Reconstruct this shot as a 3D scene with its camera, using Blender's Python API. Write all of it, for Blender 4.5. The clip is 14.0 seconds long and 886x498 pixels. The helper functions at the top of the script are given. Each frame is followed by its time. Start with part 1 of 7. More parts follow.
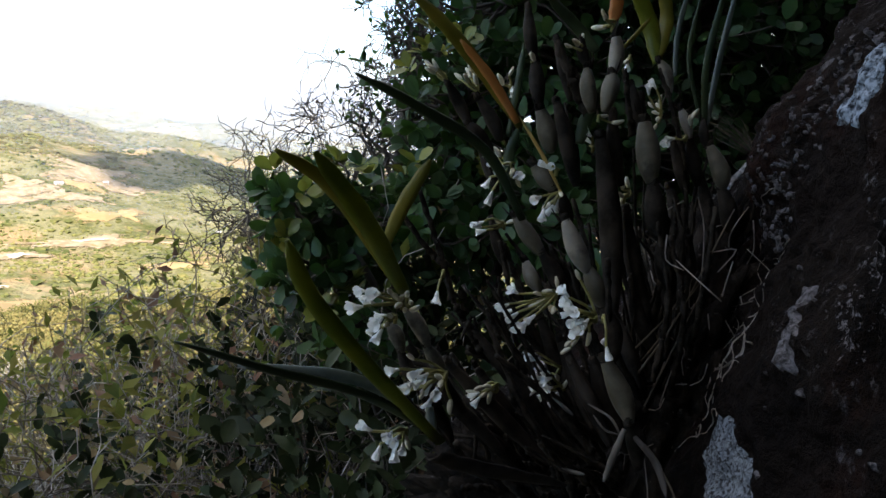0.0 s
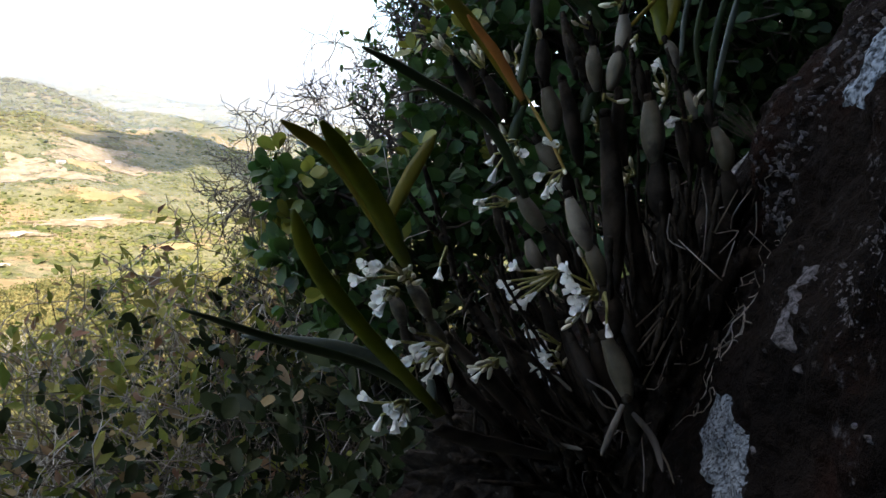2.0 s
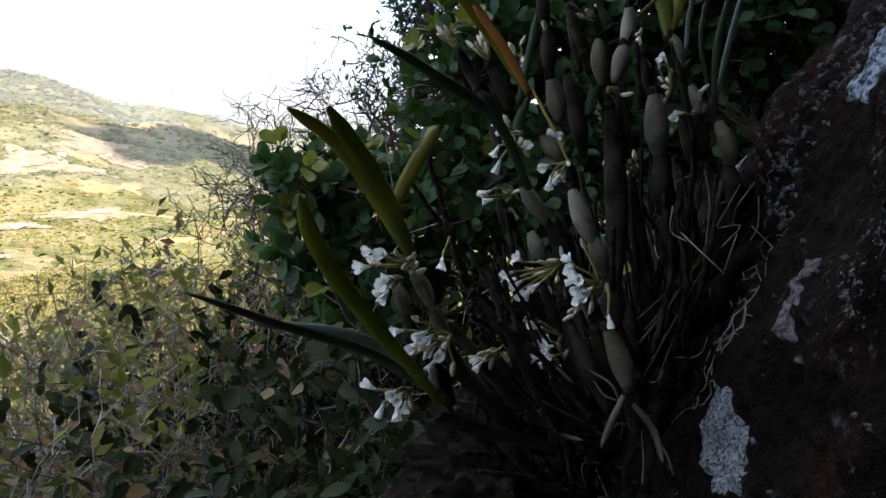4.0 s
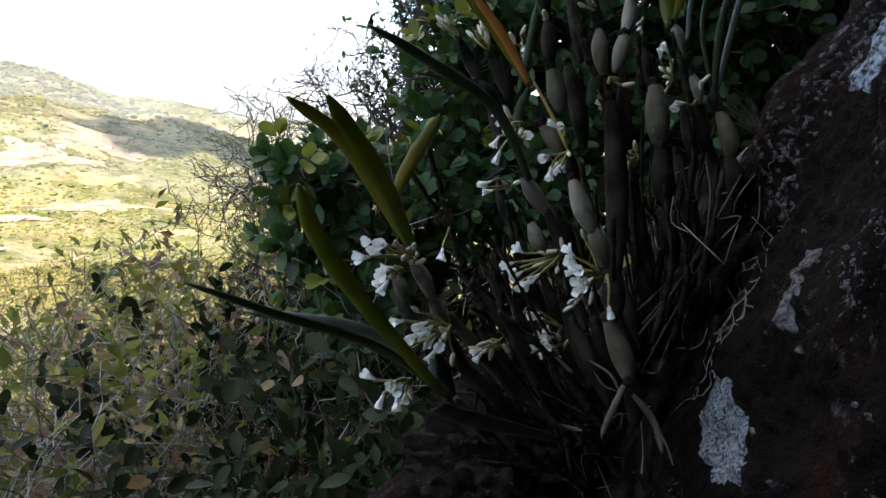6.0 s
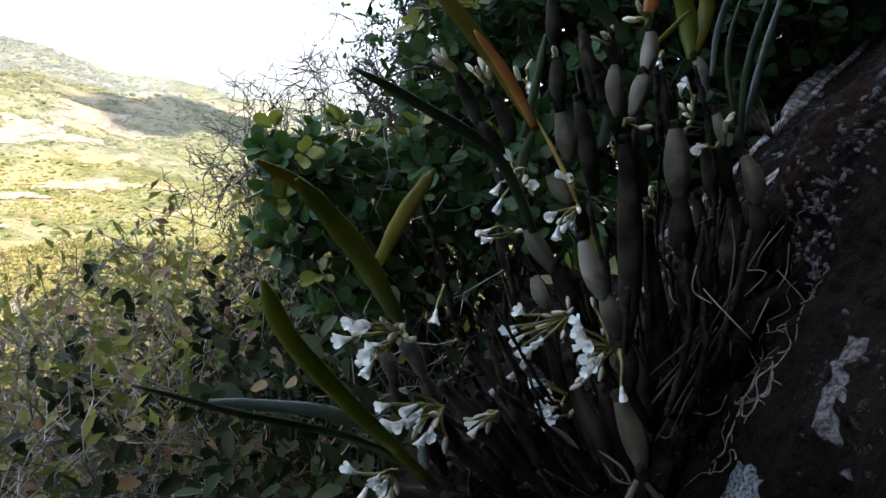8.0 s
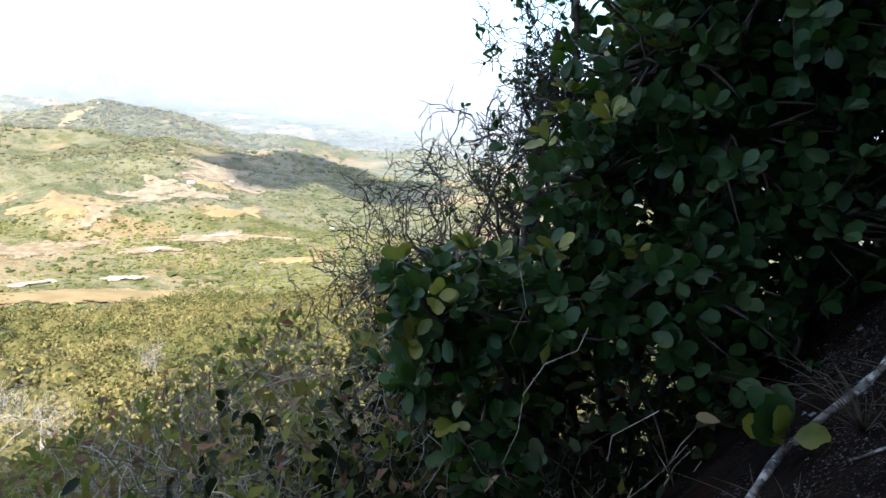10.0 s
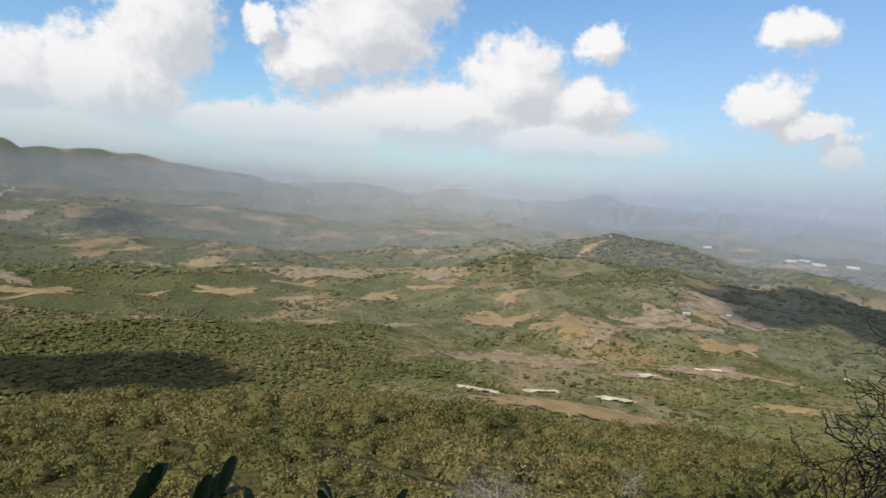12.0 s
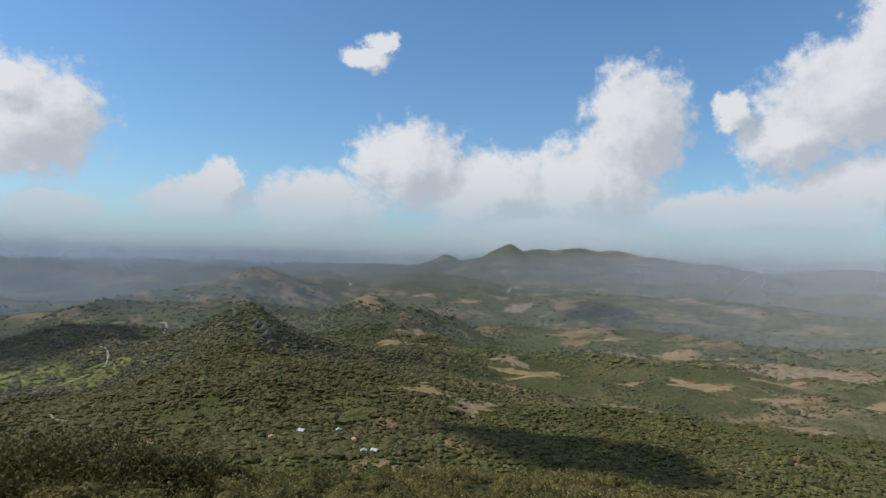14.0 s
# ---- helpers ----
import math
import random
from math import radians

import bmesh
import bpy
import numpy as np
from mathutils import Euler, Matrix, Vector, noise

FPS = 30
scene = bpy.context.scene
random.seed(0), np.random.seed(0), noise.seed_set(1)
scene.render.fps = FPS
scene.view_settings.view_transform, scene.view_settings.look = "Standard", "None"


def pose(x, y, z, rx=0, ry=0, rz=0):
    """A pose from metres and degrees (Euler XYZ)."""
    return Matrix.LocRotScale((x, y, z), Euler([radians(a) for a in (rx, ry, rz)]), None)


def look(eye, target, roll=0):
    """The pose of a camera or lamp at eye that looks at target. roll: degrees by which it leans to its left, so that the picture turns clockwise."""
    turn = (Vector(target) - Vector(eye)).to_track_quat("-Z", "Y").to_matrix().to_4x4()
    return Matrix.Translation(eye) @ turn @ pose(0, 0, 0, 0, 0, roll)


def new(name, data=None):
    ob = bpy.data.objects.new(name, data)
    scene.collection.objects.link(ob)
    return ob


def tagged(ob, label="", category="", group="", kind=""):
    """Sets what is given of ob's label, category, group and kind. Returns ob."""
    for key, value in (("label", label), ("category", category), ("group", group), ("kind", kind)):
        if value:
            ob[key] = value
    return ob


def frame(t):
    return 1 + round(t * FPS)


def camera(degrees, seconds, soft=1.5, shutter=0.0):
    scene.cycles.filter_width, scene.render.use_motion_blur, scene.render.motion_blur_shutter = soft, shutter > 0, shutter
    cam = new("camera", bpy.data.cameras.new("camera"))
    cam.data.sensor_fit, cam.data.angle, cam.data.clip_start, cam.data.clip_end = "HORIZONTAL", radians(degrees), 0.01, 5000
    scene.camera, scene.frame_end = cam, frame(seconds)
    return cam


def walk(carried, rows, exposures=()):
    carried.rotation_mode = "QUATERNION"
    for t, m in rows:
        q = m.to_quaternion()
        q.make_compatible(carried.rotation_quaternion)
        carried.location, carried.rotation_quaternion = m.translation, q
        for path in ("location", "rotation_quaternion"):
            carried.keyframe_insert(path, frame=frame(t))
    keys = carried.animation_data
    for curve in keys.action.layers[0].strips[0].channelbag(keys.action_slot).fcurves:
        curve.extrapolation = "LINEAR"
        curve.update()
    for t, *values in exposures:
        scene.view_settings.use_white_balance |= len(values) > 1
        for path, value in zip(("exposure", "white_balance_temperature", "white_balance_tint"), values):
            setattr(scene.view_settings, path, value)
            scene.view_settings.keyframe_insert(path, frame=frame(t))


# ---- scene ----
# ---------------------------------------------------------------- camera and its way
cam = camera(68.4, 14.0)

# seconds, x, y, z, yaw (to the left), pitch (up), roll
PATH = [
    (0.0, 0.000, 0.000, 0.000, 4.06, -11.59, 7.08),
    (0.5, 0.000, -0.001, -0.002, 4.02, -11.86, 7.55),
    (1.0, 0.000, 0.000, -0.002, 3.94, -12.25, 7.61),
    (1.5, 0.000, -0.002, -0.005, 3.94, -12.40, 8.01),
    (2.0, 0.000, -0.003, -0.005, 4.01, -12.90, 8.02),
    (2.5, -0.001, -0.003, -0.005, 4.10, -13.04, 7.91),
    (3.0, -0.001, -0.004, -0.006, 4.09, -13.06, 8.20),
    (5.5, -0.001, -0.006, -0.011, 3.88, -13.57, 8.89),
    (6.0, -0.001, -0.005, -0.010, 3.86, -13.81, 8.75),
    (6.5, -0.001, -0.003, -0.009, 3.72, -14.08, 8.87),
    (7.0, -0.001, -0.003, -0.009, 3.85, -14.43, 9.51),
    (7.3, -0.003, 0.000, -0.006, 4.00, -14.60, 10.00),
    (9.3, -0.068, 0.183, 0.152, 2.82, -16.55, 7.81),
    (9.5, -0.098, 0.200, 0.180, 5.42, -15.92, 6.94),
    (10.0, -0.150, 0.220, 0.225, 13.52, -12.88, 5.67),
    (10.5, -0.172, 0.231, 0.245, 21.13, -10.88, 4.61),
    (11.0, -0.180, 0.236, 0.250, 32.84, -9.81, 2.88),
    (11.5, -0.178, 0.238, 0.250, 44.38, -8.19, 4.90),
    (12.0, -0.184, 0.238, 0.252, 56.26, -4.92, 3.70),
    (12.5, -0.188, 0.238, 0.253, 67.40, -3.63, 1.60),
    (13.0, -0.190, 0.238, 0.253, 79.62, -1.68, 0.55),
    (13.5, -0.191, 0.238, 0.253, 89.15, 0.49, 0.08),
    (14.0, -0.192, 0.238, 0.253, 96.39, 1.34, 1.48),
]


def heading(yaw, up):
    a, e = radians(yaw), radians(up)
    return Vector((-math.sin(a) * math.cos(e), math.cos(a) * math.cos(e), math.sin(e)))


rows = []
for t, x, y, z, yaw, up, roll in PATH:
    eye = Vector((x, y, z))
    rows.append((t, look(eye, eye + 2.0 * heading(yaw, up), roll)))
EXPOSURES = [(0.0, 2.26, 7000, 14), (3.0, 2.32, 7000, 14), (5.3, 2.6, 6950, 14), (7.2, 2.66, 6950, 14), (9.3, 2.72, 6200, 12), (9.6, 2.62, 6200, 12), (10.0, 2.12, 6250, 11), (10.5, 1.5, 6300, 11),
             (11.0, 1.0, 6450, 11), (11.5, 0.7, 6500, 11), (12.0, 0.45, 6550, 11), (12.5, 0.3, 6500, 11), (13.2, 0.2, 6400, 10), (14.0, 0.12, 6200, 10)]
walk(cam, rows, EXPOSURES)

# ---------------------------------------------------------------- sky, clouds and sun
SUN_AZ, SUN_EL = 187.0, 42.0
sun_way = heading(SUN_AZ, SUN_EL)
sun = new("sun", bpy.data.lights.new("sun", "SUN"))
sun.data.energy, sun.data.angle, sun.data.color = 4.0, radians(0.5), (1.0, 0.94, 0.84)
sun.matrix_world = look(sun_way * 50, (0, 0, 0))


def links(tree, *pairs):
    for a, b in pairs:
        tree.links.new(a, b)


def math_node(tree, op, a, b=None, c=None, clamp=False):
    n = tree.nodes.new("ShaderNodeMath")
    n.operation, n.use_clamp = op, clamp
    for i, v in enumerate((a, b, c)):
        if v is None:
            continue
        if isinstance(v, (int, float)):
            n.inputs[i].default_value = v
        else:
            tree.links.new(v, n.inputs[i])
    return n.outputs[0]


def vec_node(tree, op, a, b=None):
    n = tree.nodes.new("ShaderNodeVectorMath")
    n.operation = op
    for i, v in enumerate((a, b)):
        if v is None:
            continue
        if isinstance(v, tuple):
            n.inputs[i].default_value = v
        else:
            tree.links.new(v, n.inputs[i])
    return n.outputs["Value"] if op == "LENGTH" else n.outputs[0]


def mix_node(tree, fac, a, b):
    n = tree.nodes.new("ShaderNodeMix")
    n.data_type = "RGBA"
    for sock, v in ((n.inputs[0], fac), (n.inputs[6], a), (n.inputs[7], b)):
        if isinstance(v, (int, float)):
            sock.default_value = v
        elif isinstance(v, tuple):
            sock.default_value = (*v[:3], 1)
        else:
            tree.links.new(v, sock)
    return n.outputs[2]


def noise_node(tree, vector, scale, detail=4.0, rough=0.55, colour=False):
    n = tree.nodes.new("ShaderNodeTexNoise")
    n.inputs["Scale"].default_value, n.inputs["Detail"].default_value, n.inputs["Roughness"].default_value = scale, detail, rough
    if vector is not None:
        tree.links.new(vector, n.inputs["Vector"])
    return n.outputs["Color" if colour else "Fac"]


def ramp(tree, value, low, high, a=0.0, b=1.0, smooth=True):
    n = tree.nodes.new("ShaderNodeMapRange")
    n.interpolation_type = "SMOOTHSTEP" if smooth else "LINEAR"
    for i, v in enumerate((value, low, high, a, b)):
        if isinstance(v, (int, float)):
            n.inputs[i].default_value = v
        else:
            tree.links.new(v, n.inputs[i])
    return n.outputs[0]


# heaps of cumulus: bearing, height above the horizon, half width, half height, in degrees
CUMULUS = [
    (129.5, 10, 6.2, 4.8), (131, 12.4, 3.4, 2.2), (103.3, 17.4, 2.4, 1.4), (101.8, 18.6, 1.5, 1.2), (99.5, 8.6, 5.8, 4.3), (107.5, 4.6, 6.0, 3.6),
    (92, 6.4, 7, 4.3), (80, 12, 4.8, 5.6), (84, 7, 7, 4.6), (72.6, 12.6, 1.8, 1.8), (64, 13.2, 7.0, 4.6), (60, 17.2, 4.8, 4.0), (68.5, 10.6, 4.2, 3.0),
]
CUMULUS_LOW = [
    (117, 4.7, 4.6, 2.3), (115.5, 6.4, 2.4, 1.9), (127.5, 3.4, 3.6, 1.8), (51, 9.4, 5.0, 4.6), (45.5, 7.8, 5.0, 2.6), (56, 7.2, 8, 2.3), (43.7, 13, 2.4, 1.9),
    (30.8, 8.2, 3.0, 2.7), (28.5, 6.8, 3.4, 1.4), (25.5, 5, 1.9, 1.5), (15.5, 6.8, 2.8, 1.4), (29.5, 13.6, 3.4, 1.8),
]
CLOUD_BANK = [(58, 6.6, 13, 3.4), (47, 5.0, 10, 2.4), (70, 4.6, 13, 2.4), (88, 3.0, 11, 1.9)]

world = bpy.data.worlds.new("sky")
scene.world = world
world.use_nodes = True
wt = world.node_tree
wt.nodes.clear()


def cloud_group():
    g = bpy.data.node_groups.new("cumulus", "ShaderNodeTree")
    g.interface.new_socket("Place", in_out="INPUT", socket_type="NodeSocketVector")
    g.interface.new_socket("Way", in_out="INPUT", socket_type="NodeSocketVector")
    g.interface.new_socket("Depth", in_out="OUTPUT", socket_type="NodeSocketFloat")
    g.interface.new_socket("Bulk", in_out="OUTPUT", socket_type="NodeSocketFloat")
    gi, go = g.nodes.new("NodeGroupInput"), g.nodes.new("NodeGroupOutput")
    place, way = gi.outputs[0], gi.outputs[1]
    big = vec_node(g, "SUBTRACT", noise_node(g, place, 0.3, 6, 0.66, True), (0.5, 0.5, 0.5))
    warped = vec_node(g, "ADD", place, vec_node(g, "MULTIPLY", big, (4.4, 3.4, 0)))
    best = None
    for a, e, w, h in CUMULUS + CUMULUS_LOW + CLOUD_BANK:
        off = vec_node(g, "MULTIPLY", vec_node(g, "SUBTRACT", warped, (a, e, 0)), (1 / w, 1 / h, 0))
        d = math_node(g, "SUBTRACT", 1.0, vec_node(g, "LENGTH", off))
        best = d if best is None else math_node(g, "SMOOTH_MAX", best, d, 0.12)
    fine = math_node(g, "SUBTRACT", noise_node(g, place, 0.7, 8, 0.6), 0.5)
    depth = math_node(g, "MULTIPLY_ADD", fine, 0.95, best)
    links(g, (depth, go.inputs[0]), (math_node(g, "MULTIPLY_ADD", fine, 0.45, best), go.inputs[1]))
    return g


coord = wt.nodes.new("ShaderNodeTexCoord")
sep = wt.nodes.new("ShaderNodeSeparateXYZ")
wt.links.new(coord.outputs["Generated"], sep.inputs[0])
bearing = math_node(wt, "MULTIPLY", math_node(wt, "ARCTAN2", math_node(wt, "MULTIPLY", sep.outputs[0], -1.0), sep.outputs[1]), 180 / math.pi)
rise = math_node(wt, "MULTIPLY", math_node(wt, "ARCSINE", sep.outputs[2]), 180 / math.pi)
place_xyz = wt.nodes.new("ShaderNodeCombineXYZ")
links(wt, (bearing, place_xyz.inputs[0]), (rise, place_xyz.inputs[1]))
heaps = cloud_group()
depths = []
for shift in ((0, 0, 0), (1.3, 1.5, 0)):
    gn = wt.nodes.new("ShaderNodeGroup")
    gn.node_tree = heaps
    links(wt, (vec_node(wt, "ADD", place_xyz.outputs[0], shift), gn.inputs[0]), (coord.outputs["Generated"], gn.inputs[1]))
    depths += [gn.outputs[0], gn.outputs[1]]
cover = ramp(wt, depths[0], -0.1, 0.34)
# thin where the light comes through from above, dense and grey on the side turned off the sun
self_shade = ramp(wt, math_node(wt, "SUBTRACT", depths[3], depths[1]), -0.5, 0.4)
low_grey = ramp(wt, rise, 2.0, 10.0, 0.85, 0.0)
grey = math_node(wt, "MAXIMUM", self_shade, low_grey)
sky = wt.nodes.new("ShaderNodeTexSky")
sky.sky_type, sky.sun_disc = "NISHITA", False
sky.sun_elevation, sky.sun_rotation = radians(SUN_EL), radians(-SUN_AZ)
sky.altitude, sky.air_density, sky.dust_density, sky.ozone_density = 200, 1.2, 0.3, 3.5
cloud_colour = mix_node(wt, grey, (7.0, 6.95, 6.9), (4.4, 4.6, 4.9))
clear = vec_node(wt, "MULTIPLY", sky.outputs[0], (0.80, 0.98, 1.10))
milky = mix_node(wt, ramp(wt, rise, -2.0, 8.0, 0.8, 0.0), clear, (3.2, 3.95, 5.0))
# sea haze towards the right-hand horizon
sea = math_node(wt, "MULTIPLY", ramp(wt, bearing, 66.0, 22.0, 0.0, 0.55), ramp(wt, rise, 22.0, 2.0))
milky = mix_node(wt, sea, milky, (2.9, 3.4, 4.4))
# the same broken cloud goes on over the rest of the sky
beyond = math_node(wt, "MAXIMUM", ramp(wt, rise, 24.0, 34.0), ramp(wt, math_node(wt, "ABSOLUTE", math_node(wt, "SUBTRACT", bearing, 72.0)), 68.0, 84.0))
other = math_node(wt, "MULTIPLY", math_node(wt, "MULTIPLY", beyond, ramp(wt, rise, 0.0, 5.0)), ramp(wt, noise_node(wt, coord.outputs["Generated"], 3.2, 7, 0.62), 0.44, 0.56))
milky = mix_node(wt, math_node(wt, "MULTIPLY", other, 0.95), milky, (6.0, 6.0, 6.0))
both = mix_node(wt, math_node(wt, "MULTIPLY", cover, ramp(wt, rise, 0.5, 7.0, 0.25, 0.97)), milky, cloud_colour)
back = wt.nodes.new("ShaderNodeBackground")
back.inputs["Strength"].default_value = 0.1
wout = wt.nodes.new("ShaderNodeOutputWorld")
links(wt, (both, back.inputs[0]), (back.outputs[0], wout.inputs[0]))

# ---------------------------------------------------------------- helpers for meshes and materials
def face_blocks(faces):
    """Faces as arrays, one for each number of corners."""
    if isinstance(faces, np.ndarray):
        return [faces]
    out, loose = [], {}
    for f in faces:
        if isinstance(f, np.ndarray):
            out.append(f)
        else:
            loose.setdefault(len(f), []).append(f)
    return out + [np.array(v) for v in loose.values()]


def mesh_of(name, verts, faces, smooth=True):
    me = bpy.data.meshes.new(name)
    co = (verts if isinstance(verts, np.ndarray) else np.array([tuple(v) for v in verts])).astype(np.float32).reshape(-1, 3)
    blocks = [b for b in face_blocks(faces) if len(b)]
    me.vertices.add(len(co))
    me.vertices.foreach_set("co", co.ravel())
    if blocks:
        corners = np.concatenate([b.ravel() for b in blocks]).astype(np.int32)
        sizes = np.concatenate([np.full(len(b), b.shape[1]) for b in blocks])
        me.loops.add(len(corners))
        me.loops.foreach_set("vertex_index", corners)
        me.polygons.add(len(sizes))
        me.polygons.foreach_set("loop_start", np.r_[0, np.cumsum(sizes)[:-1]].astype(np.int32))
        me.polygons.foreach_set("use_smooth", np.full(len(sizes), bool(smooth)))
    me.update(calc_edges=True)
    return me


def part(name, data, material, parent=None, label=""):
    """One mesh object; data is a mesh, or (verts, faces)."""
    me = data if isinstance(data, bpy.types.Mesh) else mesh_of(name, *data)
    if material and not me.materials:
        me.materials.append(material)
    ob = new(name, me)
    if parent is not None:
        ob.parent = parent
    if label:
        ob["label"] = label
    return ob


def thing(name, label, category, group="", kind="", at=(0, 0, 0)):
    ob = new(name)
    ob.empty_display_size = 0.05
    ob.location = at
    return tagged(ob, label, category, group, kind)


class Heap:
    """Gathers pieces of geometry into one mesh."""

    def __init__(self):
        self.v, self.f, self.n = [], [], 0

    def add(self, verts, faces):
        self.v.append(np.asarray(verts, float))
        self.f.extend(b + self.n for b in face_blocks(faces))
        self.n += len(verts)
        return self

    def bulk(self, template, faces, mats):
        """Many copies of one small template, by 3 x 4 matrices."""
        t = np.c_[np.asarray(template, float), np.ones(len(template))]
        v = np.einsum("nij,kj->nki", mats, t).reshape(-1, 3)
        step = (np.arange(len(mats)) * len(template))[:, None, None] + self.n
        for b in face_blocks(faces):
            self.f.append((b[None] + step).reshape(-1, b.shape[1]))
        self.v.append(v)
        self.n += len(v)
        return self

    def mesh(self, name, smooth=True):
        return mesh_of(name, np.concatenate(self.v) if self.v else np.zeros((0, 3)), self.f, smooth)

    def data(self):
        return (np.concatenate(self.v), self.f)


def tube(points, radii, sides=7, cap=True):
    """A tapered tube along points."""
    pts = np.asarray(points, float)
    n = len(pts)
    rad = np.broadcast_to(np.asarray(radii, float), (n,))
    tan = np.gradient(pts, axis=0)
    tan /= np.linalg.norm(tan, axis=1, keepdims=True) + 1e-12
    ref = np.eye(3)[np.argmin(np.abs(tan).mean(0))]
    side = np.cross(tan, ref)
    side /= np.linalg.norm(side, axis=1, keepdims=True) + 1e-12
    other = np.cross(tan, side)
    a = 2 * math.pi * np.arange(sides) / sides
    ring = np.cos(a)[None, :, None] * side[:, None] + np.sin(a)[None, :, None] * other[:, None]
    verts = (pts[:, None] + rad[:, None, None] * ring).reshape(-1, 3)
    i, k = np.meshgrid(np.arange(n - 1) * sides, np.arange(sides), indexing="ij")
    k2 = (k + 1) % sides
    faces = [np.stack([i + k, i + k2, i + k2 + sides, i + k + sides], -1).reshape(-1, 4)]
    if cap:
        faces += [tuple(range(sides))[::-1], tuple(range((n - 1) * sides, n * sides))]
    return verts, faces


def bend(points, n):
    """A smooth line (Catmull-Rom) through a few points."""
    p = np.asarray(points, float)
    p = np.vstack([2 * p[0] - p[1], p, 2 * p[-1] - p[-2]])
    u = np.linspace(0, len(p) - 3 - 1e-9, n)
    i = u.astype(int)
    s = (u - i)[:, None]
    a, b, c, d = p[i], p[i + 1], p[i + 2], p[i + 3]
    return 0.5 * (2 * b + (c - a) * s + (2 * a - 5 * b + 4 * c - d) * s * s + (3 * b - a - 3 * c + d) * s**3)


def frames_of(centres, ways, ups, lengths, widths):
    """Matrices that lay a unit template (x across, y along, z out) at centres."""
    y = ways / (np.linalg.norm(ways, axis=1, keepdims=True) + 1e-9)
    x = np.cross(y, ups)
    x /= np.linalg.norm(x, axis=1, keepdims=True) + 1e-9
    z = np.cross(x, y)
    return np.stack([x * widths[:, None], y * lengths[:, None], z * lengths[:, None], centres], -1)


# leaf templates: x across, y from the stalk to the tip, z out
OBOVATE = ([(0, 0, 0), (-0.3, 0.25, 0.05), (0, 0.28, 0.0), (0.3, 0.25, 0.05), (-0.47, 0.6, 0.07), (0, 0.62, 0.0), (0.47, 0.6, 0.07),
            (-0.3, 0.9, 0.02), (0, 1.0, -0.04), (0.3, 0.9, 0.02)],
           [(0, 2, 1), (0, 3, 2), (1, 2, 5, 4), (2, 3, 6, 5), (4, 5, 8, 7), (5, 6, 9, 8)])
SMALL_LEAF = ([(0, 0, 0), (-0.4, 0.45, 0.08), (0, 0.5, 0), (0.4, 0.45, 0.08), (0, 1, -0.06)], [(0, 2, 1), (0, 3, 2), (1, 2, 4), (2, 3, 4)])
SPRAY = ([(-0.5, 0, 0), (0.45, 0.1, 0.1), (0.5, 0.9, 0.0), (-0.3, 1.0, 0.15)], [(0, 1, 2, 3)])


def unit(rng, n):
    v = rng.normal(size=(n, 3))
    return v / np.linalg.norm(v, axis=1, keepdims=True)


def leaf_heap(template, centres, ways, ups, lengths, widths, heap=None):
    heap = heap or Heap()
    return heap.bulk(template[0], template[1], frames_of(centres, ways, ups, lengths, widths))


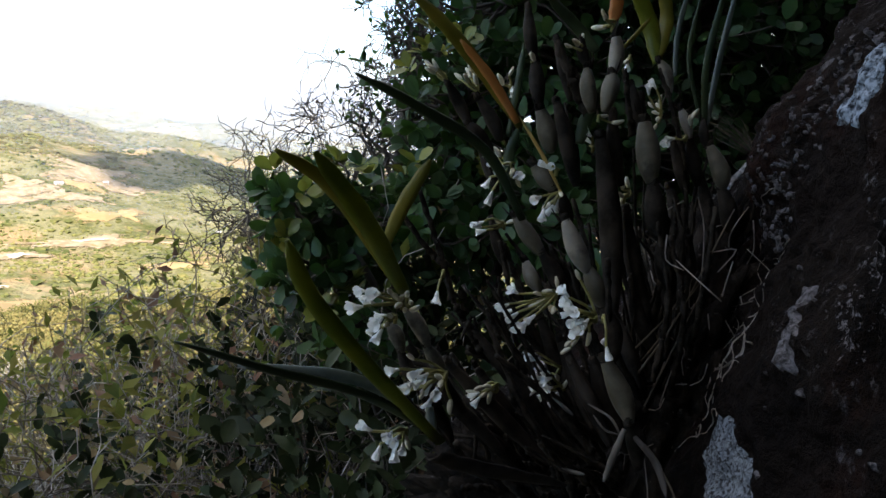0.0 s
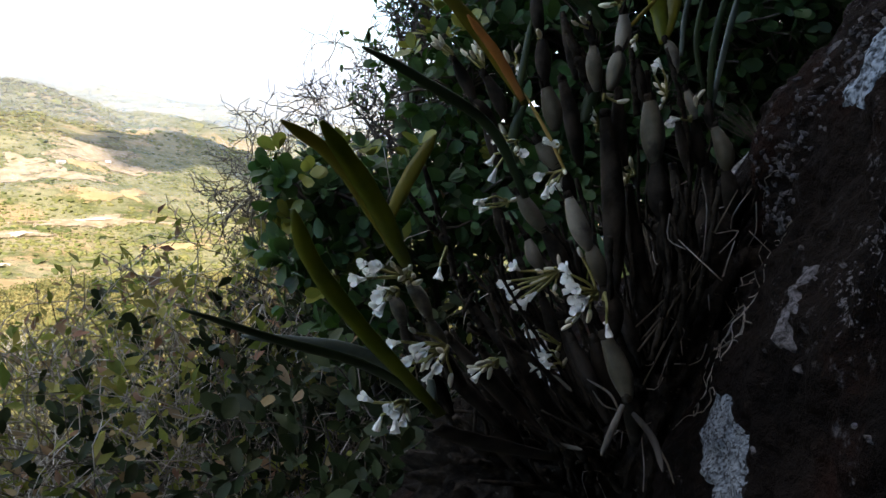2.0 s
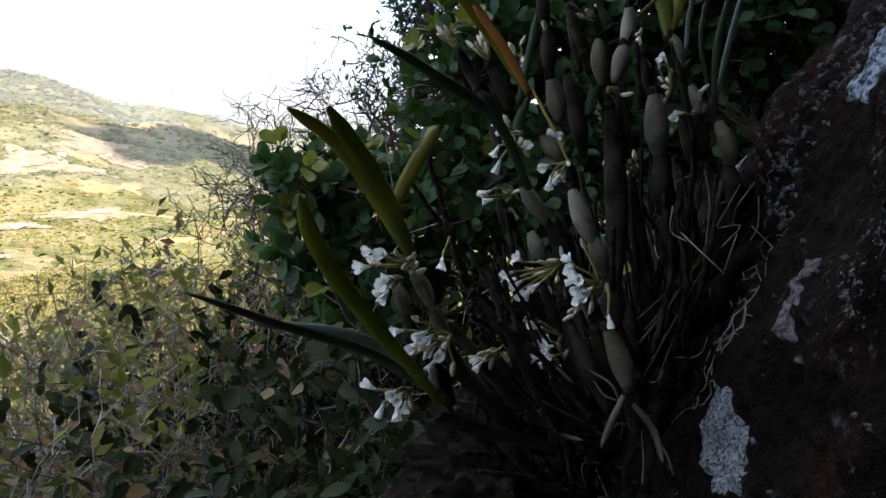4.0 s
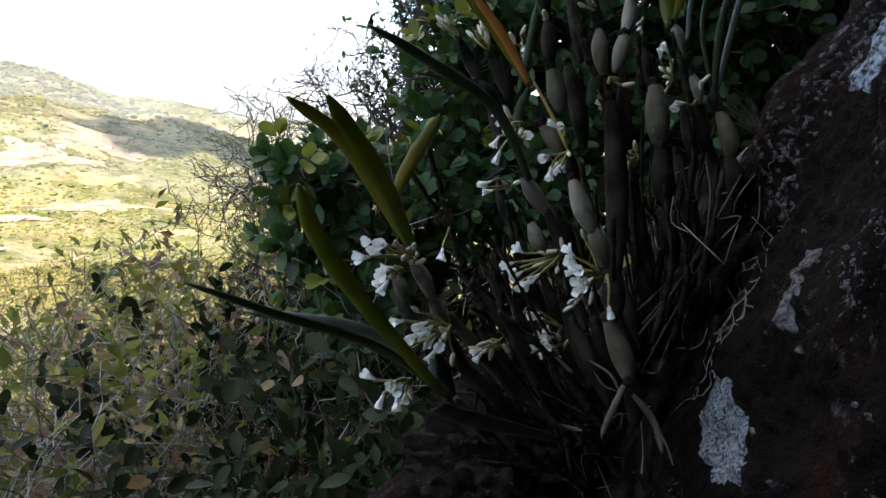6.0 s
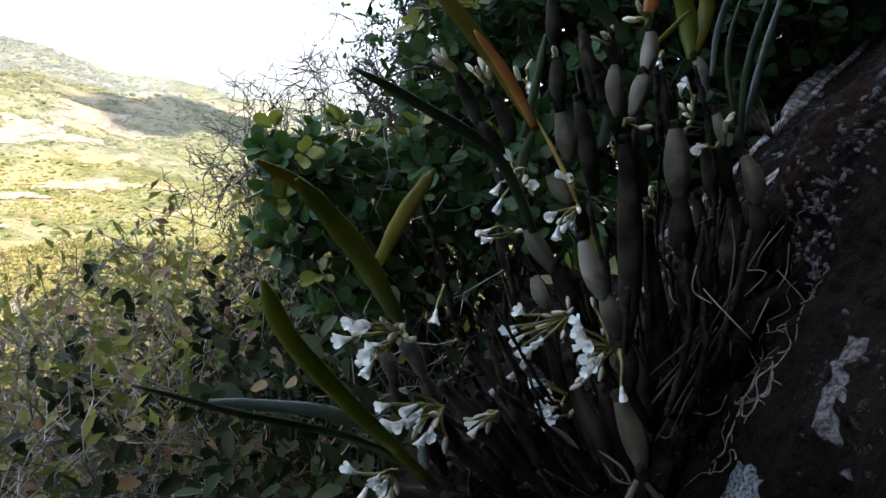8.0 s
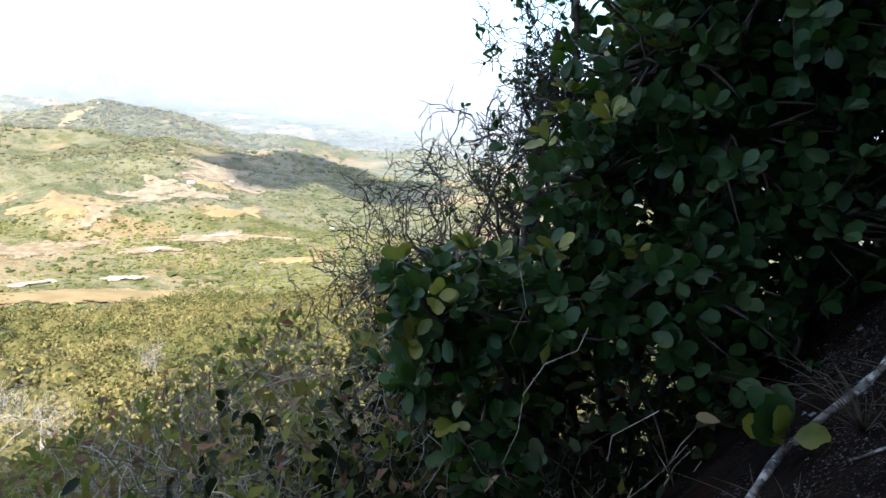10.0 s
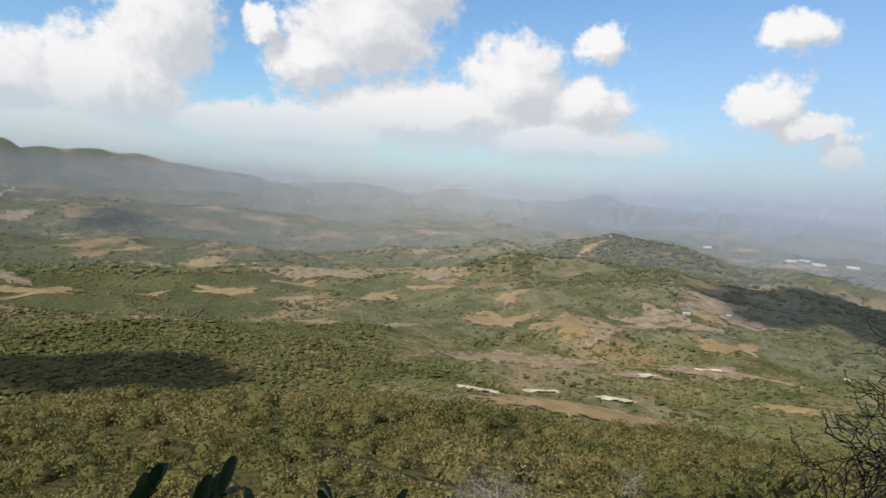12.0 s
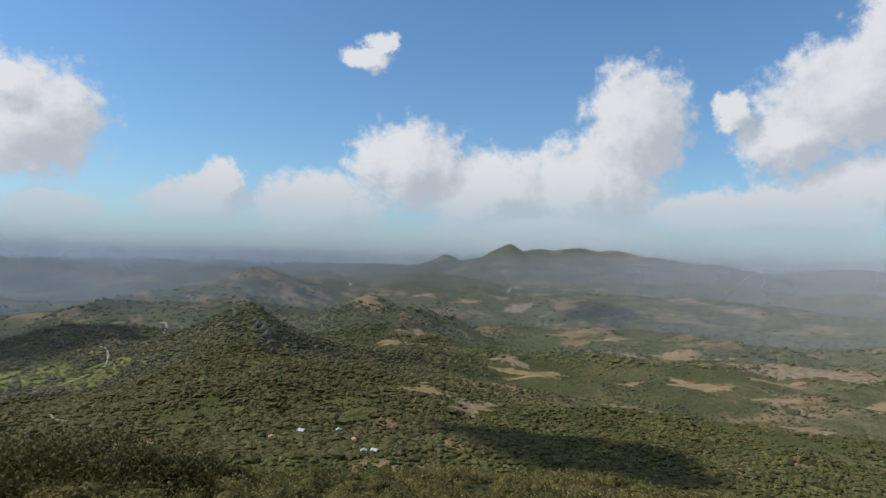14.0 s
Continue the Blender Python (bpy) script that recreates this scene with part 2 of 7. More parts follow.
def surface(name, a, b, scale, rough=0.7, bump=0.3, bump_scale=None, c=None, spot_scale=None, spot=(0.55, 0.7), metal=0.0, per_leaf=0.0,
            through_light=0.0, through_colour=None, distance=0.01, spec=0.4, per_object=0.0):
    """A procedural material: two tones in noise, an optional third in spots, relief, variation leaf by leaf."""
    m = bpy.data.materials.new(name)
    m.use_nodes = True
    t = m.node_tree
    t.nodes.clear()
    out, bsdf = t.nodes.new("ShaderNodeOutputMaterial"), t.nodes.new("ShaderNodeBsdfPrincipled")
    obj = t.nodes.new("ShaderNodeTexCoord").outputs["Object"]
    grain = noise_node(t, obj, scale, 6, 0.6)
    colour = mix_node(t, ramp(t, grain, 0.35, 0.65), a, b)
    if c is not None:
        colour = mix_node(t, ramp(t, noise_node(t, obj, spot_scale or scale * 0.3, 5, 0.65), *spot), colour, c)
    if per_leaf or per_object:
        if per_leaf:
            rnd = t.nodes.new("ShaderNodeNewGeometry").outputs["Random Per Island"]
        else:
            rnd = t.nodes.new("ShaderNodeObjectInfo").outputs["Random"]
        hsv = t.nodes.new("ShaderNodeHueSaturation")
        k = per_leaf or per_object
        links(t, (ramp(t, rnd, 0, 1, 0.5 - 0.05 * k, 0.5 + 0.03 * k, False), hsv.inputs["Hue"]), (colour, hsv.inputs["Color"]))
        rnd2 = math_node(t, "FRACT", math_node(t, "MULTIPLY", rnd, 7.31))
        links(t, (ramp(t, rnd2, 0, 1, 1 - 0.45 * k, 1 + 0.45 * k, False), hsv.inputs["Value"]))
        colour = hsv.outputs[0]
    t.links.new(colour, bsdf.inputs["Base Color"])
    bsdf.inputs["Metallic"].default_value = metal
    bsdf.inputs["Specular IOR Level"].default_value = spec
    fine = noise_node(t, obj, bump_scale or scale * 4, 5, 0.65)
    t.links.new(ramp(t, fine, 0.2, 0.8, max(rough - 0.12, 0.05), min(rough + 0.12, 1.0)), bsdf.inputs["Roughness"])
    if bump:
        bn = t.nodes.new("ShaderNodeBump")
        bn.inputs["Strength"].default_value, bn.inputs["Distance"].default_value = bump, distance
        links(t, (fine, bn.inputs["Height"]), (bn.outputs[0], bsdf.inputs["Normal"]))
    last = bsdf.outputs[0]
    if through_light:
        tr, mx = t.nodes.new("ShaderNodeBsdfTranslucent"), t.nodes.new("ShaderNodeMixShader")
        if through_colour:
            tint = t.nodes.new("ShaderNodeMix")
            tint.data_type, tint.blend_type = "RGBA", "MULTIPLY"
            tint.inputs[0].default_value = 1.0
            tint.inputs[7].default_value = (*through_colour, 1)
            links(t, (colour, tint.inputs[6]), (tint.outputs[2], tr.inputs[0]))
        else:
            t.links.new(colour, tr.inputs[0])
        mx.inputs[0].default_value = through_light
        links(t, (bsdf.outputs[0], mx.inputs[1]), (tr.outputs[0], mx.inputs[2]))
        last = mx.outputs[0]
    t.links.new(last, out.inputs[0])
    return m


# ---------------------------------------------------------------- materials
M_SCRUB_FAR = surface("scrub_far", (0.07, 0.079, 0.024), (0.13, 0.12, 0.042), 0.35, 0.95, 0.0, c=(0.045, 0.056, 0.018), spot_scale=0.014, spot=(0.45, 0.6), per_leaf=0.3, spec=0.1)
M_SCRUB_MID = surface("scrub_mid", (0.135, 0.122, 0.042), (0.232, 0.19, 0.07), 0.6, 0.8, 0.0, c=(0.092, 0.096, 0.028), spot_scale=0.06, spot=(0.42, 0.62), per_leaf=0.4, through_light=0.3, spec=0.2)
M_SCRUB_DARK = surface("dark_scrub", (0.066, 0.07, 0.024), (0.115, 0.104, 0.036), 0.6, 0.8, 0.0, per_leaf=0.7, through_light=0.25, spec=0.2)
# darker than the leaves: the shade inside bushes and windows, as a colour
M_CORE = surface("inner_shade", (0.065, 0.063, 0.02), (0.1, 0.087, 0.032), 2.0, 0.95, 0.0, spec=0.1)
M_CLUSIA = surface("clusia_leaf", (0.018, 0.049, 0.02), (0.038, 0.078, 0.028), 6.0, 0.4, 0.1, 40, per_leaf=0.55, through_light=0.3,
                   through_colour=(1.5, 1.6, 0.5), distance=0.002, spec=0.18)
# a darkened leaf for the undergrowth: the bush's shade as colour
M_SHADE_LEAF = surface("shade_dark_leaf", (0.012, 0.02, 0.008), (0.026, 0.036, 0.014), 6.0, 0.5, 0.1, 40, per_leaf=0.6, through_light=0.2, distance=0.002, spec=0.1)
M_CLUSIA_YOUNG = surface("clusia_young_leaf", (0.1, 0.14, 0.022), (0.2, 0.21, 0.035), 6.0, 0.4, 0.1, 40, per_leaf=0.4, through_light=0.4,
                         distance=0.002, spec=0.5)
M_SHRUB_LEAF = surface("shrub_leaf", (0.09, 0.115, 0.022), (0.2, 0.2, 0.046), 5.0, 0.6, 0.1, 30, per_leaf=0.7, through_light=0.42, distance=0.003, spec=0.15)
M_DRY_LEAF = surface("dry_leaf", (0.16, 0.1, 0.05), (0.26, 0.2, 0.12), 5.0, 0.8, 0.1, 30, per_leaf=0.8, through_light=0.25, distance=0.003, spec=0.1)
M_TWIG = surface("grey_twig", (0.17, 0.15, 0.125), (0.34, 0.31, 0.275), 14.0, 0.85, 0.4, 60, c=(0.48, 0.46, 0.43), spot_scale=9, distance=0.004, spec=0.1)
M_TWIG_BROWN = surface("brown_twig", (0.075, 0.062, 0.048), (0.16, 0.135, 0.11), 12.0, 0.85, 0.4, 60, c=(0.28, 0.26, 0.24), spot_scale=9, distance=0.004, spec=0.08)
M_TWIG_DARK = surface("dark_twig", (0.045, 0.038, 0.034), (0.11, 0.095, 0.085), 12.0, 0.85, 0.4, 60, distance=0.004, spec=0.08)
M_ROOT = surface("pale_root", (0.05, 0.045, 0.041), (0.2, 0.19, 0.185), 34.0, 0.85, 0.9, 120, c=(0.4, 0.39, 0.39), spot_scale=24, spot=(0.5, 0.62), distance=0.005, spec=0.06)

# ---------------------------------------------------------------- the ground: one sheet from underfoot to the horizon
PROFILE = np.array([(0, -1.15), (1.2, -1.5), (3, -3.0), (8, -6.2), (25, -12), (60, -19.8), (80, -28), (150, -72), (300, -128), (480, -150),
                    (1500, -150), (2400, -130), (3300, -90), (4200, -36), (5000, -14)])
# hills: bearing, distance, height of the top against the eye, spread along the view, spread across it, sharpness
HILLS = [
    (112.6, 800, -56, 190, 98, 0.95), (102.7, 1300, -64, 260, 120, 1.3), (99.2, 1230, -80, 200, 75, 1.6), (112, 1900, -30, 320, 150, 1.5),
    (122.4, 1300, -116, 150, 70, 1.5), (119, 1700, -92, 300, 200, 1.7), (123.6, 980, -104, 170, 95, 1.7), (127.5, 1350, -110, 150, 80, 1.4), (40.6, 1260, -76, 320, 215, 2.0),
    (35.5, 1010, -120, 130, 85, 1.7), (90.6, 4300, 152, 300, 150, 1.35), (93.2, 4400, 52, 300, 200, 1.5), (88.0, 4350, 120, 300, 260, 2.0), (84.8, 4350, 122, 300, 290, 2.0), (81.6, 4350, 114, 300, 290, 2.0), (78.6, 4350, 82, 300, 260, 1.9),
    (75, 4350, 40, 300, 260, 1.8),
    (51.5, 1500, -96, 160, 90, 1.6),
]
HILLS_FAR = [
    (96.1, 4500, 78, 300, 90, 1.3), (103.5, 4600, -8, 300, 300, 1.6), (42.8, 4500, 62, 300, 120, 1.6), (64.5, 4600, 20, 300, 300, 1.8), (55.5, 4600, 42, 300, 160, 1.8),
    (107, 2500, -45, 300, 200, 1.6), (98, 2600, -60, 300, 260, 1.6), (70, 2700, -75, 380, 420, 1.7), (84, 2100, -105, 260, 240, 1.6),
    (56, 2500, -85, 300, 300, 1.7), (128, 3300, -20, 400, 500, 1.8), (117, 3100, -18, 300, 200, 1.5), (30, 3600, -80, 300, 500, 1.8),
]


def value_noise(x, y, seed):
    """Smooth noise on a grid of unit cells, for arrays."""
    xi, yi = np.floor(x).astype(np.int64), np.floor(y).astype(np.int64)
    fx, fy = x - xi, y - yi
    fx, fy = fx * fx * (3 - 2 * fx), fy * fy * (3 - 2 * fy)

    def h(a, b):
        n = (a * 374761393 + b * 668265263 + seed * 982451653) & 0x7FFFFFFF
        n = ((n ^ (n >> 13)) * 1274126177) & 0x7FFFFFFF
        return ((n ^ (n >> 16)) & 0xFFFF) / 65535.0

    return (h(xi, yi) * (1 - fx) + h(xi + 1, yi) * fx) * (1 - fy) + (h(xi, yi + 1) * (1 - fx) + h(xi + 1, yi + 1) * fx) * fy


def fbm(x, y, seed, octaves=4, gain=0.5):
    total, amp, f = 0.0, 1.0, 1.0
    for k in range(octaves):
        total = total + amp * (value_noise(x * f, y * f, seed + k) - 0.5)
        amp, f = amp * gain, f * 2.03
    return total


def ground_z(x, y):
    x, y = np.asarray(x, float), np.asarray(y, float)
    r = np.hypot(x, y)
    az = np.degrees(np.arctan2(-x, y))
    z = np.interp(r, PROFILE[:, 0], PROFILE[:, 1])
    rise_by = np.zeros_like(z)
    for a, d, top, along, across, sharp in HILLS + HILLS_FAR:
        hx, hy = -d * math.sin(radians(a)), d * math.cos(radians(a))
        ux, uy = hx / d, hy / d
        u, v = (x - hx) * ux + (y - hy) * uy, (x - hx) * uy - (y - hy) * ux
        base = float(np.interp(d, PROFILE[:, 0], PROFILE[:, 1]))
        wob = 1 + 0.35 * fbm(x / (across * 0.8), y / (across * 0.8), int(a), 3)
        q = np.sqrt((u / along) ** 2 + (v / across) ** 2) * wob
        rise_by = np.maximum(rise_by, (top - base) * np.exp(-0.7 * q**sharp))
    z = z + rise_by * np.clip((r - 150) / 350, 0, 1)
    far = np.clip((r - 300) / 900, 0, 1)
    far = far * np.interp(r, [3400, 4200], [1.0, 0.45])
    z = z + far * (26 * fbm(x / 420, y / 420, 5, 5) + 10 * fbm(x / 120, y / 120, 9, 3))
    z = z + np.clip((r - 1000) / 700, 0, 1) * np.interp(r, [3400, 4200], [1.0, 0.4]) * (14 - 70 * np.abs(fbm(x / 560, y / 560, 47, 4)))
    z = z + np.clip((r - 2000) / 1000, 0, 1) * np.interp(r, [2000, 3400, 4200], [34, 30, 12]) * fbm(x / 420, y / 420, 31, 5, 0.6)
    z = z + np.clip((r - 450) / 300, 0, 1) * np.clip((1900 - r) / 500, 0, 1) * (7 - 40 * np.abs(fbm(x / 300, y / 300, 61, 4, 0.55)))
    near = np.clip((r - 4) / 40, 0, 1) * np.clip((520 - r) / 250, 0, 1)
    z = z + near * 5.0 * fbm(x / 38, y / 38, 17, 4)
    # an unseen rise behind and to the right of the ledge, added to block light
    up = np.clip((-y - 1.8) / 3.6, 0, 1)
    back = up * up * (3 - 2 * up) * np.clip((x - 0.5 * y + 0.3) / 1.2, 0, 1) * np.exp(-((r / 70) ** 2))
    z = z + back * (13.0 + 1.5 * fbm(x / 2.5, y / 2.5, 19, 3))
    # its unseen upper slope, shaped to shade the thicket and the foot of the ledge
    climb = np.clip((-y - 5.0) / 19.0, 0, 1) * np.clip((x - 0.48 * y) / 3.0, 0, 1) * np.exp(-((r / 62) ** 4))
    return z + climb * np.maximum(26.0 + 2.5 * fbm(x / 4, y / 4, 23, 3) - z, 0)


def build_ground():
    az = np.r_[np.arange(-24, 148, 0.36), np.arange(148, 336, 4.0)]
    rr = np.r_[0.25, np.geomspace(0.7, 300, 110)[:-1], np.geomspace(300, 4960, 250)]
    a, r = np.meshgrid(np.radians(az), rr)
    x, y = -r * np.sin(a), r * np.cos(a)
    z = ground_z(x, y)
    n, k = len(az), len(rr)
    verts = np.stack([x, y, z], -1).reshape(-1, 3)
    i, j = np.meshgrid(np.arange(k - 1), np.arange(n), indexing="ij")
    j2 = (j + 1) % n
    faces = np.stack([i * n + j, i * n + j2, (i + 1) * n + j2, (i + 1) * n + j], -1).reshape(-1, 4).tolist()
    verts = np.vstack([verts, [[0, 0, -1.2]]])
    faces += [(len(verts) - 1, (j + 1) % n, j) for j in range(n)]
    return mesh_of("ground", verts, faces)


def ground_material():
    m = bpy.data.materials.new("hillside_scrub")
    m.use_nodes = True
    t = m.node_tree
    bsdf = t.nodes["Principled BSDF"]
    pos = t.nodes.new("ShaderNodeNewGeometry").outputs["Position"]
    c = mix_node(t, ramp(t, noise_node(t, pos, 0.012, 8, 0.7), 0.4, 0.62), (0.064, 0.072, 0.021), (0.112, 0.102, 0.036))
    c = mix_node(t, ramp(t, noise_node(t, pos, 0.22, 6, 0.75), 0.44, 0.6), c, (0.042, 0.05, 0.016))
    dry = math_node(t, "MULTIPLY", ramp(t, noise_node(t, vec_node(t, "ADD", pos, (311, 97, 0)), 0.0062, 7, 0.72), 0.52, 0.6),
                    ramp(t, noise_node(t, pos, 0.05, 5, 0.7), 0.3, 0.5))
    c = mix_node(t, math_node(t, "MULTIPLY", dry, 0.8), c, (0.23, 0.155, 0.085))
    # the drier, grassy side of the valley
    sp = t.nodes.new("ShaderNodeSeparateXYZ")
    t.links.new(pos, sp.inputs[0])
    around = math_node(t, "ARCTAN2", math_node(t, "MULTIPLY", sp.outputs[0], -1.0), sp.outputs[1])
    grassy = math_node(t, "MULTIPLY", ramp(t, around, radians(80), radians(48), 0.0, 0.5), ramp(t, noise_node(t, pos, 0.03, 6, 0.7), 0.38, 0.6))
    c = mix_node(t, grassy, c, (0.205, 0.185, 0.115))
    # darker close to the ledge, fading out from 60 to 240 m
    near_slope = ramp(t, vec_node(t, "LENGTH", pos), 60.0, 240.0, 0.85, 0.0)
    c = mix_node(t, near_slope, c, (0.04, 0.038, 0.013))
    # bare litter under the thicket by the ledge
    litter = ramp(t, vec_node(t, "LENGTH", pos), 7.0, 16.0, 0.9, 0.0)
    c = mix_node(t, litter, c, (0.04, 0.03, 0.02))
    t.links.new(c, bsdf.inputs["Base Color"])
    bsdf.inputs["Roughness"].default_value = 0.95
    bsdf.inputs["Specular IOR Level"].default_value = 0.1
    bn = t.nodes.new("ShaderNodeBump")
    bn.inputs["Strength"].default_value, bn.inputs["Distance"].default_value = 1.0, 5.0
    links(t, (noise_node(t, pos, 0.12, 4, 0.7), bn.inputs["Height"]), (bn.outputs[0], bsdf.inputs["Normal"]))
    return m


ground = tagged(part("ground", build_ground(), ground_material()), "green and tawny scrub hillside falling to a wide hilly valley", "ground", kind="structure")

# ---------------------------------------------------------------- bare fields and sand in the valley
M_FIELD = surface("dry_field", (0.18, 0.132, 0.064), (0.245, 0.18, 0.09), 0.05, 0.95, 0.3, 0.8, c=(0.2, 0.14, 0.07), spot_scale=0.03, distance=0.3, spec=0.1)
M_SAND = surface("pale_sand", (0.36, 0.3, 0.22), (0.52, 0.45, 0.34), 0.08, 0.95, 0.2, 0.6, distance=0.2, spec=0.1)
M_REDDISH = surface("stony_field", (0.15, 0.115, 0.07), (0.24, 0.188, 0.128), 0.12, 0.95, 0.3, 0.8, c=(0.12, 0.1, 0.04), spot_scale=0.1, distance=0.3, spec=0.1)
CLEARINGS = []


def ragged(m):
    """Lets the scrub eat into a patch from its rim."""
    t = m.node_tree
    out = [n for n in t.nodes if n.type == "OUTPUT_MATERIAL"][0]
    last = out.inputs[0].links[0].from_socket
    rim = t.nodes.new("ShaderNodeAttribute")
    rim.attribute_name = "rim"
    pos = t.nodes.new("ShaderNodeNewGeometry").outputs["Position"]
    eaten = math_node(t, "MULTIPLY_ADD", math_node(t, "SUBTRACT", noise_node(t, pos, 0.075, 6, 0.7), 0.5), 2.0, rim.outputs["Fac"])
    clear_, mx = t.nodes.new("ShaderNodeBsdfTransparent"), t.nodes.new("ShaderNodeMixShader")
    links(t, (ramp(t, eaten, 0.72, 0.98), mx.inputs[0]), (last, mx.inputs[1]), (clear_.outputs[0], mx.inputs[2]), (mx.outputs[0], out.inputs[0]))


for patch_material in (M_FIELD, M_SAND, M_REDDISH):
    ragged(patch_material)


def clearing(name, label, material, az, el_down, wide, deep, turn=0.0, lift=0.8, seed=0, rag=0.35):
    """An irregular bare patch laid on the ground; wide and deep in metres."""
    way = np.array([-math.sin(radians(az)), math.cos(radians(az))])
    rs = np.geomspace(60, 4900, 1500)
    zz = ground_z(way[0] * rs, way[1] * rs)
    down = np.degrees(np.arctan2(zz, rs))
    ok = np.where((down >= -el_down) & (rs > 120))[0]
    r = rs[ok[0]] if len(ok) else 4000
    cx, cy = way * r
    CLEARINGS.append((cx, cy, max(wide, deep)))
    side = np.array([way[1], -way[0]])
    c, s = math.cos(radians(turn)), math.sin(radians(turn))
    verts, n, rings = [], 48, 8
    ang = np.linspace(0, 2 * math.pi, n, endpoint=False)
    edge = 1 + rag * 2 * fbm(np.cos(ang) * 1.6 + seed * 3.1, np.sin(ang) * 1.6 + seed, 40 + seed, 4)
    for k in range(rings + 1):
        q = k / rings
        u, v = np.cos(ang) * edge * q * wide, np.sin(ang) * edge * q * deep
        u, v = u * c - v * s, u * s + v * c
        x, y = cx + side[0] * u + way[0] * v, cy + side[1] * u + way[1] * v
        z = ground_z(x, y) + lift - (1.6 if k == rings else 0)
        verts.append(np.stack([x, y, z], -1))
    faces = []
    for k in range(rings):
        for j in range(n):
            faces.append((k * n + j, k * n + (j + 1) % n, (k + 1) * n + (j + 1) % n, (k + 1) * n + j))
    ob = part(name, (np.concatenate(verts), faces), material)
    ob.data.attributes.new("rim", "FLOAT", "POINT").data.foreach_set("value", np.repeat(np.arange(rings + 1) / rings, n).astype(np.float32))
    return tagged(ob, label, "field", "clearings in the valley", "structure")


FIELD, SANDY, STONY = "bare tawny field between green scrub", "pale sand bank beside a brown field", "reddish stony clearing with sparse bushes"
clearing("field", FIELD, M_FIELD, 41.2, 17.75, 108, 34, -3, 1.4, 1, 0.2)
clearing("sand_bank", SANDY, M_SAND, 40.3, 16.45, 17, 5, 0, 2.0, 2)
clearing("sand_bank", SANDY, M_SAND, 46.6, 16.55, 15, 4, 14, 2.0, 3)
clearing("sand_bank", SANDY, M_SAND, 52.1, 16.95, 20, 4, -14, 2.0, 4)
clearing("stony_clearing", STONY, M_REDDISH, 48.5, 13.9, 92, 34, 3, 1.0, 5, 0.5)
clearing("stony_clearing", STONY, M_REDDISH, 38.2, 14.1, 26, 12, 0, 1.2, 6, 0.8)
clearing("stony_clearing", STONY, M_REDDISH, 32.9, 13.1, 44, 12, 0, 1.2, 7, 0.8)
clearing("sand_bank", SANDY, M_SAND, 38.0, 14.2, 8, 5, 0, 2.2, 23, 0.7)
clearing("sand_bank", SANDY, M_SAND, 32.5, 13.0, 16, 3, 0, 2.2, 24, 0.7)
clearing("field", FIELD, M_FIELD, 50.8, 10.9, 44, 30, 0, 1.0, 8, 0.6)
clearing("field", FIELD, M_FIELD, 44.2, 10.5, 50, 34, 0, 1.0, 9, 0.6)
clearing("field", FIELD, M_FIELD, 67.2, 11.8, 32, 26, 0, 1.0, 10, 0.6)
clearing("field", FIELD, M_FIELD, 88.0, 9.3, 52, 26, 20, 1.0, 11, 0.8)
clearing("field", FIELD, M_FIELD, 75.5, 9.4, 58, 22, 0, 1.0, 12, 0.8)
clearing("field", FIELD, M_FIELD, 76.9, 7.3, 60, 40, 0, 1.0, 13, 0.8)
clearing("sand_bank", SANDY, M_SAND, 77.5, 17.7, 12, 3.5, -8, 1.4, 14, 0.6)
clearing("sand_bank", SANDY, M_SAND, 80.6, 17.35, 8, 2, 0, 1.4, 15, 0.6)
clearing("stony_clearing", STONY, M_REDDISH, 65.9, 7.5, 105, 45, 0, 1.2, 16, 0.8)
clearing("stony_clearing", STONY, M_REDDISH, 57.5, 7.2, 50, 40, 0, 1.2, 17, 0.8)
clearing("stony_clearing", STONY, M_REDDISH, 33.6, 7.6, 60, 60, 0, 1.0, 18, 0.8)
clearing("field", FIELD, M_FIELD, 100.8, 7.0, 26, 40, 0, 1.0, 19, 0.6)
clearing("field", FIELD, M_FIELD, 102.6, 3.2, 30, 50, 0, 1.0, 20, 0.7)
clearing("stony_clearing", STONY, M_REDDISH, 93.3, 12.4, 26, 20, 0, 1.0, 21, 0.8)
clearing("field", FIELD, M_FIELD, 116.9, 15.8, 18, 6, 0, 1.0, 22, 0.6)
clearing("field", FIELD, M_FIELD, 27.0, 14.8, 26, 8, 0, 1.0, 25, 0.6)
clearing("field", FIELD, M_FIELD, 109.6, 2.9, 40, 60, 0, 1.0, 26, 0.7)

# many smaller dry openings over the hills
opening_g = np.random.default_rng(88)
for k in range(38):
    az, down = opening_g.uniform(22, 99), opening_g.uniform(2.2, 12.0) ** 1.0
    size = opening_g.uniform(16, 42) * (1.9 if down < 5 else 1.0)
    mat = M_FIELD if k % 3 else M_REDDISH
    clearing("field" if k % 3 else "stony_clearing", FIELD if k % 3 else STONY, mat, az, down, size, size * opening_g.uniform(0.5, 1.0), opening_g.uniform(-20, 20), 0.9, 50 + k, 0.8)

# ---------------------------------------------------------------- far woods: crowns over the valley
rng = np.random.default_rng(11)
ico = bmesh.new()
bmesh.ops.create_icosphere(ico, subdivisions=1, radius=1.0)
ICO_V = np.array([v.co[:] for v in ico.verts])
ICO_F = [tuple(v.index for v in f.verts) for f in ico.faces]
ico.free()


def lumpy(seed, squash=0.75, rough=0.3):
    r = np.random.default_rng(seed)
    v = ICO_V * (1 + rough * (r.random((len(ICO_V), 1)) - 0.5) * 2)
    v[:, 2] *= squash
    return v


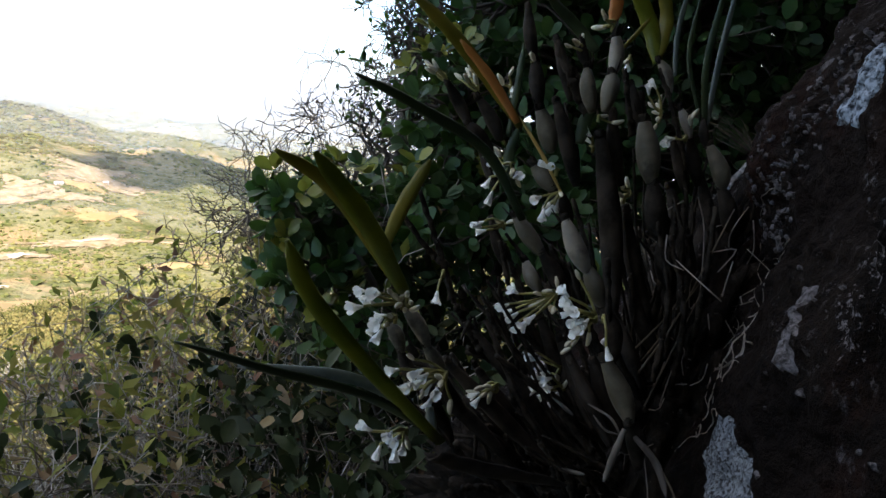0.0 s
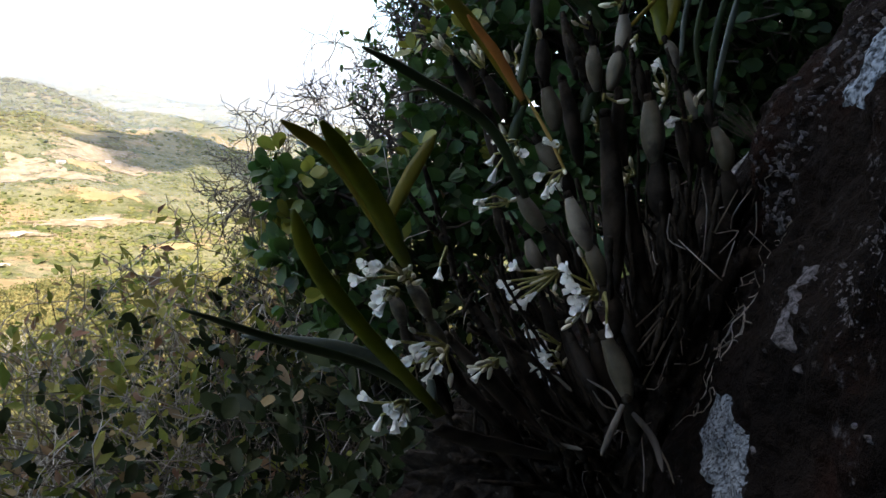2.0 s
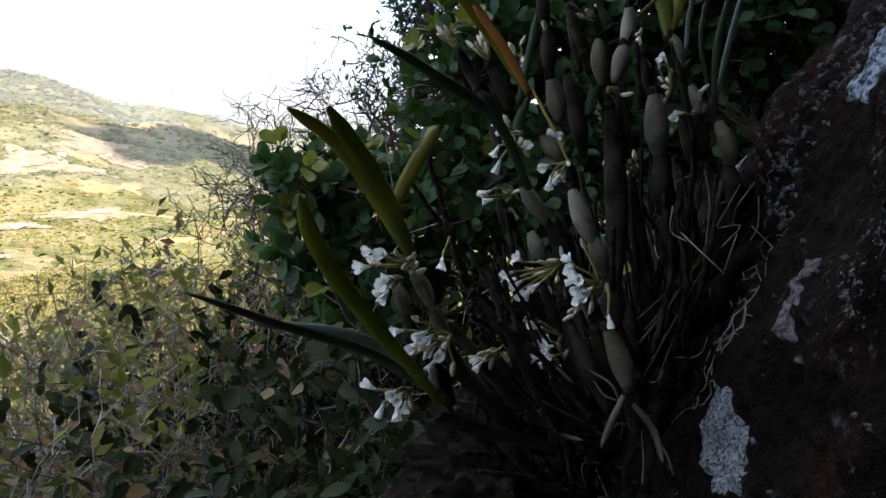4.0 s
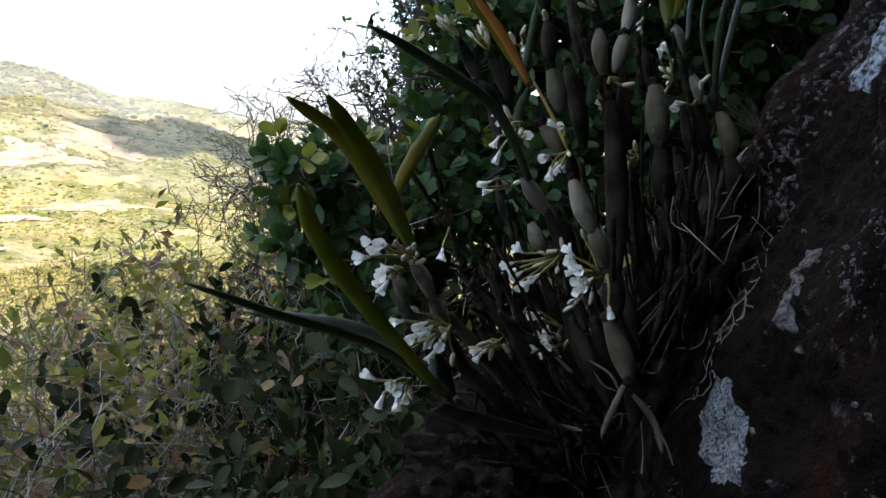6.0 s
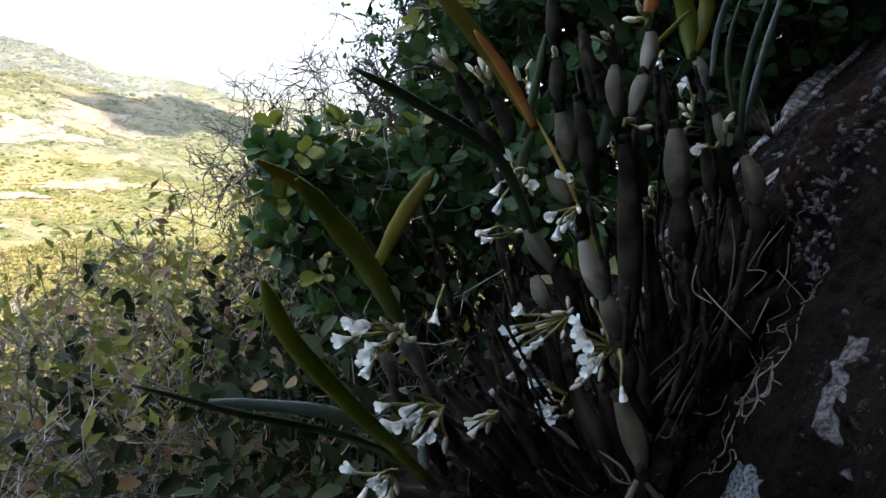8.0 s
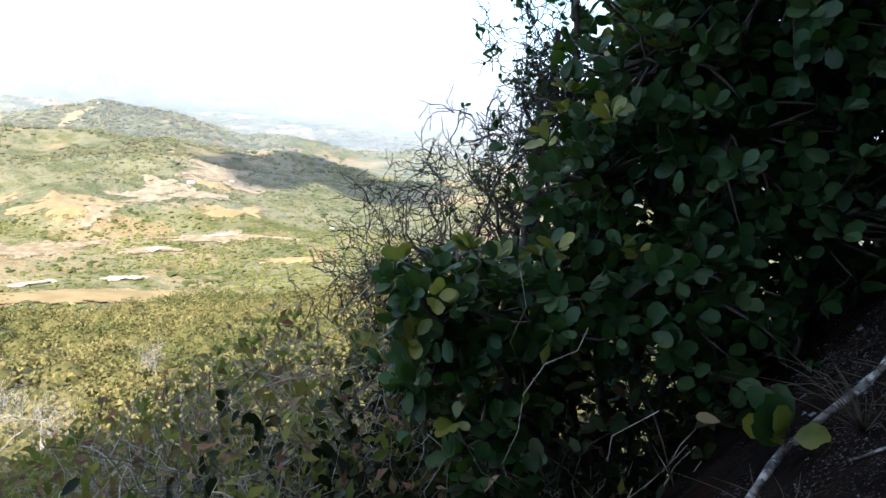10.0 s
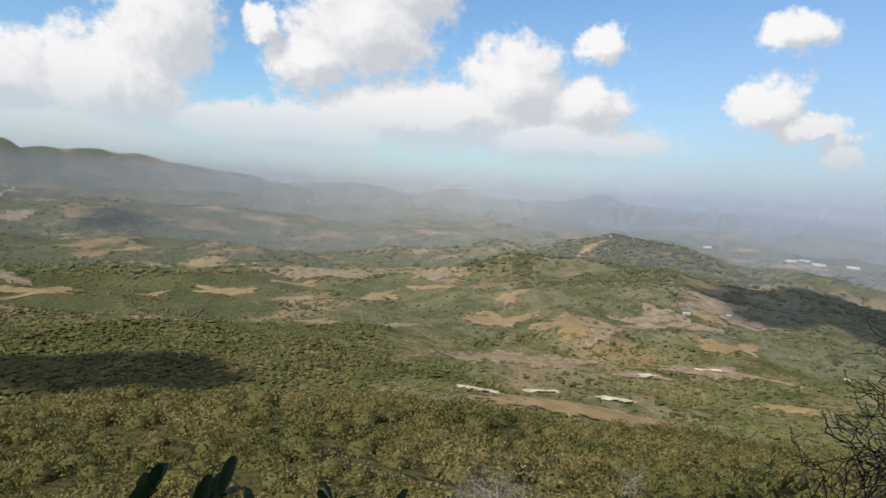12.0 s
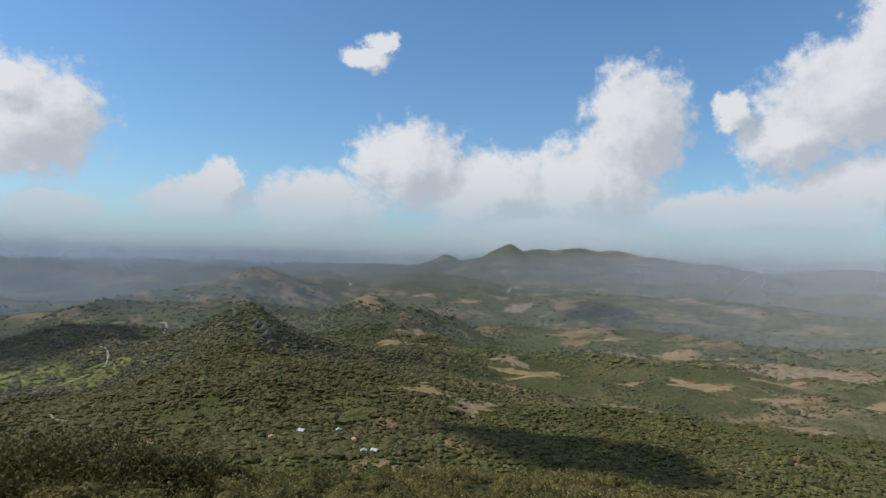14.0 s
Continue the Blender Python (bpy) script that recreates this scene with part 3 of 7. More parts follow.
def far_woods(count, r0, r1, size0, size1, seed, name, power=1.0, az0=-6, az1=134, leaves=M_SCRUB_FAR, gaps=0.07):
    g = np.random.default_rng(seed)
    az, u = g.uniform(az0, az1, count), g.random(count) ** power
    r = np.exp(math.log(r0) + (math.log(r1) - math.log(r0)) * u)
    x, y = -r * np.sin(np.radians(az)), r * np.cos(np.radians(az))
    keep = 1.15 * fbm(x / 120, y / 120, 3, 5, 0.6) + 0.55 * g.random(count) > gaps
    for cx, cy, wide in CLEARINGS:
        keep &= np.hypot(x - cx, y - cy) > wide * 0.5 * (0.5 + 0.7 * g.random(count))
    x, y, r = x[keep], y[keep], r[keep]
    z = ground_z(x, y)
    s = 0.5 * (size0 + size1) * np.exp(g.normal(size=len(x)) * 0.33)
    heap = Heap()
    kinds = g.integers(0, 6, len(x))
    for k in range(6):
        on = kinds == k
        spin = g.uniform(0, 6.28, on.sum())
        c, sn, sc = np.cos(spin), np.sin(spin), s[on]
        m = np.zeros((on.sum(), 3, 4))
        m[:, 0, 0], m[:, 0, 1], m[:, 1, 0], m[:, 1, 1] = c * sc, -sn * sc, sn * sc, c * sc
        m[:, 2, 2] = sc * g.uniform(0.8, 1.2, on.sum())
        m[:, 0, 3], m[:, 1, 3], m[:, 2, 3] = x[on], y[on], z[on] + sc * 0.15
        heap.bulk(lumpy(100 + k, 0.6, 0.5), ICO_F, m)
    return tagged(part(name, heap.mesh(name, False), leaves), "dense green tree crowns covering the valley and hills", "trees", kind="stuff")


far_woods(46000, 260, 1150, 0.9, 2.1, 21, "valley_trees")
far_woods(22000, 1000, 2400, 2.0, 4.2, 22, "hill_trees")
far_woods(44000, 420, 1250, 1.2, 2.4, 23, "hill_woods", az0=96, az1=133, leaves=M_SCRUB_DARK, gaps=-0.1)
far_woods(14000, 300, 900, 1.1, 2.4, 24, "valley_woods", az0=60, az1=98, leaves=M_SCRUB_DARK, gaps=0.3)
far_woods(10000, 900, 1330, 1.5, 2.9, 25, "dome_woods", az0=31, az1=50, leaves=M_SCRUB_DARK, gaps=0.15)


# ---------------------------------------------------------------- scrub on the near slope
def slope_scrub(count, r0, r1, seed, leaves, size, material, name, label, az0=2, az1=134, single=0.0):
    g = np.random.default_rng(seed)
    az = g.uniform(az0, az1, count)
    r = np.sqrt(g.uniform(r0**2, r1**2, count)) if r1 < 120 else np.exp(g.uniform(math.log(r0), math.log(r1), count))
    heap, core = Heap(), Heap()
    x, y = -r * np.sin(np.radians(az)), r * np.cos(np.radians(az))
    z = ground_z(x, y)
    tone = g.random(count)
    for i in range(count):
        w = g.uniform(0.8, 1.6) * size
        n = leaves
        d = unit(g, n)
        d[:, 2] = np.abs(d[:, 2]) * 0.9 + 0.05
        p = d * w * (0.72 + 0.4 * g.random((n, 1))) * np.array([1, 1, 0.85]) + np.array([x[i], y[i], z[i]])
        ln = g.uniform(0.08, 0.165, n) * w
        # a dark lump that stands for the shade between the leaves
        cv = lumpy(i % 40) * np.array([0.78, 0.78, 0.8]) * w + np.array([x[i], y[i], z[i]])
        if r[i] < single:
            foot = np.array([x[i], y[i], z[i]])
            bush = thing("bush", "round yellow-green bush on the sunny slope", "bush", "bushes on the near slope", at=tuple(foot))
            tagged(part("foliage", leaf_heap(SPRAY, p - foot, d * 0.4 + unit(g, n), unit(g, n) + d, ln, ln * g.uniform(0.5, 0.9, n)).mesh("foliage"), material, bush), kind="stuff")
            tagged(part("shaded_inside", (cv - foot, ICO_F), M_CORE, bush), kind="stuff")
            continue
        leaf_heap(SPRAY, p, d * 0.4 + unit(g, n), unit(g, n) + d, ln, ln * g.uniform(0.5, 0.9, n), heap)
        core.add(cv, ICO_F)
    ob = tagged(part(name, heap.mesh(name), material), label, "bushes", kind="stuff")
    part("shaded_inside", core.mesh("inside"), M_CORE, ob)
    return ob


slope_scrub(2100, 13, 95, 31, 190, 1.1, M_SCRUB_MID, "slope_scrub", "yellow-green bushes crowding the sunny near slope", single=35.0)
slope_scrub(1800, 85, 330, 32, 75, 1.9, M_SCRUB_MID, "lower_scrub", "olive bushes on the lower slope")

# ---------------------------------------------------------------- see-through sheets that imitate haze over the valley
def haze_material(alpha, top):
    m = bpy.data.materials.new("haze_sheet_tint")
    m.use_nodes = True
    t = m.node_tree
    t.nodes.clear()
    out = t.nodes.new("ShaderNodeOutputMaterial")
    pos = t.nodes.new("ShaderNodeNewGeometry").outputs["Position"]
    sp = t.nodes.new("ShaderNodeSeparateXYZ")
    t.links.new(pos, sp.inputs[0])
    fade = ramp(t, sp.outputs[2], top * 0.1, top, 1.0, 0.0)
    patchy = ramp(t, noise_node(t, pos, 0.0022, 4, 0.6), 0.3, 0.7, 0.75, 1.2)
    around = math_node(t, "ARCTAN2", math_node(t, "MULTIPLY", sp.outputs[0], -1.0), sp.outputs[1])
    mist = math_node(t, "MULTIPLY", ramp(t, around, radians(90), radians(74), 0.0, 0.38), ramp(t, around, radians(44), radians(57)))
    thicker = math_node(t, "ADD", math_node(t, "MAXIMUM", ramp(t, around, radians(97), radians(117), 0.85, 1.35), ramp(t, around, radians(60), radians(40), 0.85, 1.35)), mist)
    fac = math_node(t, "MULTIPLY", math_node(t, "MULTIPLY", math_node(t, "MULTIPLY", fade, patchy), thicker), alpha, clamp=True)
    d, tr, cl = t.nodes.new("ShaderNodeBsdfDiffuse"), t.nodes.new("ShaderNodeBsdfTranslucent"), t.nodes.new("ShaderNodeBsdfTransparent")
    # haze brightness put into the tint: whiter under the cloud bank, bluer to either side
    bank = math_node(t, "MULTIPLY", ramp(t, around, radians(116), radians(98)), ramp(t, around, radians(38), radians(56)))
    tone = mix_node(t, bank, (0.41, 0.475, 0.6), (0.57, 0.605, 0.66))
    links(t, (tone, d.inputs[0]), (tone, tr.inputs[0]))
    both_ways, mx = t.nodes.new("ShaderNodeMixShader"), t.nodes.new("ShaderNodeMixShader")
    both_ways.inputs[0].default_value = 0.5
    links(t, (d.outputs[0], both_ways.inputs[1]), (tr.outputs[0], both_ways.inputs[2]), (fac, mx.inputs[0]), (cl.outputs[0], mx.inputs[1]),
          (both_ways.outputs[0], mx.inputs[2]), (mx.outputs[0], out.inputs[0]))
    return m


# rings of tinted sheets, one behind another, in place of real haze
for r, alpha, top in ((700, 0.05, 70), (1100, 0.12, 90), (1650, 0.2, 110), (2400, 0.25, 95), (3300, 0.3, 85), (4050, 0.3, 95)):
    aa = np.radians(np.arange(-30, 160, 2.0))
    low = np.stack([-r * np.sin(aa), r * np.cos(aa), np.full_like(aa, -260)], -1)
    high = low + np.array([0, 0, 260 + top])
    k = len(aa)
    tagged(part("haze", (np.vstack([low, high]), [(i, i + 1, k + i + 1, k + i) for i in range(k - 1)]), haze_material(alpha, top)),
           "upright see-through tinted sheet that imitates haze over the valley", "haze", "haze over the valley", "stuff")


# ---------------------------------------------------------------- unseen clouds, placed so that their shade lies on the valley
M_CLOUD = surface("cloud", (0.85, 0.85, 0.86), (0.9, 0.9, 0.9), 0.01, 1.0, 0.0, spec=0.0)


def overhead_cloud(az, el_down, wide, deep, high, seed):
    """An unseen heap of lumps, placed on the line from the sun to the shadow wanted in the valley."""
    g = np.random.default_rng(seed)
    way = np.array([-math.sin(radians(az)), math.cos(radians(az))])
    rs = np.geomspace(150, 4900, 1500)
    down = np.degrees(np.arctan2(ground_z(way[0] * rs, way[1] * rs), rs))
    r = rs[np.where(down >= -el_down)[0][0]]
    spot = np.array([way[0] * r, way[1] * r, float(ground_z(way[0] * r, way[1] * r))])
    mid = spot + np.array(sun_way) * high
    heap = Heap()
    side = np.array([way[1], -way[0], 0])
    for k in range(46):
        u, v = g.uniform(-1, 1), g.uniform(-1, 1)
        if u * u + v * v > 1:
            continue
        c = mid + side * u * wide + np.array([way[0], way[1], 0]) * v * deep
        heap.add(lumpy(seed + k, 0.5, 0.25) * g.uniform(0.3, 0.5) * min(wide, deep) + c, ICO_F)
    tagged(part("cloud", heap.mesh("cloud"), M_CLOUD), "unseen cloud heap placed out of view to shade the valley", "cloud", "clouds overhead", "structure")


overhead_cloud(83.2, 15.9, 80, 55, 2300, 1)
overhead_cloud(82.8, 3.7, 75, 130, 2300, 2)
overhead_cloud(127.5, 5.8, 110, 140, 2400, 3)
overhead_cloud(23.5, 7.3, 150, 120, 2300, 4)


# ---------------------------------------------------------------- houses, tracks and a crag in the valley
def ground_at(az, el_down, r_least=200):
    """The place on the ground at a bearing and so many degrees under the horizon."""
    way = np.array([-math.sin(radians(az)), math.cos(radians(az))])
    rs = np.geomspace(r_least, 4900, 1500)
    zz = ground_z(way[0] * rs, way[1] * rs)
    ok = np.where(np.degrees(np.arctan2(zz, rs)) >= -el_down)[0]
    i = ok[0] if len(ok) else 1400
    return np.array([way[0] * rs[i], way[1] * rs[i], zz[i]]), rs[i]


M_WALL = surface("limewashed_wall", (0.42, 0.39, 0.35), (0.54, 0.51, 0.47), 0.6, 0.9, 0.2, 3, distance=0.02, spec=0.1)
M_ROOF_PALE = surface("sheet_metal_roof", (0.36, 0.37, 0.38), (0.5, 0.51, 0.52), 0.5, 0.5, 0.2, 2, distance=0.02, metal=0.2)
M_ROOF_RED = surface("clay_roof", (0.3, 0.16, 0.1), (0.4, 0.22, 0.14), 0.8, 0.9, 0.3, 4, distance=0.03)
M_TRACK = surface("dusty_track", (0.22, 0.18, 0.125), (0.3, 0.255, 0.19), 0.2, 0.95, 0.2, 1, distance=0.05, spec=0.1)
M_CRAG = surface("grey_crag", (0.045, 0.043, 0.036), (0.1, 0.095, 0.082), 0.12, 0.95, 0.6, 0.5, c=(0.05, 0.05, 0.04), spot_scale=0.08, distance=0.8, spec=0.1)


def box(w, d, h, z0=0.0):
    v = [(x * w / 2, y * d / 2, z0 + z * h) for z in (0, 1) for x, y in ((-1, -1), (1, -1), (1, 1), (-1, 1))]
    return v, [(3, 2, 1, 0), (4, 5, 6, 7), (0, 1, 5, 4), (1, 2, 6, 5), (2, 3, 7, 6), (3, 0, 4, 7)]


def house(az, el, wide, deep, high, roof, turn, label):
    at, _ = ground_at(az, el)
    root = thing("house", label, "house", "houses in the valley", at=tuple(at + [0, 0, 0.2]))
    root.rotation_euler = (0, 0, radians(turn))
    if wide < 20:
        wide, deep, high = wide * 0.55, deep * 0.65, high * 0.75
    part("wall", (*box(wide, deep, high, -1.0), False), M_WALL, root)
    o, e = 0.5, high - 1.0
    v = [(-wide / 2 - o, -deep / 2 - o, e), (wide / 2 + o, -deep / 2 - o, e), (wide / 2 + o, deep / 2 + o, e), (-wide / 2 - o, deep / 2 + o, e),
         (-wide / 2 - o, 0, e + deep * 0.3), (wide / 2 + o, 0, e + deep * 0.3)]
    v += [(x, y, z + 0.25) for x, y, z in v]
    f = [(0, 1, 5, 4), (3, 4, 5, 2), (6, 10, 11, 7), (9, 8, 11, 10), (0, 4, 10, 6), (4, 3, 9, 10), (1, 7, 11, 5), (5, 11, 8, 2), (0, 6, 7, 1), (3, 2, 8, 9)]
    part("roof", (v, f, False), roof, root)
    part("door", (*box(1.2, 0.15, 2.1, -0.9), False), M_ROOF_RED, root).location = (0, -deep / 2 - 0.05, 0)
    for sx in (-0.28, 0.28):
        part("window", (*box(1.1, 0.12, 1.0, 0.1), False), M_CORE, root).location = (sx * wide, -deep / 2 - 0.05, 0)


PALE, RED = "small whitewashed house with a pale metal roof", "small house with a reddish roof among trees"
for az, el, w, d, h, roof, turn in ((123.3, 15.3, 14, 6, 3.6, M_ROOF_PALE, 20), (122.5, 14.7, 8, 5, 3.4, M_ROOF_PALE, 40), (120.1, 14.8, 7, 5, 3.4, M_ROOF_RED, 10),
                                    (108.1, 14.4, 8, 6, 3.6, M_ROOF_PALE, 70), (105.0, 14.4, 7, 5, 3.4, M_ROOF_PALE, 15), (103.6, 15.2, 7, 5, 3.4, M_ROOF_RED, 35),
                                    (102.8, 16.1, 7, 5, 3.4, M_ROOF_PALE, 5), (101.8, 16.1, 8, 5, 3.4, M_ROOF_PALE, 60), (110.6, 14.8, 7, 5, 3.4, M_ROOF_RED, 25)):
    house(az, el, w, d, h, roof, turn, PALE if roof is M_ROOF_PALE else RED)
for az, el, w, d, h, roof, turn in ((35.3, 8.7, 14, 6, 3.6, M_ROOF_PALE, 60), (32.1, 8.5, 9, 6, 3.4, M_ROOF_PALE, 40), (23.5, 12.0, 7, 5, 3.4, M_ROOF_PALE, 20),
                                    (41.9, 2.9, 7, 6, 4.0, M_ROOF_PALE, 0), (34.2, 3.1, 24, 9, 4, M_ROOF_PALE, 30), (28.1, 3.6, 30, 9, 4, M_ROOF_PALE, 30), (27.2, 3.5, 26, 8, 4, M_ROOF_PALE, 35),
                                    (26.2, 3.7, 32, 9, 4, M_ROOF_PALE, 30), (24.0, 3.7, 28, 9, 4, M_ROOF_PALE, 25)):
    house(az, el, w, d, h, roof, turn, PALE if w < 20 else "long low shed with a pale metal roof")


def track(points, width, label="pale dusty track winding over the hills"):
    line = np.array([ground_at(a, e)[0] for a, e in points])
    line = bend(line, 8 * len(points))
    line[:, 2] = ground_z(line[:, 0], line[:, 1]) + 1.6
    tan = np.gradient(line, axis=0)
    side = np.stack([-tan[:, 1], tan[:, 0], 0 * tan[:, 0]], -1)
    side /= np.linalg.norm(side, axis=1, keepdims=True) + 1e-9
    g = np.random.default_rng(len(points))
    w = width * (0.6 + 0.8 * g.random((len(line), 1)))
    low = np.array([0, 0, -2.0])
    v = np.concatenate([line - side * w + low, line - side * w * 0.8, line + side * w * 0.8, line + side * w + low])
    n = len(line)
    tagged(part("track", (v, [(k * n + i, k * n + i + 1, (k + 1) * n + i + 1, (k + 1) * n + i) for k in range(3) for i in range(n - 1)]), M_TRACK),
           label, "road", "tracks in the valley", "structure")


track([(90.7, 2.4), (89.8, 1.7), (90.6, 1.3), (90.2, 1.0)], 4.5)
track([(104.6, 1.7), (104.3, 1.9), (104.5, 2.2)], 4.5)
track([(119.6, 5.3), (119.1, 5.7), (119.3, 6.2)], 2.2)
track([(123.8, 7.1), (123.3, 7.6), (123.4, 8.6), (124.8, 9.3), (128.1, 10.3)], 1.3)
track([(127.0, 12.0), (126.2, 12.5), (123.7, 13.3)], 0.9)
M_MEADOW = surface("meadow", (0.1, 0.12, 0.02), (0.16, 0.16, 0.03), 0.05, 0.95, 0.3, 0.8, c=(0.07, 0.07, 0.03), spot_scale=0.04, distance=0.3, spec=0.1)
clearing("meadow", "bright green meadow on a low hill", M_MEADOW, 126.5, 9.2, 60, 60, 0, 1.0, 30, 0.6)

# the crag on the steep hill
cr_g = np.random.default_rng(41)
crag_thing = thing("crag", "grey rocky crag on a wooded hill", "crag", at=tuple(ground_at(111.0, 6.0)[0]))
for az, el, s in ((111.9, 5.6, 5), (111.5, 6.0, 5.5), (111.2, 6.5, 6), (110.9, 7.1, 5), (110.7, 7.8, 4), (112.2, 5.3, 4)):
    at, _ = ground_at(az, el, 500)
    v = lumpy(int(s * 10 + az), 1.25, 0.35) * s + (at - np.array(crag_thing.location))
    part("boulder", (v, ICO_F, False), M_CRAG, crag_thing)

# ---------------------------------------------------------------- the rock beside the ledge
LEAN_Z = np.array([-1.6, -0.9, -0.5, -0.16, -0.085, 0.02, 0.10, 0.3, 0.6, 1.2, 2.2])
LEAN_X = np.array([-0.30, -0.14, -0.06, -0.008, 0.006, 0.016, 0.044, 0.15, 0.34, 0.8, 1.6])


def rock_x(y, z):
    """How far right the rock's skin lies at a depth y and a height z."""
    y, z = np.asarray(y, float), np.asarray(z, float)
    near = 0.15 + 0.1 * (np.maximum(y, -0.2) - 0.35) + np.interp(z, LEAN_Z, LEAN_X) + 0.25 * np.maximum(-0.05 - y, 0)
    far = (z + 0.21 + 0.355 * y) / 1.2
    far = np.where(z < -0.75, far + (-0.75 - z) * 0.7, far)
    s = np.clip((y - 0.46) / 0.42, 0, 1)
    s = s * s * (3 - 2 * s)
    x = near * (1 - s) + far * s
    x = x + 0.030 * fbm(y / 0.16 + 4, z / 0.16, 71, 6, 0.58) + 0.02 * fbm(y / 0.5, z / 0.3, 75, 3)
    ledge = value_noise(z / 0.07 + 1.2 * fbm(y / 0.2, z / 0.2, 77, 2), y / 0.5, 78)
    crust = np.clip(fbm(y / 0.028 + 11, z / 0.028, 81, 4, 0.6) * 3, 0, 1)
    x = x - 0.0045 * crust - 0.004 * fbm(y / 0.02, z / 0.012 + 7, 83, 3, 0.6)
    return x + 0.007 * np.clip((ledge - 0.58) / 0.05, 0, 1)


def rock_points(y, z, lift):
    """Places on the rock's skin, raised by lift."""
    y, z, e = np.asarray(y, float), np.asarray(z, float), 0.004
    dy = (rock_x(y + e, z) - rock_x(y - e, z)) / (2 * e)
    dz = (rock_x(y, z + e) - rock_x(y, z - e)) / (2 * e)
    n = np.stack([-np.ones_like(dy), dy, dz], -1)
    n /= np.linalg.norm(n, axis=-1, keepdims=True)
    return np.stack([rock_x(y, z), y, z], -1) + n * np.asarray(lift)[..., None], n


def rock_point(y, z, lift=0.0):
    p, n = rock_points([y], [z], [lift])
    return Vector(p[0]), Vector(n[0])


def rock_material():
    m = bpy.data.materials.new("shade_darkened_rock")
    m.use_nodes = True
    t = m.node_tree
    bsdf = t.nodes["Principled BSDF"]
    pos = t.nodes.new("ShaderNodeTexCoord").outputs["Object"]
    # base tones far below bare rock: the ledge's deep shade is put into them
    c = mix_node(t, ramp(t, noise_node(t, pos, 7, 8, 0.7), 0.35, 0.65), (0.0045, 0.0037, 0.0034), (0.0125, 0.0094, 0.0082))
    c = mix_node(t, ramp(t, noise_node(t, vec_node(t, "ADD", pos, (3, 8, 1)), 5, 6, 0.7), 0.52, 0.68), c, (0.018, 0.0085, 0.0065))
    # crusts of grey lichen in flecks and blotches
    fleck = ramp(t, noise_node(t, pos, 130, 5, 0.8), 0.57, 0.62)
    blotch = ramp(t, noise_node(t, vec_node(t, "ADD", pos, (7, 2, 5)), 13, 8, 0.8), 0.6, 0.68)
    grains = ramp(t, noise_node(t, pos, 130, 3, 0.8), 0.42, 0.58)
    c = mix_node(t, math_node(t, "MULTIPLY", math_node(t, "MULTIPLY", fleck, 0.8), ramp(t, noise_node(t, pos, 4, 3, 0.6), 0.45, 0.6)), c, (0.2, 0.19, 0.2))
    c = mix_node(t, math_node(t, "MULTIPLY", math_node(t, "MULTIPLY", blotch, grains), 0.6), c, (0.1, 0.094, 0.1))
    t.links.new(c, bsdf.inputs["Base Color"])
    bsdf.inputs["Roughness"].default_value = 0.85
    bsdf.inputs["Specular IOR Level"].default_value = 0.015
    bn = t.nodes.new("ShaderNodeBump")
    bn.inputs["Strength"].default_value, bn.inputs["Distance"].default_value = 1.0, 0.012
    h = math_node(t, "ADD", noise_node(t, pos, 45, 7, 0.7), math_node(t, "MULTIPLY", noise_node(t, pos, 160, 4, 0.7), 0.4))
    links(t, (h, bn.inputs["Height"]), (bn.outputs[0], bsdf.inputs["Normal"]))
    return m


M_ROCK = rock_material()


def build_rock():
    ys = np.r_[np.linspace(-0.9, 0.15, 40), np.linspace(0.155, 0.6, 260), np.linspace(0.605, 3.4, 190)]
    zs = np.r_[np.linspace(-2.4, -0.42, 60), np.linspace(-0.41, 0.3, 330), np.linspace(0.31, 2.6, 110)]
    y, z = np.meshgrid(ys, zs)
    x = rock_x(y, z)
    n, k = len(ys), len(zs)
    skin = np.stack([x, y, z], -1).reshape(-1, 3)
    back = skin.copy()
    back[:, 0] = 3.6
    verts = np.vstack([skin, back])
    i, j = np.meshgrid(np.arange(k - 1), np.arange(n - 1), indexing="ij")
    a = i * n + j
    faces = np.stack([a, a + n, a + n + 1, a + 1], -1).reshape(-1, 4).tolist()
    rim = [j for j in range(n)] + [i * n + n - 1 for i in range(1, k)] + [(k - 1) * n + j for j in range(n - 2, -1, -1)] + [i * n for i in range(k - 2, 0, -1)]
    m = n * k
    for p, q in zip(rim, rim[1:] + rim[:1]):
        faces.append((p, q, q + m, p + m))
    faces.append((m, m + n - 1, m + n * k - 1, m + n * (k - 1)))
    return mesh_of("rock", verts, faces)


rock = tagged(part("rock", build_rock(), M_ROCK), "reddish weathered rock with grey lichen crusts, deep shade put into its colour", "rock")


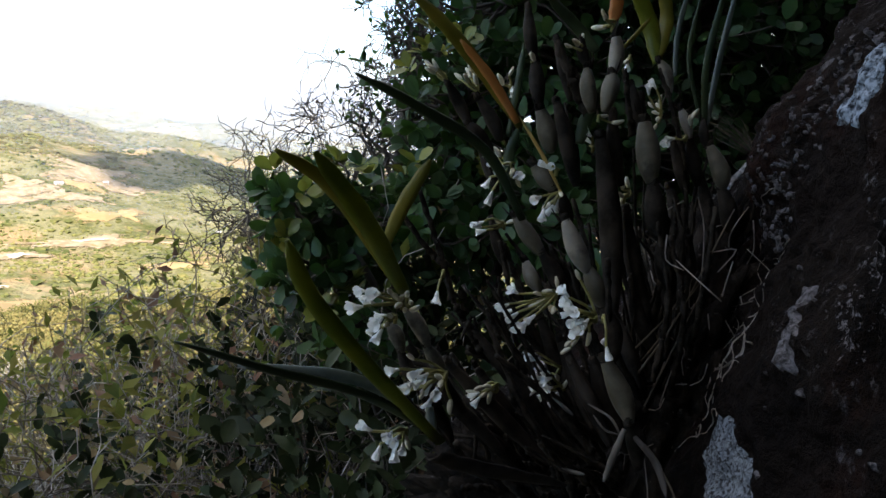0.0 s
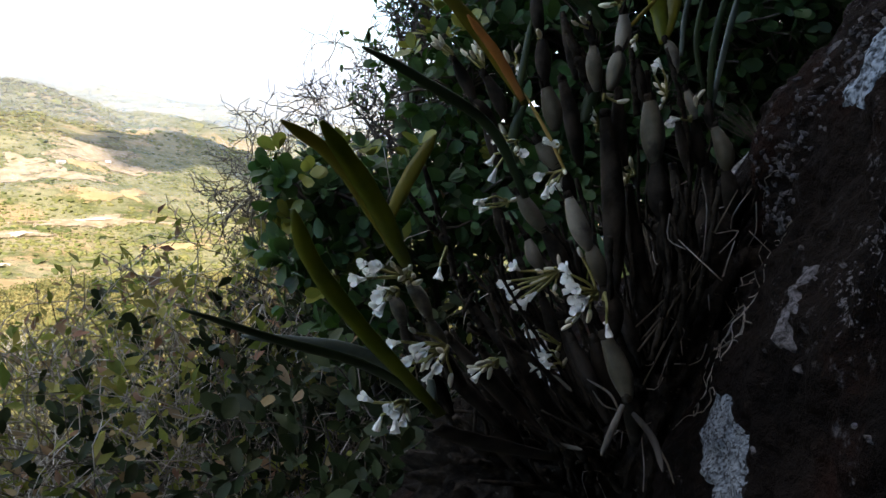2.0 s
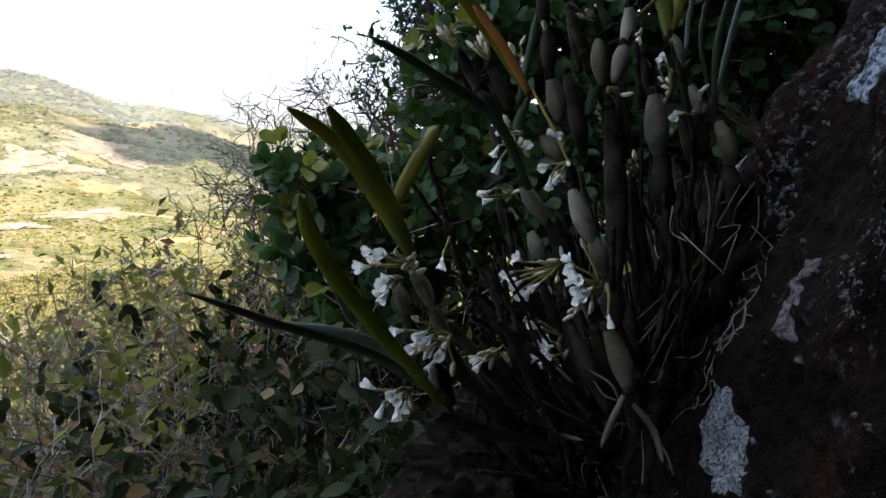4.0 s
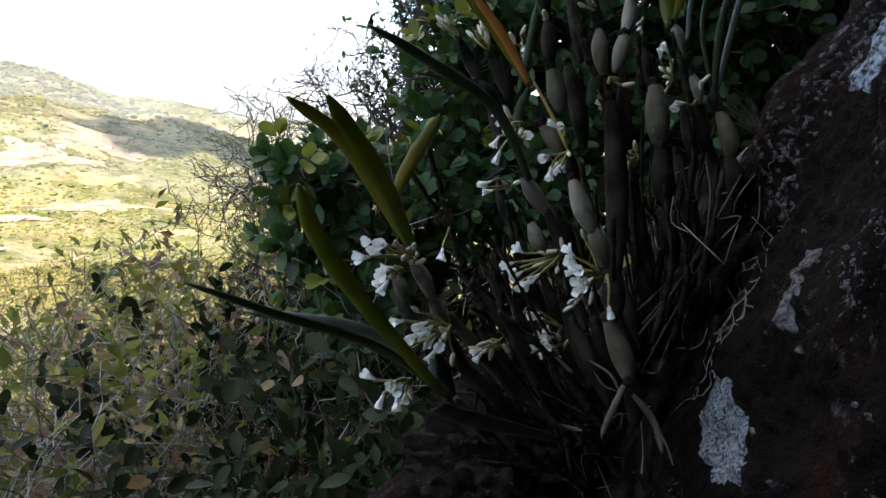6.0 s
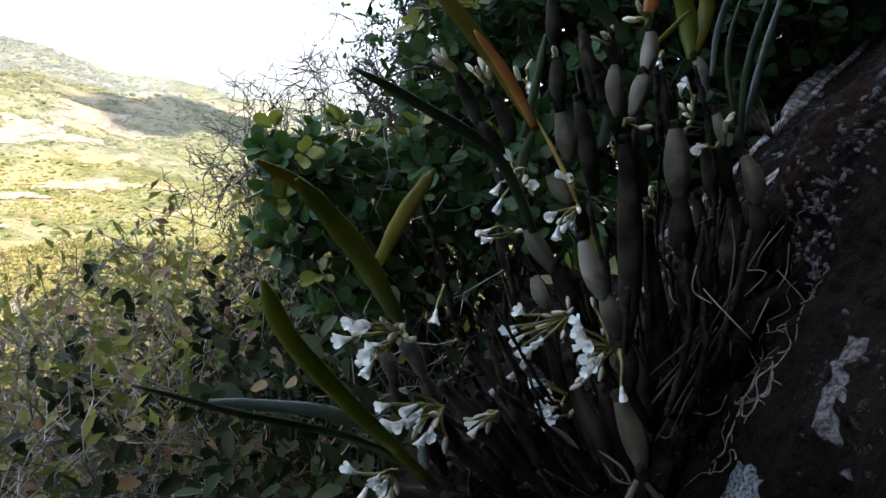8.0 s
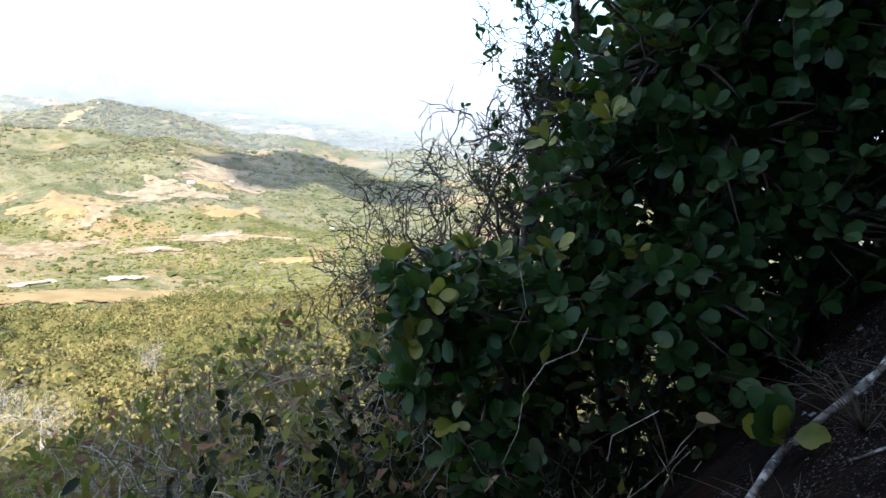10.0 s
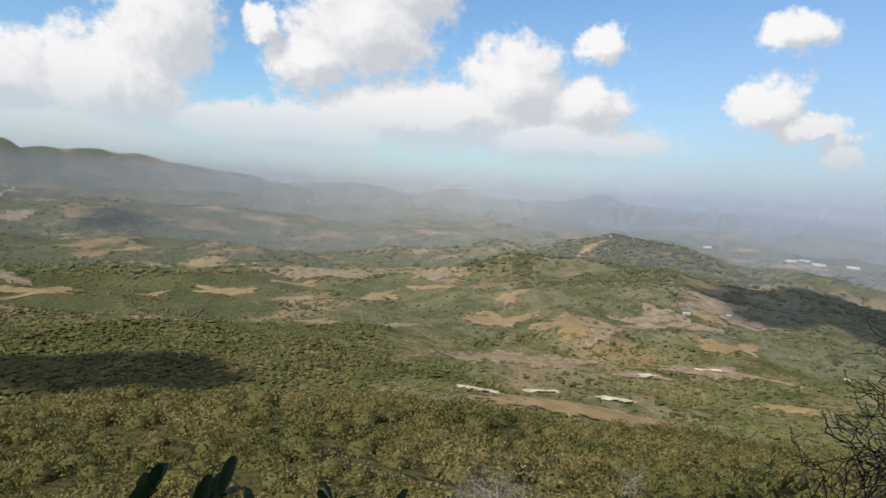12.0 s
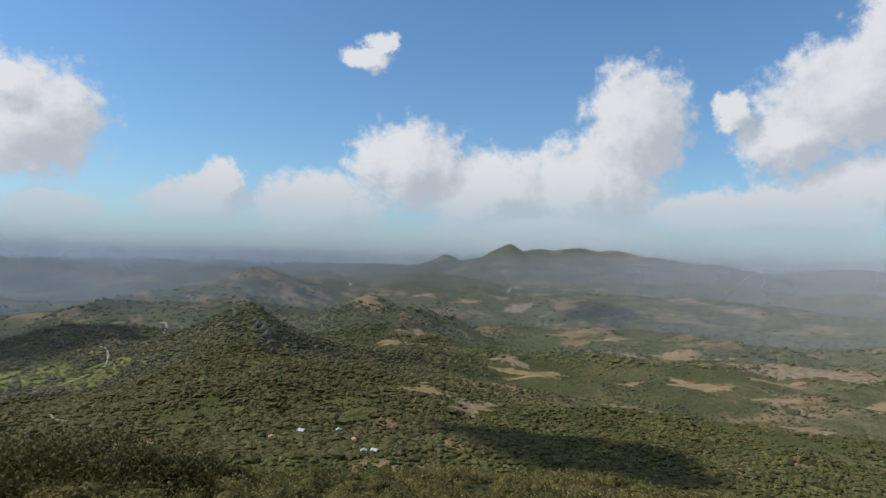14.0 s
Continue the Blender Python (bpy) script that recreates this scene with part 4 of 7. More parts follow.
def crag():
    """An unseen overhang behind the ledge, added to lean out over it and keep it in shade."""
    ss, xs = np.linspace(0, 1, 46), np.linspace(-1.05, 7.5, 46)
    x, q = np.meshgrid(xs, ss)
    lean = np.clip((x + 1.05) / 1.6, 0, 1)
    y = np.interp(q, [0, 0.3, 0.5, 0.65, 0.8, 1.0], [-1.5, -1.25, -1.0, -0.5, 0.6, 1.7]) * 1.0
    y = np.where(y > -1.0, -1.0 + (y + 1.0) * (0.25 + 0.75 * lean + 0.75 * np.clip((x - 0.4) / 0.8, 0, 1)), y)
    z = np.interp(q, [0, 0.3, 0.5, 0.65, 0.8, 1.0], [-3.0, -1.0, 0.6, 1.9, 2.9, 3.9])
    z = z + np.where(q > 0.5, (q - 0.5) * 1.2 * (1 - lean), 0)
    y = y + 0.3 * fbm(x / 0.9, z / 0.9, 91, 4)
    n, k = len(xs), len(ss)
    skin = np.stack([x, y, z], -1).reshape(-1, 3)
    back = skin + np.array([0, -3.2, 2.6])
    back[:, 2] = np.where(skin[:, 2] < 0, skin[:, 2], back[:, 2])
    faces = []
    for i in range(k - 1):
        for j in range(n - 1):
            a = i * n + j
            faces.append((a, a + 1, a + n + 1, a + n))
            faces.append((a + n * k, a + n + n * k, a + n + 1 + n * k, a + 1 + n * k))
    m = n * k
    rim = [j for j in range(n)] + [i * n + n - 1 for i in range(1, k)] + [(k - 1) * n + j for j in range(n - 2, -1, -1)] + [i * n for i in range(k - 2, 0, -1)]
    for p, q in zip(rim, rim[1:] + rim[:1]):
        faces.append((q, p, p + m, q + m))
    return np.vstack([skin, back]), faces


# out of view; stands here only to block sun and sky
tagged(part("shade_overhang", crag(), M_ROCK), "unseen overhang added behind the ledge to keep it in shade", "rock face", kind="structure")


# ---------------------------------------------------------------- branching plants
def branches(g, start, way, length, radius, levels, spread, kids, up=0.15, wander=0.25, out=None, first=True):
    """Limbs as (points, radii), and the ends and twigs where leaves may sit."""
    if out is None:
        out = ([], [])
    n = 6
    pts, w = [np.array(start, float)], np.array(way, float) / np.linalg.norm(way)
    for _ in range(n - 1):
        w = w + g.normal(size=3) * wander + np.array([0, 0, up])
        w /= np.linalg.norm(w)
        pts.append(pts[-1] + w * length / (n - 1))
    pts = np.array(pts)
    rad = np.linspace(radius, radius * (0.55 if levels else 0.3), n)
    out[0].append((pts, rad, levels))
    if levels == 0:
        for k in range(2, n):
            out[1].append((pts[k], pts[k] - pts[k - 1]))
        return out
    for k in range(kids):
        i = n - 1 if k == 0 else int(g.integers(2, n))
        d = w + unit(g, 1)[0] * spread
        branches(g, pts[i], d, length * g.uniform(0.55, 0.85), rad[i] * g.uniform(0.55, 0.8), levels - 1, spread, kids, up, wander, out, False)
    return out


def limbs_mesh(limbs, sides=5, least=0.0):
    heap = Heap()
    for pts, rad, level in limbs:
        if level > 1:
            heap.add(*tube(bend(pts, 9), np.interp(np.linspace(0, 1, 9), np.linspace(0, 1, len(rad)), rad), sides + 2))
        else:
            heap.add(*tube(pts, np.maximum(rad, least), sides if level else 3, False))
    return heap


def below_line(p, sink):
    """Whether points stay under the thicket's upper outline, raised by sink degrees."""
    if sink is None:
        return True
    p = p - [-0.1, 0.2, 0.17]
    az, up = np.degrees(np.arctan2(-p[:, 0], p[:, 1])), np.degrees(np.arctan2(p[:, 2], np.hypot(p[:, 0], p[:, 1])))
    return bool((up < np.interp(az, THICKET_AZ, THICKET_UP) + sink).all())


THICKET_AZ, THICKET_UP = [3, 12, 18, 24, 30, 36, 42, 48, 53], [-10, -12, -15.5, -17, -19, -23.5, -26, -28.5, -31]


def shrub(at, height, seed, levels, kids, spread, leaf_size, per_tip, label, leaf_mat, wood, name="shrub", lean=(0, 0, 1), radius=0.02, up=0.12,
          dry=0.0, stems=3, template=SMALL_LEAF, wander=0.22, cap=9.0, sink=None):
    g = np.random.default_rng(seed)
    root = thing(name, label, "shrub", "shrubs on the slope", at=at)
    limbs, tips = [], []
    for s in range(stems):
        d = np.array(lean, float) + g.normal(size=3) * 0.35
        d[2] = max(d[2], 0.25)
        a, b = branches(g, g.normal(size=3) * [0.05, 0.05, 0.0], d, height * g.uniform(0.45, 0.6), radius * g.uniform(0.8, 1.2), levels, spread, kids, up, wander)
        limbs += [l for l in a if l[0][:, 2].max() < cap and below_line(l[0] + at, sink)]
        tips += [q for q in b if q[0][2] < cap and below_line(q[0][None] + at, sink)]
    thick = [l for l in limbs if l[2] >= levels]
    thin = [l for l in limbs if l[2] < levels]
    for limb in thick:
        part("stem", limbs_mesh([limb], 7).mesh("stem"), wood, root)
    tagged(part("branchwork", limbs_mesh(thin, 4, 0.0018).mesh("branchwork"), wood, root), kind="stuff")
    if per_tip:
        p = np.repeat(np.array([t[0] for t in tips]), per_tip, 0)
        d = np.repeat(np.array([t[1] for t in tips]), per_tip, 0)
        d = d / (np.linalg.norm(d, axis=1, keepdims=True) + 1e-9)
        n = len(p)
        p = p + g.normal(size=(n, 3)) * 0.012
        ways = d * 0.5 + unit(g, n) + [0, 0, 0.15]
        ups = unit(g, n) * 0.7 + [0, -0.2, 0.8]
        size = leaf_size * g.uniform(0.6, 1.25, n)
        is_dry = g.random(n) < dry
        for flag, mat, nm in ((False, leaf_mat, "foliage"), (True, M_DRY_LEAF, "withered_foliage")):
            on = is_dry == flag
            if on.any():
                tagged(part(nm, leaf_heap(template, p[on], ways[on], ups[on], size[on], size[on] * 0.55).mesh(nm), mat, root), kind="stuff")
    return root


def on_ground(az, r, sink=0.1):
    x, y = -r * math.sin(radians(az)), r * math.cos(radians(az))
    return (x, y, float(ground_z(x, y)) - sink)


LEAFY = "tangled shrub with small olive leaves and pale grey stems"
BARE = "leafless twiggy shrub with grey branches"
def thicket_cap(az, r):
    """How high a shrub of the thicket grows above its foot: the thicket sinks towards the open slope."""
    rise_to = float(np.interp(az, THICKET_AZ, THICKET_UP))
    return 0.17 + r * math.tan(radians(rise_to)) - on_ground(az, r)[2]


# the thicket below the ledge
for k, (az, r, h) in enumerate(((43, 3.4, 2.2), (36, 3.0, 2.3), (28, 3.2, 2.7), (20, 2.8, 2.3), (14, 2.9, 2.2), (9, 2.5, 1.7), (32, 4.2, 3.1), (25, 4.2, 3.3),
                                (18, 4.2, 2.9), (39, 4.8, 2.7), (12, 3.9, 2.4), (29, 5.6, 3.7), (46, 4.6, 2.2), (3, 2.6, 1.6), (51, 5.6, 2.2), (34, 6.8, 3.4), (22, 3.4, 2.7))):
    shrub(on_ground(az, r), min(h, 1.0 * thicket_cap(az, r)), 200 + k, 3, 3, 0.95, 0.075, 2, LEAFY, M_SHRUB_LEAF, M_TWIG if k % 4 == 0 else M_TWIG_BROWN, radius=0.022, dry=0.13, lean=(-0.05, 0.05, 1), wander=0.27, up=0.1, stems=5, cap=thicket_cap(az, r) + 0.2, sink=0.0)
for k, (az, r, h) in enumerate(((39, 2.6, 1.8), (30, 2.4, 1.9), (17, 2.3, 1.6), (8, 2.2, 1.5), (3, 2.2, 1.4), (24, 3.3, 2.9), (34, 3.5, 2.7), (12, 2.6, 1.8), (28, 3.8, 3.2), (20, 3.6, 2.9))):
    shrub(on_ground(az, r), min(h, 0.9 * thicket_cap(az, r)), 240 + k, 3, 3, 0.9, 0.06, 0 if k % 2 else 1, BARE, M_SHRUB_LEAF, M_TWIG if k % 3 == 0 else M_TWIG_BROWN, "bare_shrub", radius=0.016, dry=0.6, wander=0.32, up=0.08, stems=4, cap=thicket_cap(az, r) + 0.3, sink=2.0)

# pale crooked stems standing in front of it
for k, (az, r) in enumerate(((42, 2.6), (36, 2.4), (31, 2.7), (27, 2.3), (23, 2.5), (19, 2.25), (15, 2.3), (11, 2.6), (38, 3.0), (25, 2.9), (33, 3.3))):
    shrub(on_ground(az, r), 1.0 * thicket_cap(az, r), 360 + k, 3, 3, 0.85, 0.055, 0 if k % 3 else 1, BARE, M_SHRUB_LEAF, M_TWIG, "bare_shrub", radius=0.0105 if az < 24 else 0.014, dry=0.5, wander=0.34, up=0.12, stems=3,
          cap=thicket_cap(az, r) + 0.3, sink=1.5)

# leafy undergrowth below the bush, whose shade is put into the leaf colour
shrub(on_ground(7.5, 1.06), 0.8, 340, 3, 3, 0.9, 0.05, 3, "leafy shrub at the foot of the ledge, shade put into its leaf colour", M_SHADE_LEAF, M_TWIG_DARK, radius=0.01, up=0.08, stems=6, cap=-0.5 - on_ground(7.5, 1.06)[2], template=OBOVATE)
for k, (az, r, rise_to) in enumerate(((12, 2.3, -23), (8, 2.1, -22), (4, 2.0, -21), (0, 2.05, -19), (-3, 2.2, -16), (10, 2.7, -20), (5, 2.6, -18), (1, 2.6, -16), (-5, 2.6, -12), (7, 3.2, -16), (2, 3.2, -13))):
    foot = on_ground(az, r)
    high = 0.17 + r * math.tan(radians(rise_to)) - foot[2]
    shrub(foot, max(high * 0.9, 0.4), 320 + k, 3, 3, 0.95, 0.06, 3, "leafy shrub with crooked twigs, deep shade put into its leaf colour", M_SHADE_LEAF, M_TWIG_DARK if k % 3 else M_TWIG, radius=0.014, dry=0.04,
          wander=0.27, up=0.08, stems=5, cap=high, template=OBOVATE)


def bare_crown(foot, fork, reach, seed, wood, label, thick, kids=4, levels=4, lean=(0, 0, 1), leaves=0):
    """A leafless crown of crooked twigs on a slim trunk."""
    g = np.random.default_rng(seed)
    root = thing("bare_tree", label, "tree", "leafless trees", at=foot)
    fork = np.array(fork) - np.array(foot)
    part("trunk", tube(bend([(0, 0, 0), fork * 0.5 + g.normal(size=3) * 0.12, fork], 14), np.linspace(thick * 1.8, thick, 14), 8), wood, root)
    limbs, tips = [], []
    for k in range(5):
        d = np.array(lean, float) + unit(g, 1)[0] * 0.6
        a, b = branches(g, fork * g.uniform(0.75, 1.0), d, reach * g.uniform(0.7, 1.2), thick * 0.8, levels - 1, 1.12, kids, 0.03, 0.27)
        limbs += a
        tips += b
    for limb in [l for l in limbs if l[2] == levels - 1]:
        part("limb", limbs_mesh([limb], 6).mesh("limb"), wood, root)
    tagged(part("branchwork", limbs_mesh([l for l in limbs if l[2] < levels - 1], 4, 0.0021).mesh("branchwork"), wood, root), kind="stuff")
    if leaves:
        pick = g.choice(len(tips), min(leaves, len(tips)), replace=False)
        p, d = np.array([tips[i][0] for i in pick]), np.array([tips[i][1] for i in pick])
        size = 0.032 * g.uniform(0.7, 1.2, len(pick))
        tagged(part("foliage", leaf_heap(OBOVATE, p, d * 8 + unit(g, len(pick)) * 0.8, unit(g, len(pick)) + [0, -0.3, 0.6], size, size * 0.6).mesh("foliage"), M_CLUSIA, root), kind="stuff")
    return root


def seen_from(az, el, r):
    """A place by its bearing, height angle and distance from the ledge."""
    return np.array([-0.1, 0.2, 0.17]) + r * np.array(heading(az, el))


LEAFLESS = "small leafless tree with a crown of crooked grey twigs"
for k, (az, el, r, reach, thick) in enumerate(((10.5, -13.0, 3.0, 0.37, 0.015), (13.5, -15.5, 3.1, 0.33, 0.014), (16.5, -17.5, 3.3, 0.28, 0.012), (8.0, -9.0, 3.0, 0.37, 0.014), (12, -12, 3.4, 0.36, 0.014), (7.5, -6.0, 3.1, 0.32, 0.013))):
    bare_crown(on_ground(az - 2, r), seen_from(az, el, r), reach * 1.12, 260 + k, M_TWIG_DARK, LEAFLESS, thick, 3, 5, lean=(-0.66, 0, 0.68))
for k, (az, el, r, reach, thick) in enumerate(((7.5, -1.0, 2.7, 0.24, 0.012), (7.5, 3.5, 2.7, 0.27, 0.012), (6.8, 7.5, 2.7, 0.22, 0.012), (5.8, 11.0, 2.7, 0.2, 0.010))):
    bare_crown(on_ground(az - 2, r), seen_from(az, el, r), reach, 270 + k, M_TWIG_DARK, "small tree of dark twigs with few leaves", thick, 3, 5, lean=(-0.34, 0, 1.0), leaves=240)
for k, (az, r, size) in enumerate(((49.5, 19.0, 2.3), (46.5, 20.0, 1.9), (52.5, 18.5, 1.8), (38.0, 34.0, 1.8), (51, 22, 2.0))):
    x, y, z = on_ground(az, r)
    bare_crown((x, y, z), (x, y, z + 0.5 * size), size * 0.5, 280 + k, M_TWIG, "dead bleached shrub with bare pale twigs", 0.03, 3, 5)


# ---------------------------------------------------------------- the broad-leaved bush behind the orchid
def leafy_bush(lumps, trunk_at, seed, label, count, leaf, group="broad-leaved bushes"):
    """Round leathery leaves in rosettes at the twig ends, gathered in lumps round the limbs."""
    g = np.random.default_rng(seed)
    root = thing("broad_leaved_bush", label, "bush", group, at=(0, 0, 0))
    wood, old, young = Heap(), Heap(), Heap()
    for x, y, z, rx, rz in lumps:
        mid = np.array(trunk_at) * 0.45 + np.array([x, y, z]) * 0.55 + g.normal(size=3) * 0.12
        line = bend([trunk_at, mid, (x, y, z)], 9)
        part("limb", tube(line, np.linspace(0.022, 0.01, 9), 7), M_TWIG_DARK, root)
        n = int(count * rx * rz / 6)
        d = unit(g, n)
        q = g.random((n, 1)) ** 0.45
        tips = np.array([x, y, z]) + d * q * [rx, rx, rz] * (1 + 0.2 * g.normal(size=(n, 1)))
        for e in tips[::2]:
            wood.add(*tube(bend([(x, y, z), (np.array([x, y, z]) + e) / 2 + g.normal(size=3) * 0.03, e], 5), np.linspace(0.007, 0.003, 5), 4))
        axis = d * 0.8 + unit(g, n) * 0.55 + [0, -0.25, 0.4]
        axis /= np.linalg.norm(axis, axis=1, keepdims=True)
        e1 = np.cross(axis, unit(g, n))
        e1 /= np.linalg.norm(e1, axis=1, keepdims=True)
        e2 = np.cross(axis, e1)
        fresh = g.random(n) < np.where((tips[:, 0] < 0.0) & (d[:, 2] > 0.4) & (d[:, 0] < 0.3) & (q[:, 0] > 0.7), 0.6, 0.01)
        for k in range(6):
            turn, open_by = k * 2.2 + g.uniform(-0.4, 0.4, (n, 1)), g.uniform(0.6, 1.35, (n, 1))
            ways = axis * np.cos(open_by) + (e1 * np.cos(turn) + e2 * np.sin(turn)) * np.sin(open_by)
            size = leaf * g.uniform(0.6, 1.15, n)
            for on, heap in ((~fresh, old), (fresh, young)):
                if on.any():
                    leaf_heap(OBOVATE, tips[on] + ways[on] * 0.008, ways[on], axis[on] + 0.3 * unit(g, on.sum()), size[on], size[on] * g.uniform(0.62, 0.8, on.sum()), heap)
    tagged(part("branchwork", wood.mesh("branchwork"), M_TWIG_DARK, root), kind="stuff")
    tagged(part("foliage", old.mesh("foliage"), M_CLUSIA, root), kind="stuff")
    tagged(part("young_foliage", young.mesh("young_foliage"), M_CLUSIA_YOUNG, root, "yellow-green young leaves"), kind="stuff")
    return root


BUSH = [
    (-0.63, 1.92, -0.29, 0.15, 0.11), (-0.49, 1.94, -0.33, 0.18, 0.14), (-0.52, 1.89, -0.50, 0.17, 0.15), (-0.36, 1.85, -0.66, 0.16, 0.16),
    (-0.55, 2.25, -0.40, 0.26, 0.15), (-0.32, 2.2, -0.58, 0.22, 0.18), (-0.25, 2.2, -0.34, 0.30, 0.22), (-0.20, 2.4, 0.02, 0.28, 0.30),
    (-0.06, 2.45, 0.42, 0.27, 0.32), (0.0, 2.5, 0.88, 0.3, 0.38), (0.12, 2.3, -0.25, 0.34, 0.32),
    (0.2, 2.5, 0.2, 0.36, 0.34), (0.3, 2.5, 0.72, 0.4, 0.4), (0.5, 2.55, -0.05, 0.36, 0.32), (0.65, 2.75, 0.42, 0.42, 0.4),
    (0.75, 2.8, 0.95, 0.45, 0.45), (1.0, 2.9, 0.15, 0.4, 0.36), (1.2, 3.1, 0.62, 0.45, 0.42), (1.2, 3.1, 1.15, 0.5, 0.45),
]
BUSH_BACK = [
    (1.7, 3.5, 0.75, 0.5, 0.5), (1.7, 3.6, 1.35, 0.55, 0.5), (0.25, 2.6, 1.3, 0.45, 0.4), (2.3, 4.0, 1.2, 0.6, 0.55), (0.35, 3.1, -0.35, 0.5, 0.4),
    (0.5, 3.2, 0.35, 0.5, 0.5), (0.2, 3.0, 0.75, 0.4, 0.45), (0.9, 3.3, 0.85, 0.5, 0.5), (1.35, 3.5, 0.3, 0.5, 0.45), (1.9, 3.9, 0.45, 0.55, 0.5), (0.6, 3.0, 1.3, 0.5, 0.4), (0.95, 3.4, 0.0, 0.5, 0.45), (0.5, 2.8, -0.8, 0.4, 0.35),
    (0.7, 3.7, 0.9, 0.6, 0.6), (1.5, 4.1, 1.0, 0.7, 0.6), (2.3, 4.5, 1.7, 0.7, 0.7), (0.3, 3.5, 0.2, 0.5, 0.5), (0.65, 3.6, 1.6, 0.6, 0.5), (1.4, 4.0, 1.8, 0.7, 0.6),
    (0.15, 3.2, -0.6, 0.45, 0.4), (0.0, 3.0, 0.4, 0.32, 0.4), (-0.1, 2.8, -0.1, 0.3, 0.3), (-0.1, 2.75, 0.25, 0.26, 0.3), (-0.03, 2.9, 0.6, 0.26, 0.3), (-0.15, 2.7, -0.45, 0.3, 0.25),
]
leafy_bush(BUSH, (0.25, 2.6, -1.7), 300, "broad-leaved bush with leathery dark green leaves in shade", 8600, 0.062)
leafy_bush(BUSH_BACK, (0.9, 3.3, -1.9), 301, "dense broad-leaved bush in deep shade", 3600, 0.08)

# ---------------------------------------------------------------- roots, lichen and a seedling on the rock
def rock_line(points, radius0, radius1, n=40, lift=0.6, seed=0, wob=0.0):
    """A root that clings to the rock, through (y, z) points."""
    yz = bend([(y, z, 0) for y, z in points], n)
    g = np.random.default_rng(seed)
    rad = np.linspace(radius0, radius1, n) * (1 + 0.12 * g.normal(size=n))
    yz = yz[:, :2] + wob * g.normal(size=(n, 2))
    line = rock_points(yz[:, 0], yz[:, 1], rad * lift)[0]
    for _ in range(2):
        line[1:-1] = (line[:-2] + 2 * line[1:-1] + line[2:]) / 4
    return tube(line, rad, 8)


ROOT = "pale grey aerial root clinging to dark rock"
tagged(part("aerial_root", rock_line([(1.16, -0.565), (1.26, -0.535), (1.38, -0.51), (1.68, -0.384), (1.83, -0.226), (1.99, -0.083), (2.31, 0.10), (3.1, 0.46)],
       0.0078, 0.0125, 60, 0.7, 1), M_ROOT), ROOT, "root", "roots on the rock")
tagged(part("aerial_root", rock_line([(0.80, -0.42), (0.89, -0.36), (1.04, -0.316), (1.13, -0.286), (1.2, -0.145), (1.24, -0.06), (1.29, 0.05), (1.4, 0.3)],
       0.0052, 0.0072, 50, 0.7, 2), M_ROOT), ROOT, "root", "roots on the rock")
tagged(part("aerial_root", rock_line([(1.43, -0.333), (1.335, -0.181), (1.285, -0.07), (1.34, 0.054), (1.5, 0.2)], 0.003, 0.005, 40, 0.7, 3, 0.003), M_ROOT),
       ROOT, "root", "roots on the rock")
tagged(part("aerial_root", rock_line([(2.36, 0.05), (2.46, 0.09), (2.75, 0.2), (3.05, 0.308), (3.38, 0.46)], 0.024, 0.04, 30, 0.5, 4), M_ROOT),
       "thick pale grey root on dark rock", "root", "roots on the rock")

tagged(part("dead_stick", rock_line([(0.74, -0.56), (0.76, -0.538), (0.779, -0.508), (0.831, -0.485), (0.87, -0.45)], 0.007, 0.0045, 24, 0.8, 5, 0.002), M_TWIG),
       "grey dead stick lying on the dark rock", "stick")

M_ROOTLET = surface("rootlet", (0.1, 0.085, 0.07), (0.24, 0.21, 0.19), 60, 0.85, 0.2, 200, distance=0.001, spec=0.1)
g = np.random.default_rng(51)
for k in range(26):
    y, z = g.uniform(0.35, 0.46), g.uniform(-0.15, -0.02)
    pts = [(y, z)]
    a = g.uniform(0, 6.28)
    for _ in range(5):
        a += g.normal() * 0.9
        pts.append((pts[-1][0] + 0.011 * math.cos(a), pts[-1][1] + 0.013 * math.sin(a)))
    tagged(part("rootlet", rock_line(pts, 0.0005, 0.0002, 30, 0.6, 60 + k, 0.0006), M_ROOTLET), "thin curling pale rootlet on the rock", "root", "rootlets on the rock")


def lichen_patch(y0, z0, right, down, seed, material, label, rag=0.5, rings=8, spokes=44):
    """A crust with a ragged edge that follows the rock; right and down are its half axes in y and z."""
    ang = np.linspace(0, 2 * math.pi, spokes, endpoint=False)
    edge = 1 + rag * 2 * fbm(np.cos(ang) * 1.8 + seed, np.sin(ang) * 1.8, 300 + seed, 4)
    g = np.random.default_rng(seed)
    q = np.linspace(0, 1, rings + 1)[:, None] * edge[None]
    u, v = (q * np.cos(ang)).ravel(), (q * np.sin(ang)).ravel()
    lift = 0.0012 + 0.0007 * g.random(len(u))
    lift[-spokes:] = -0.0006
    verts = rock_points(y0 + u * right[0] + v * down[0], z0 + u * right[1] + v * down[1], lift)[0]
    k, j = np.meshgrid(np.arange(rings) * spokes, np.arange(spokes), indexing="ij")
    j2 = (j + 1) % spokes
    part("lichen", (verts, np.stack([k + j, k + spokes + j, k + spokes + j2, k + j2], -1).reshape(-1, 4)), material, rock, label)


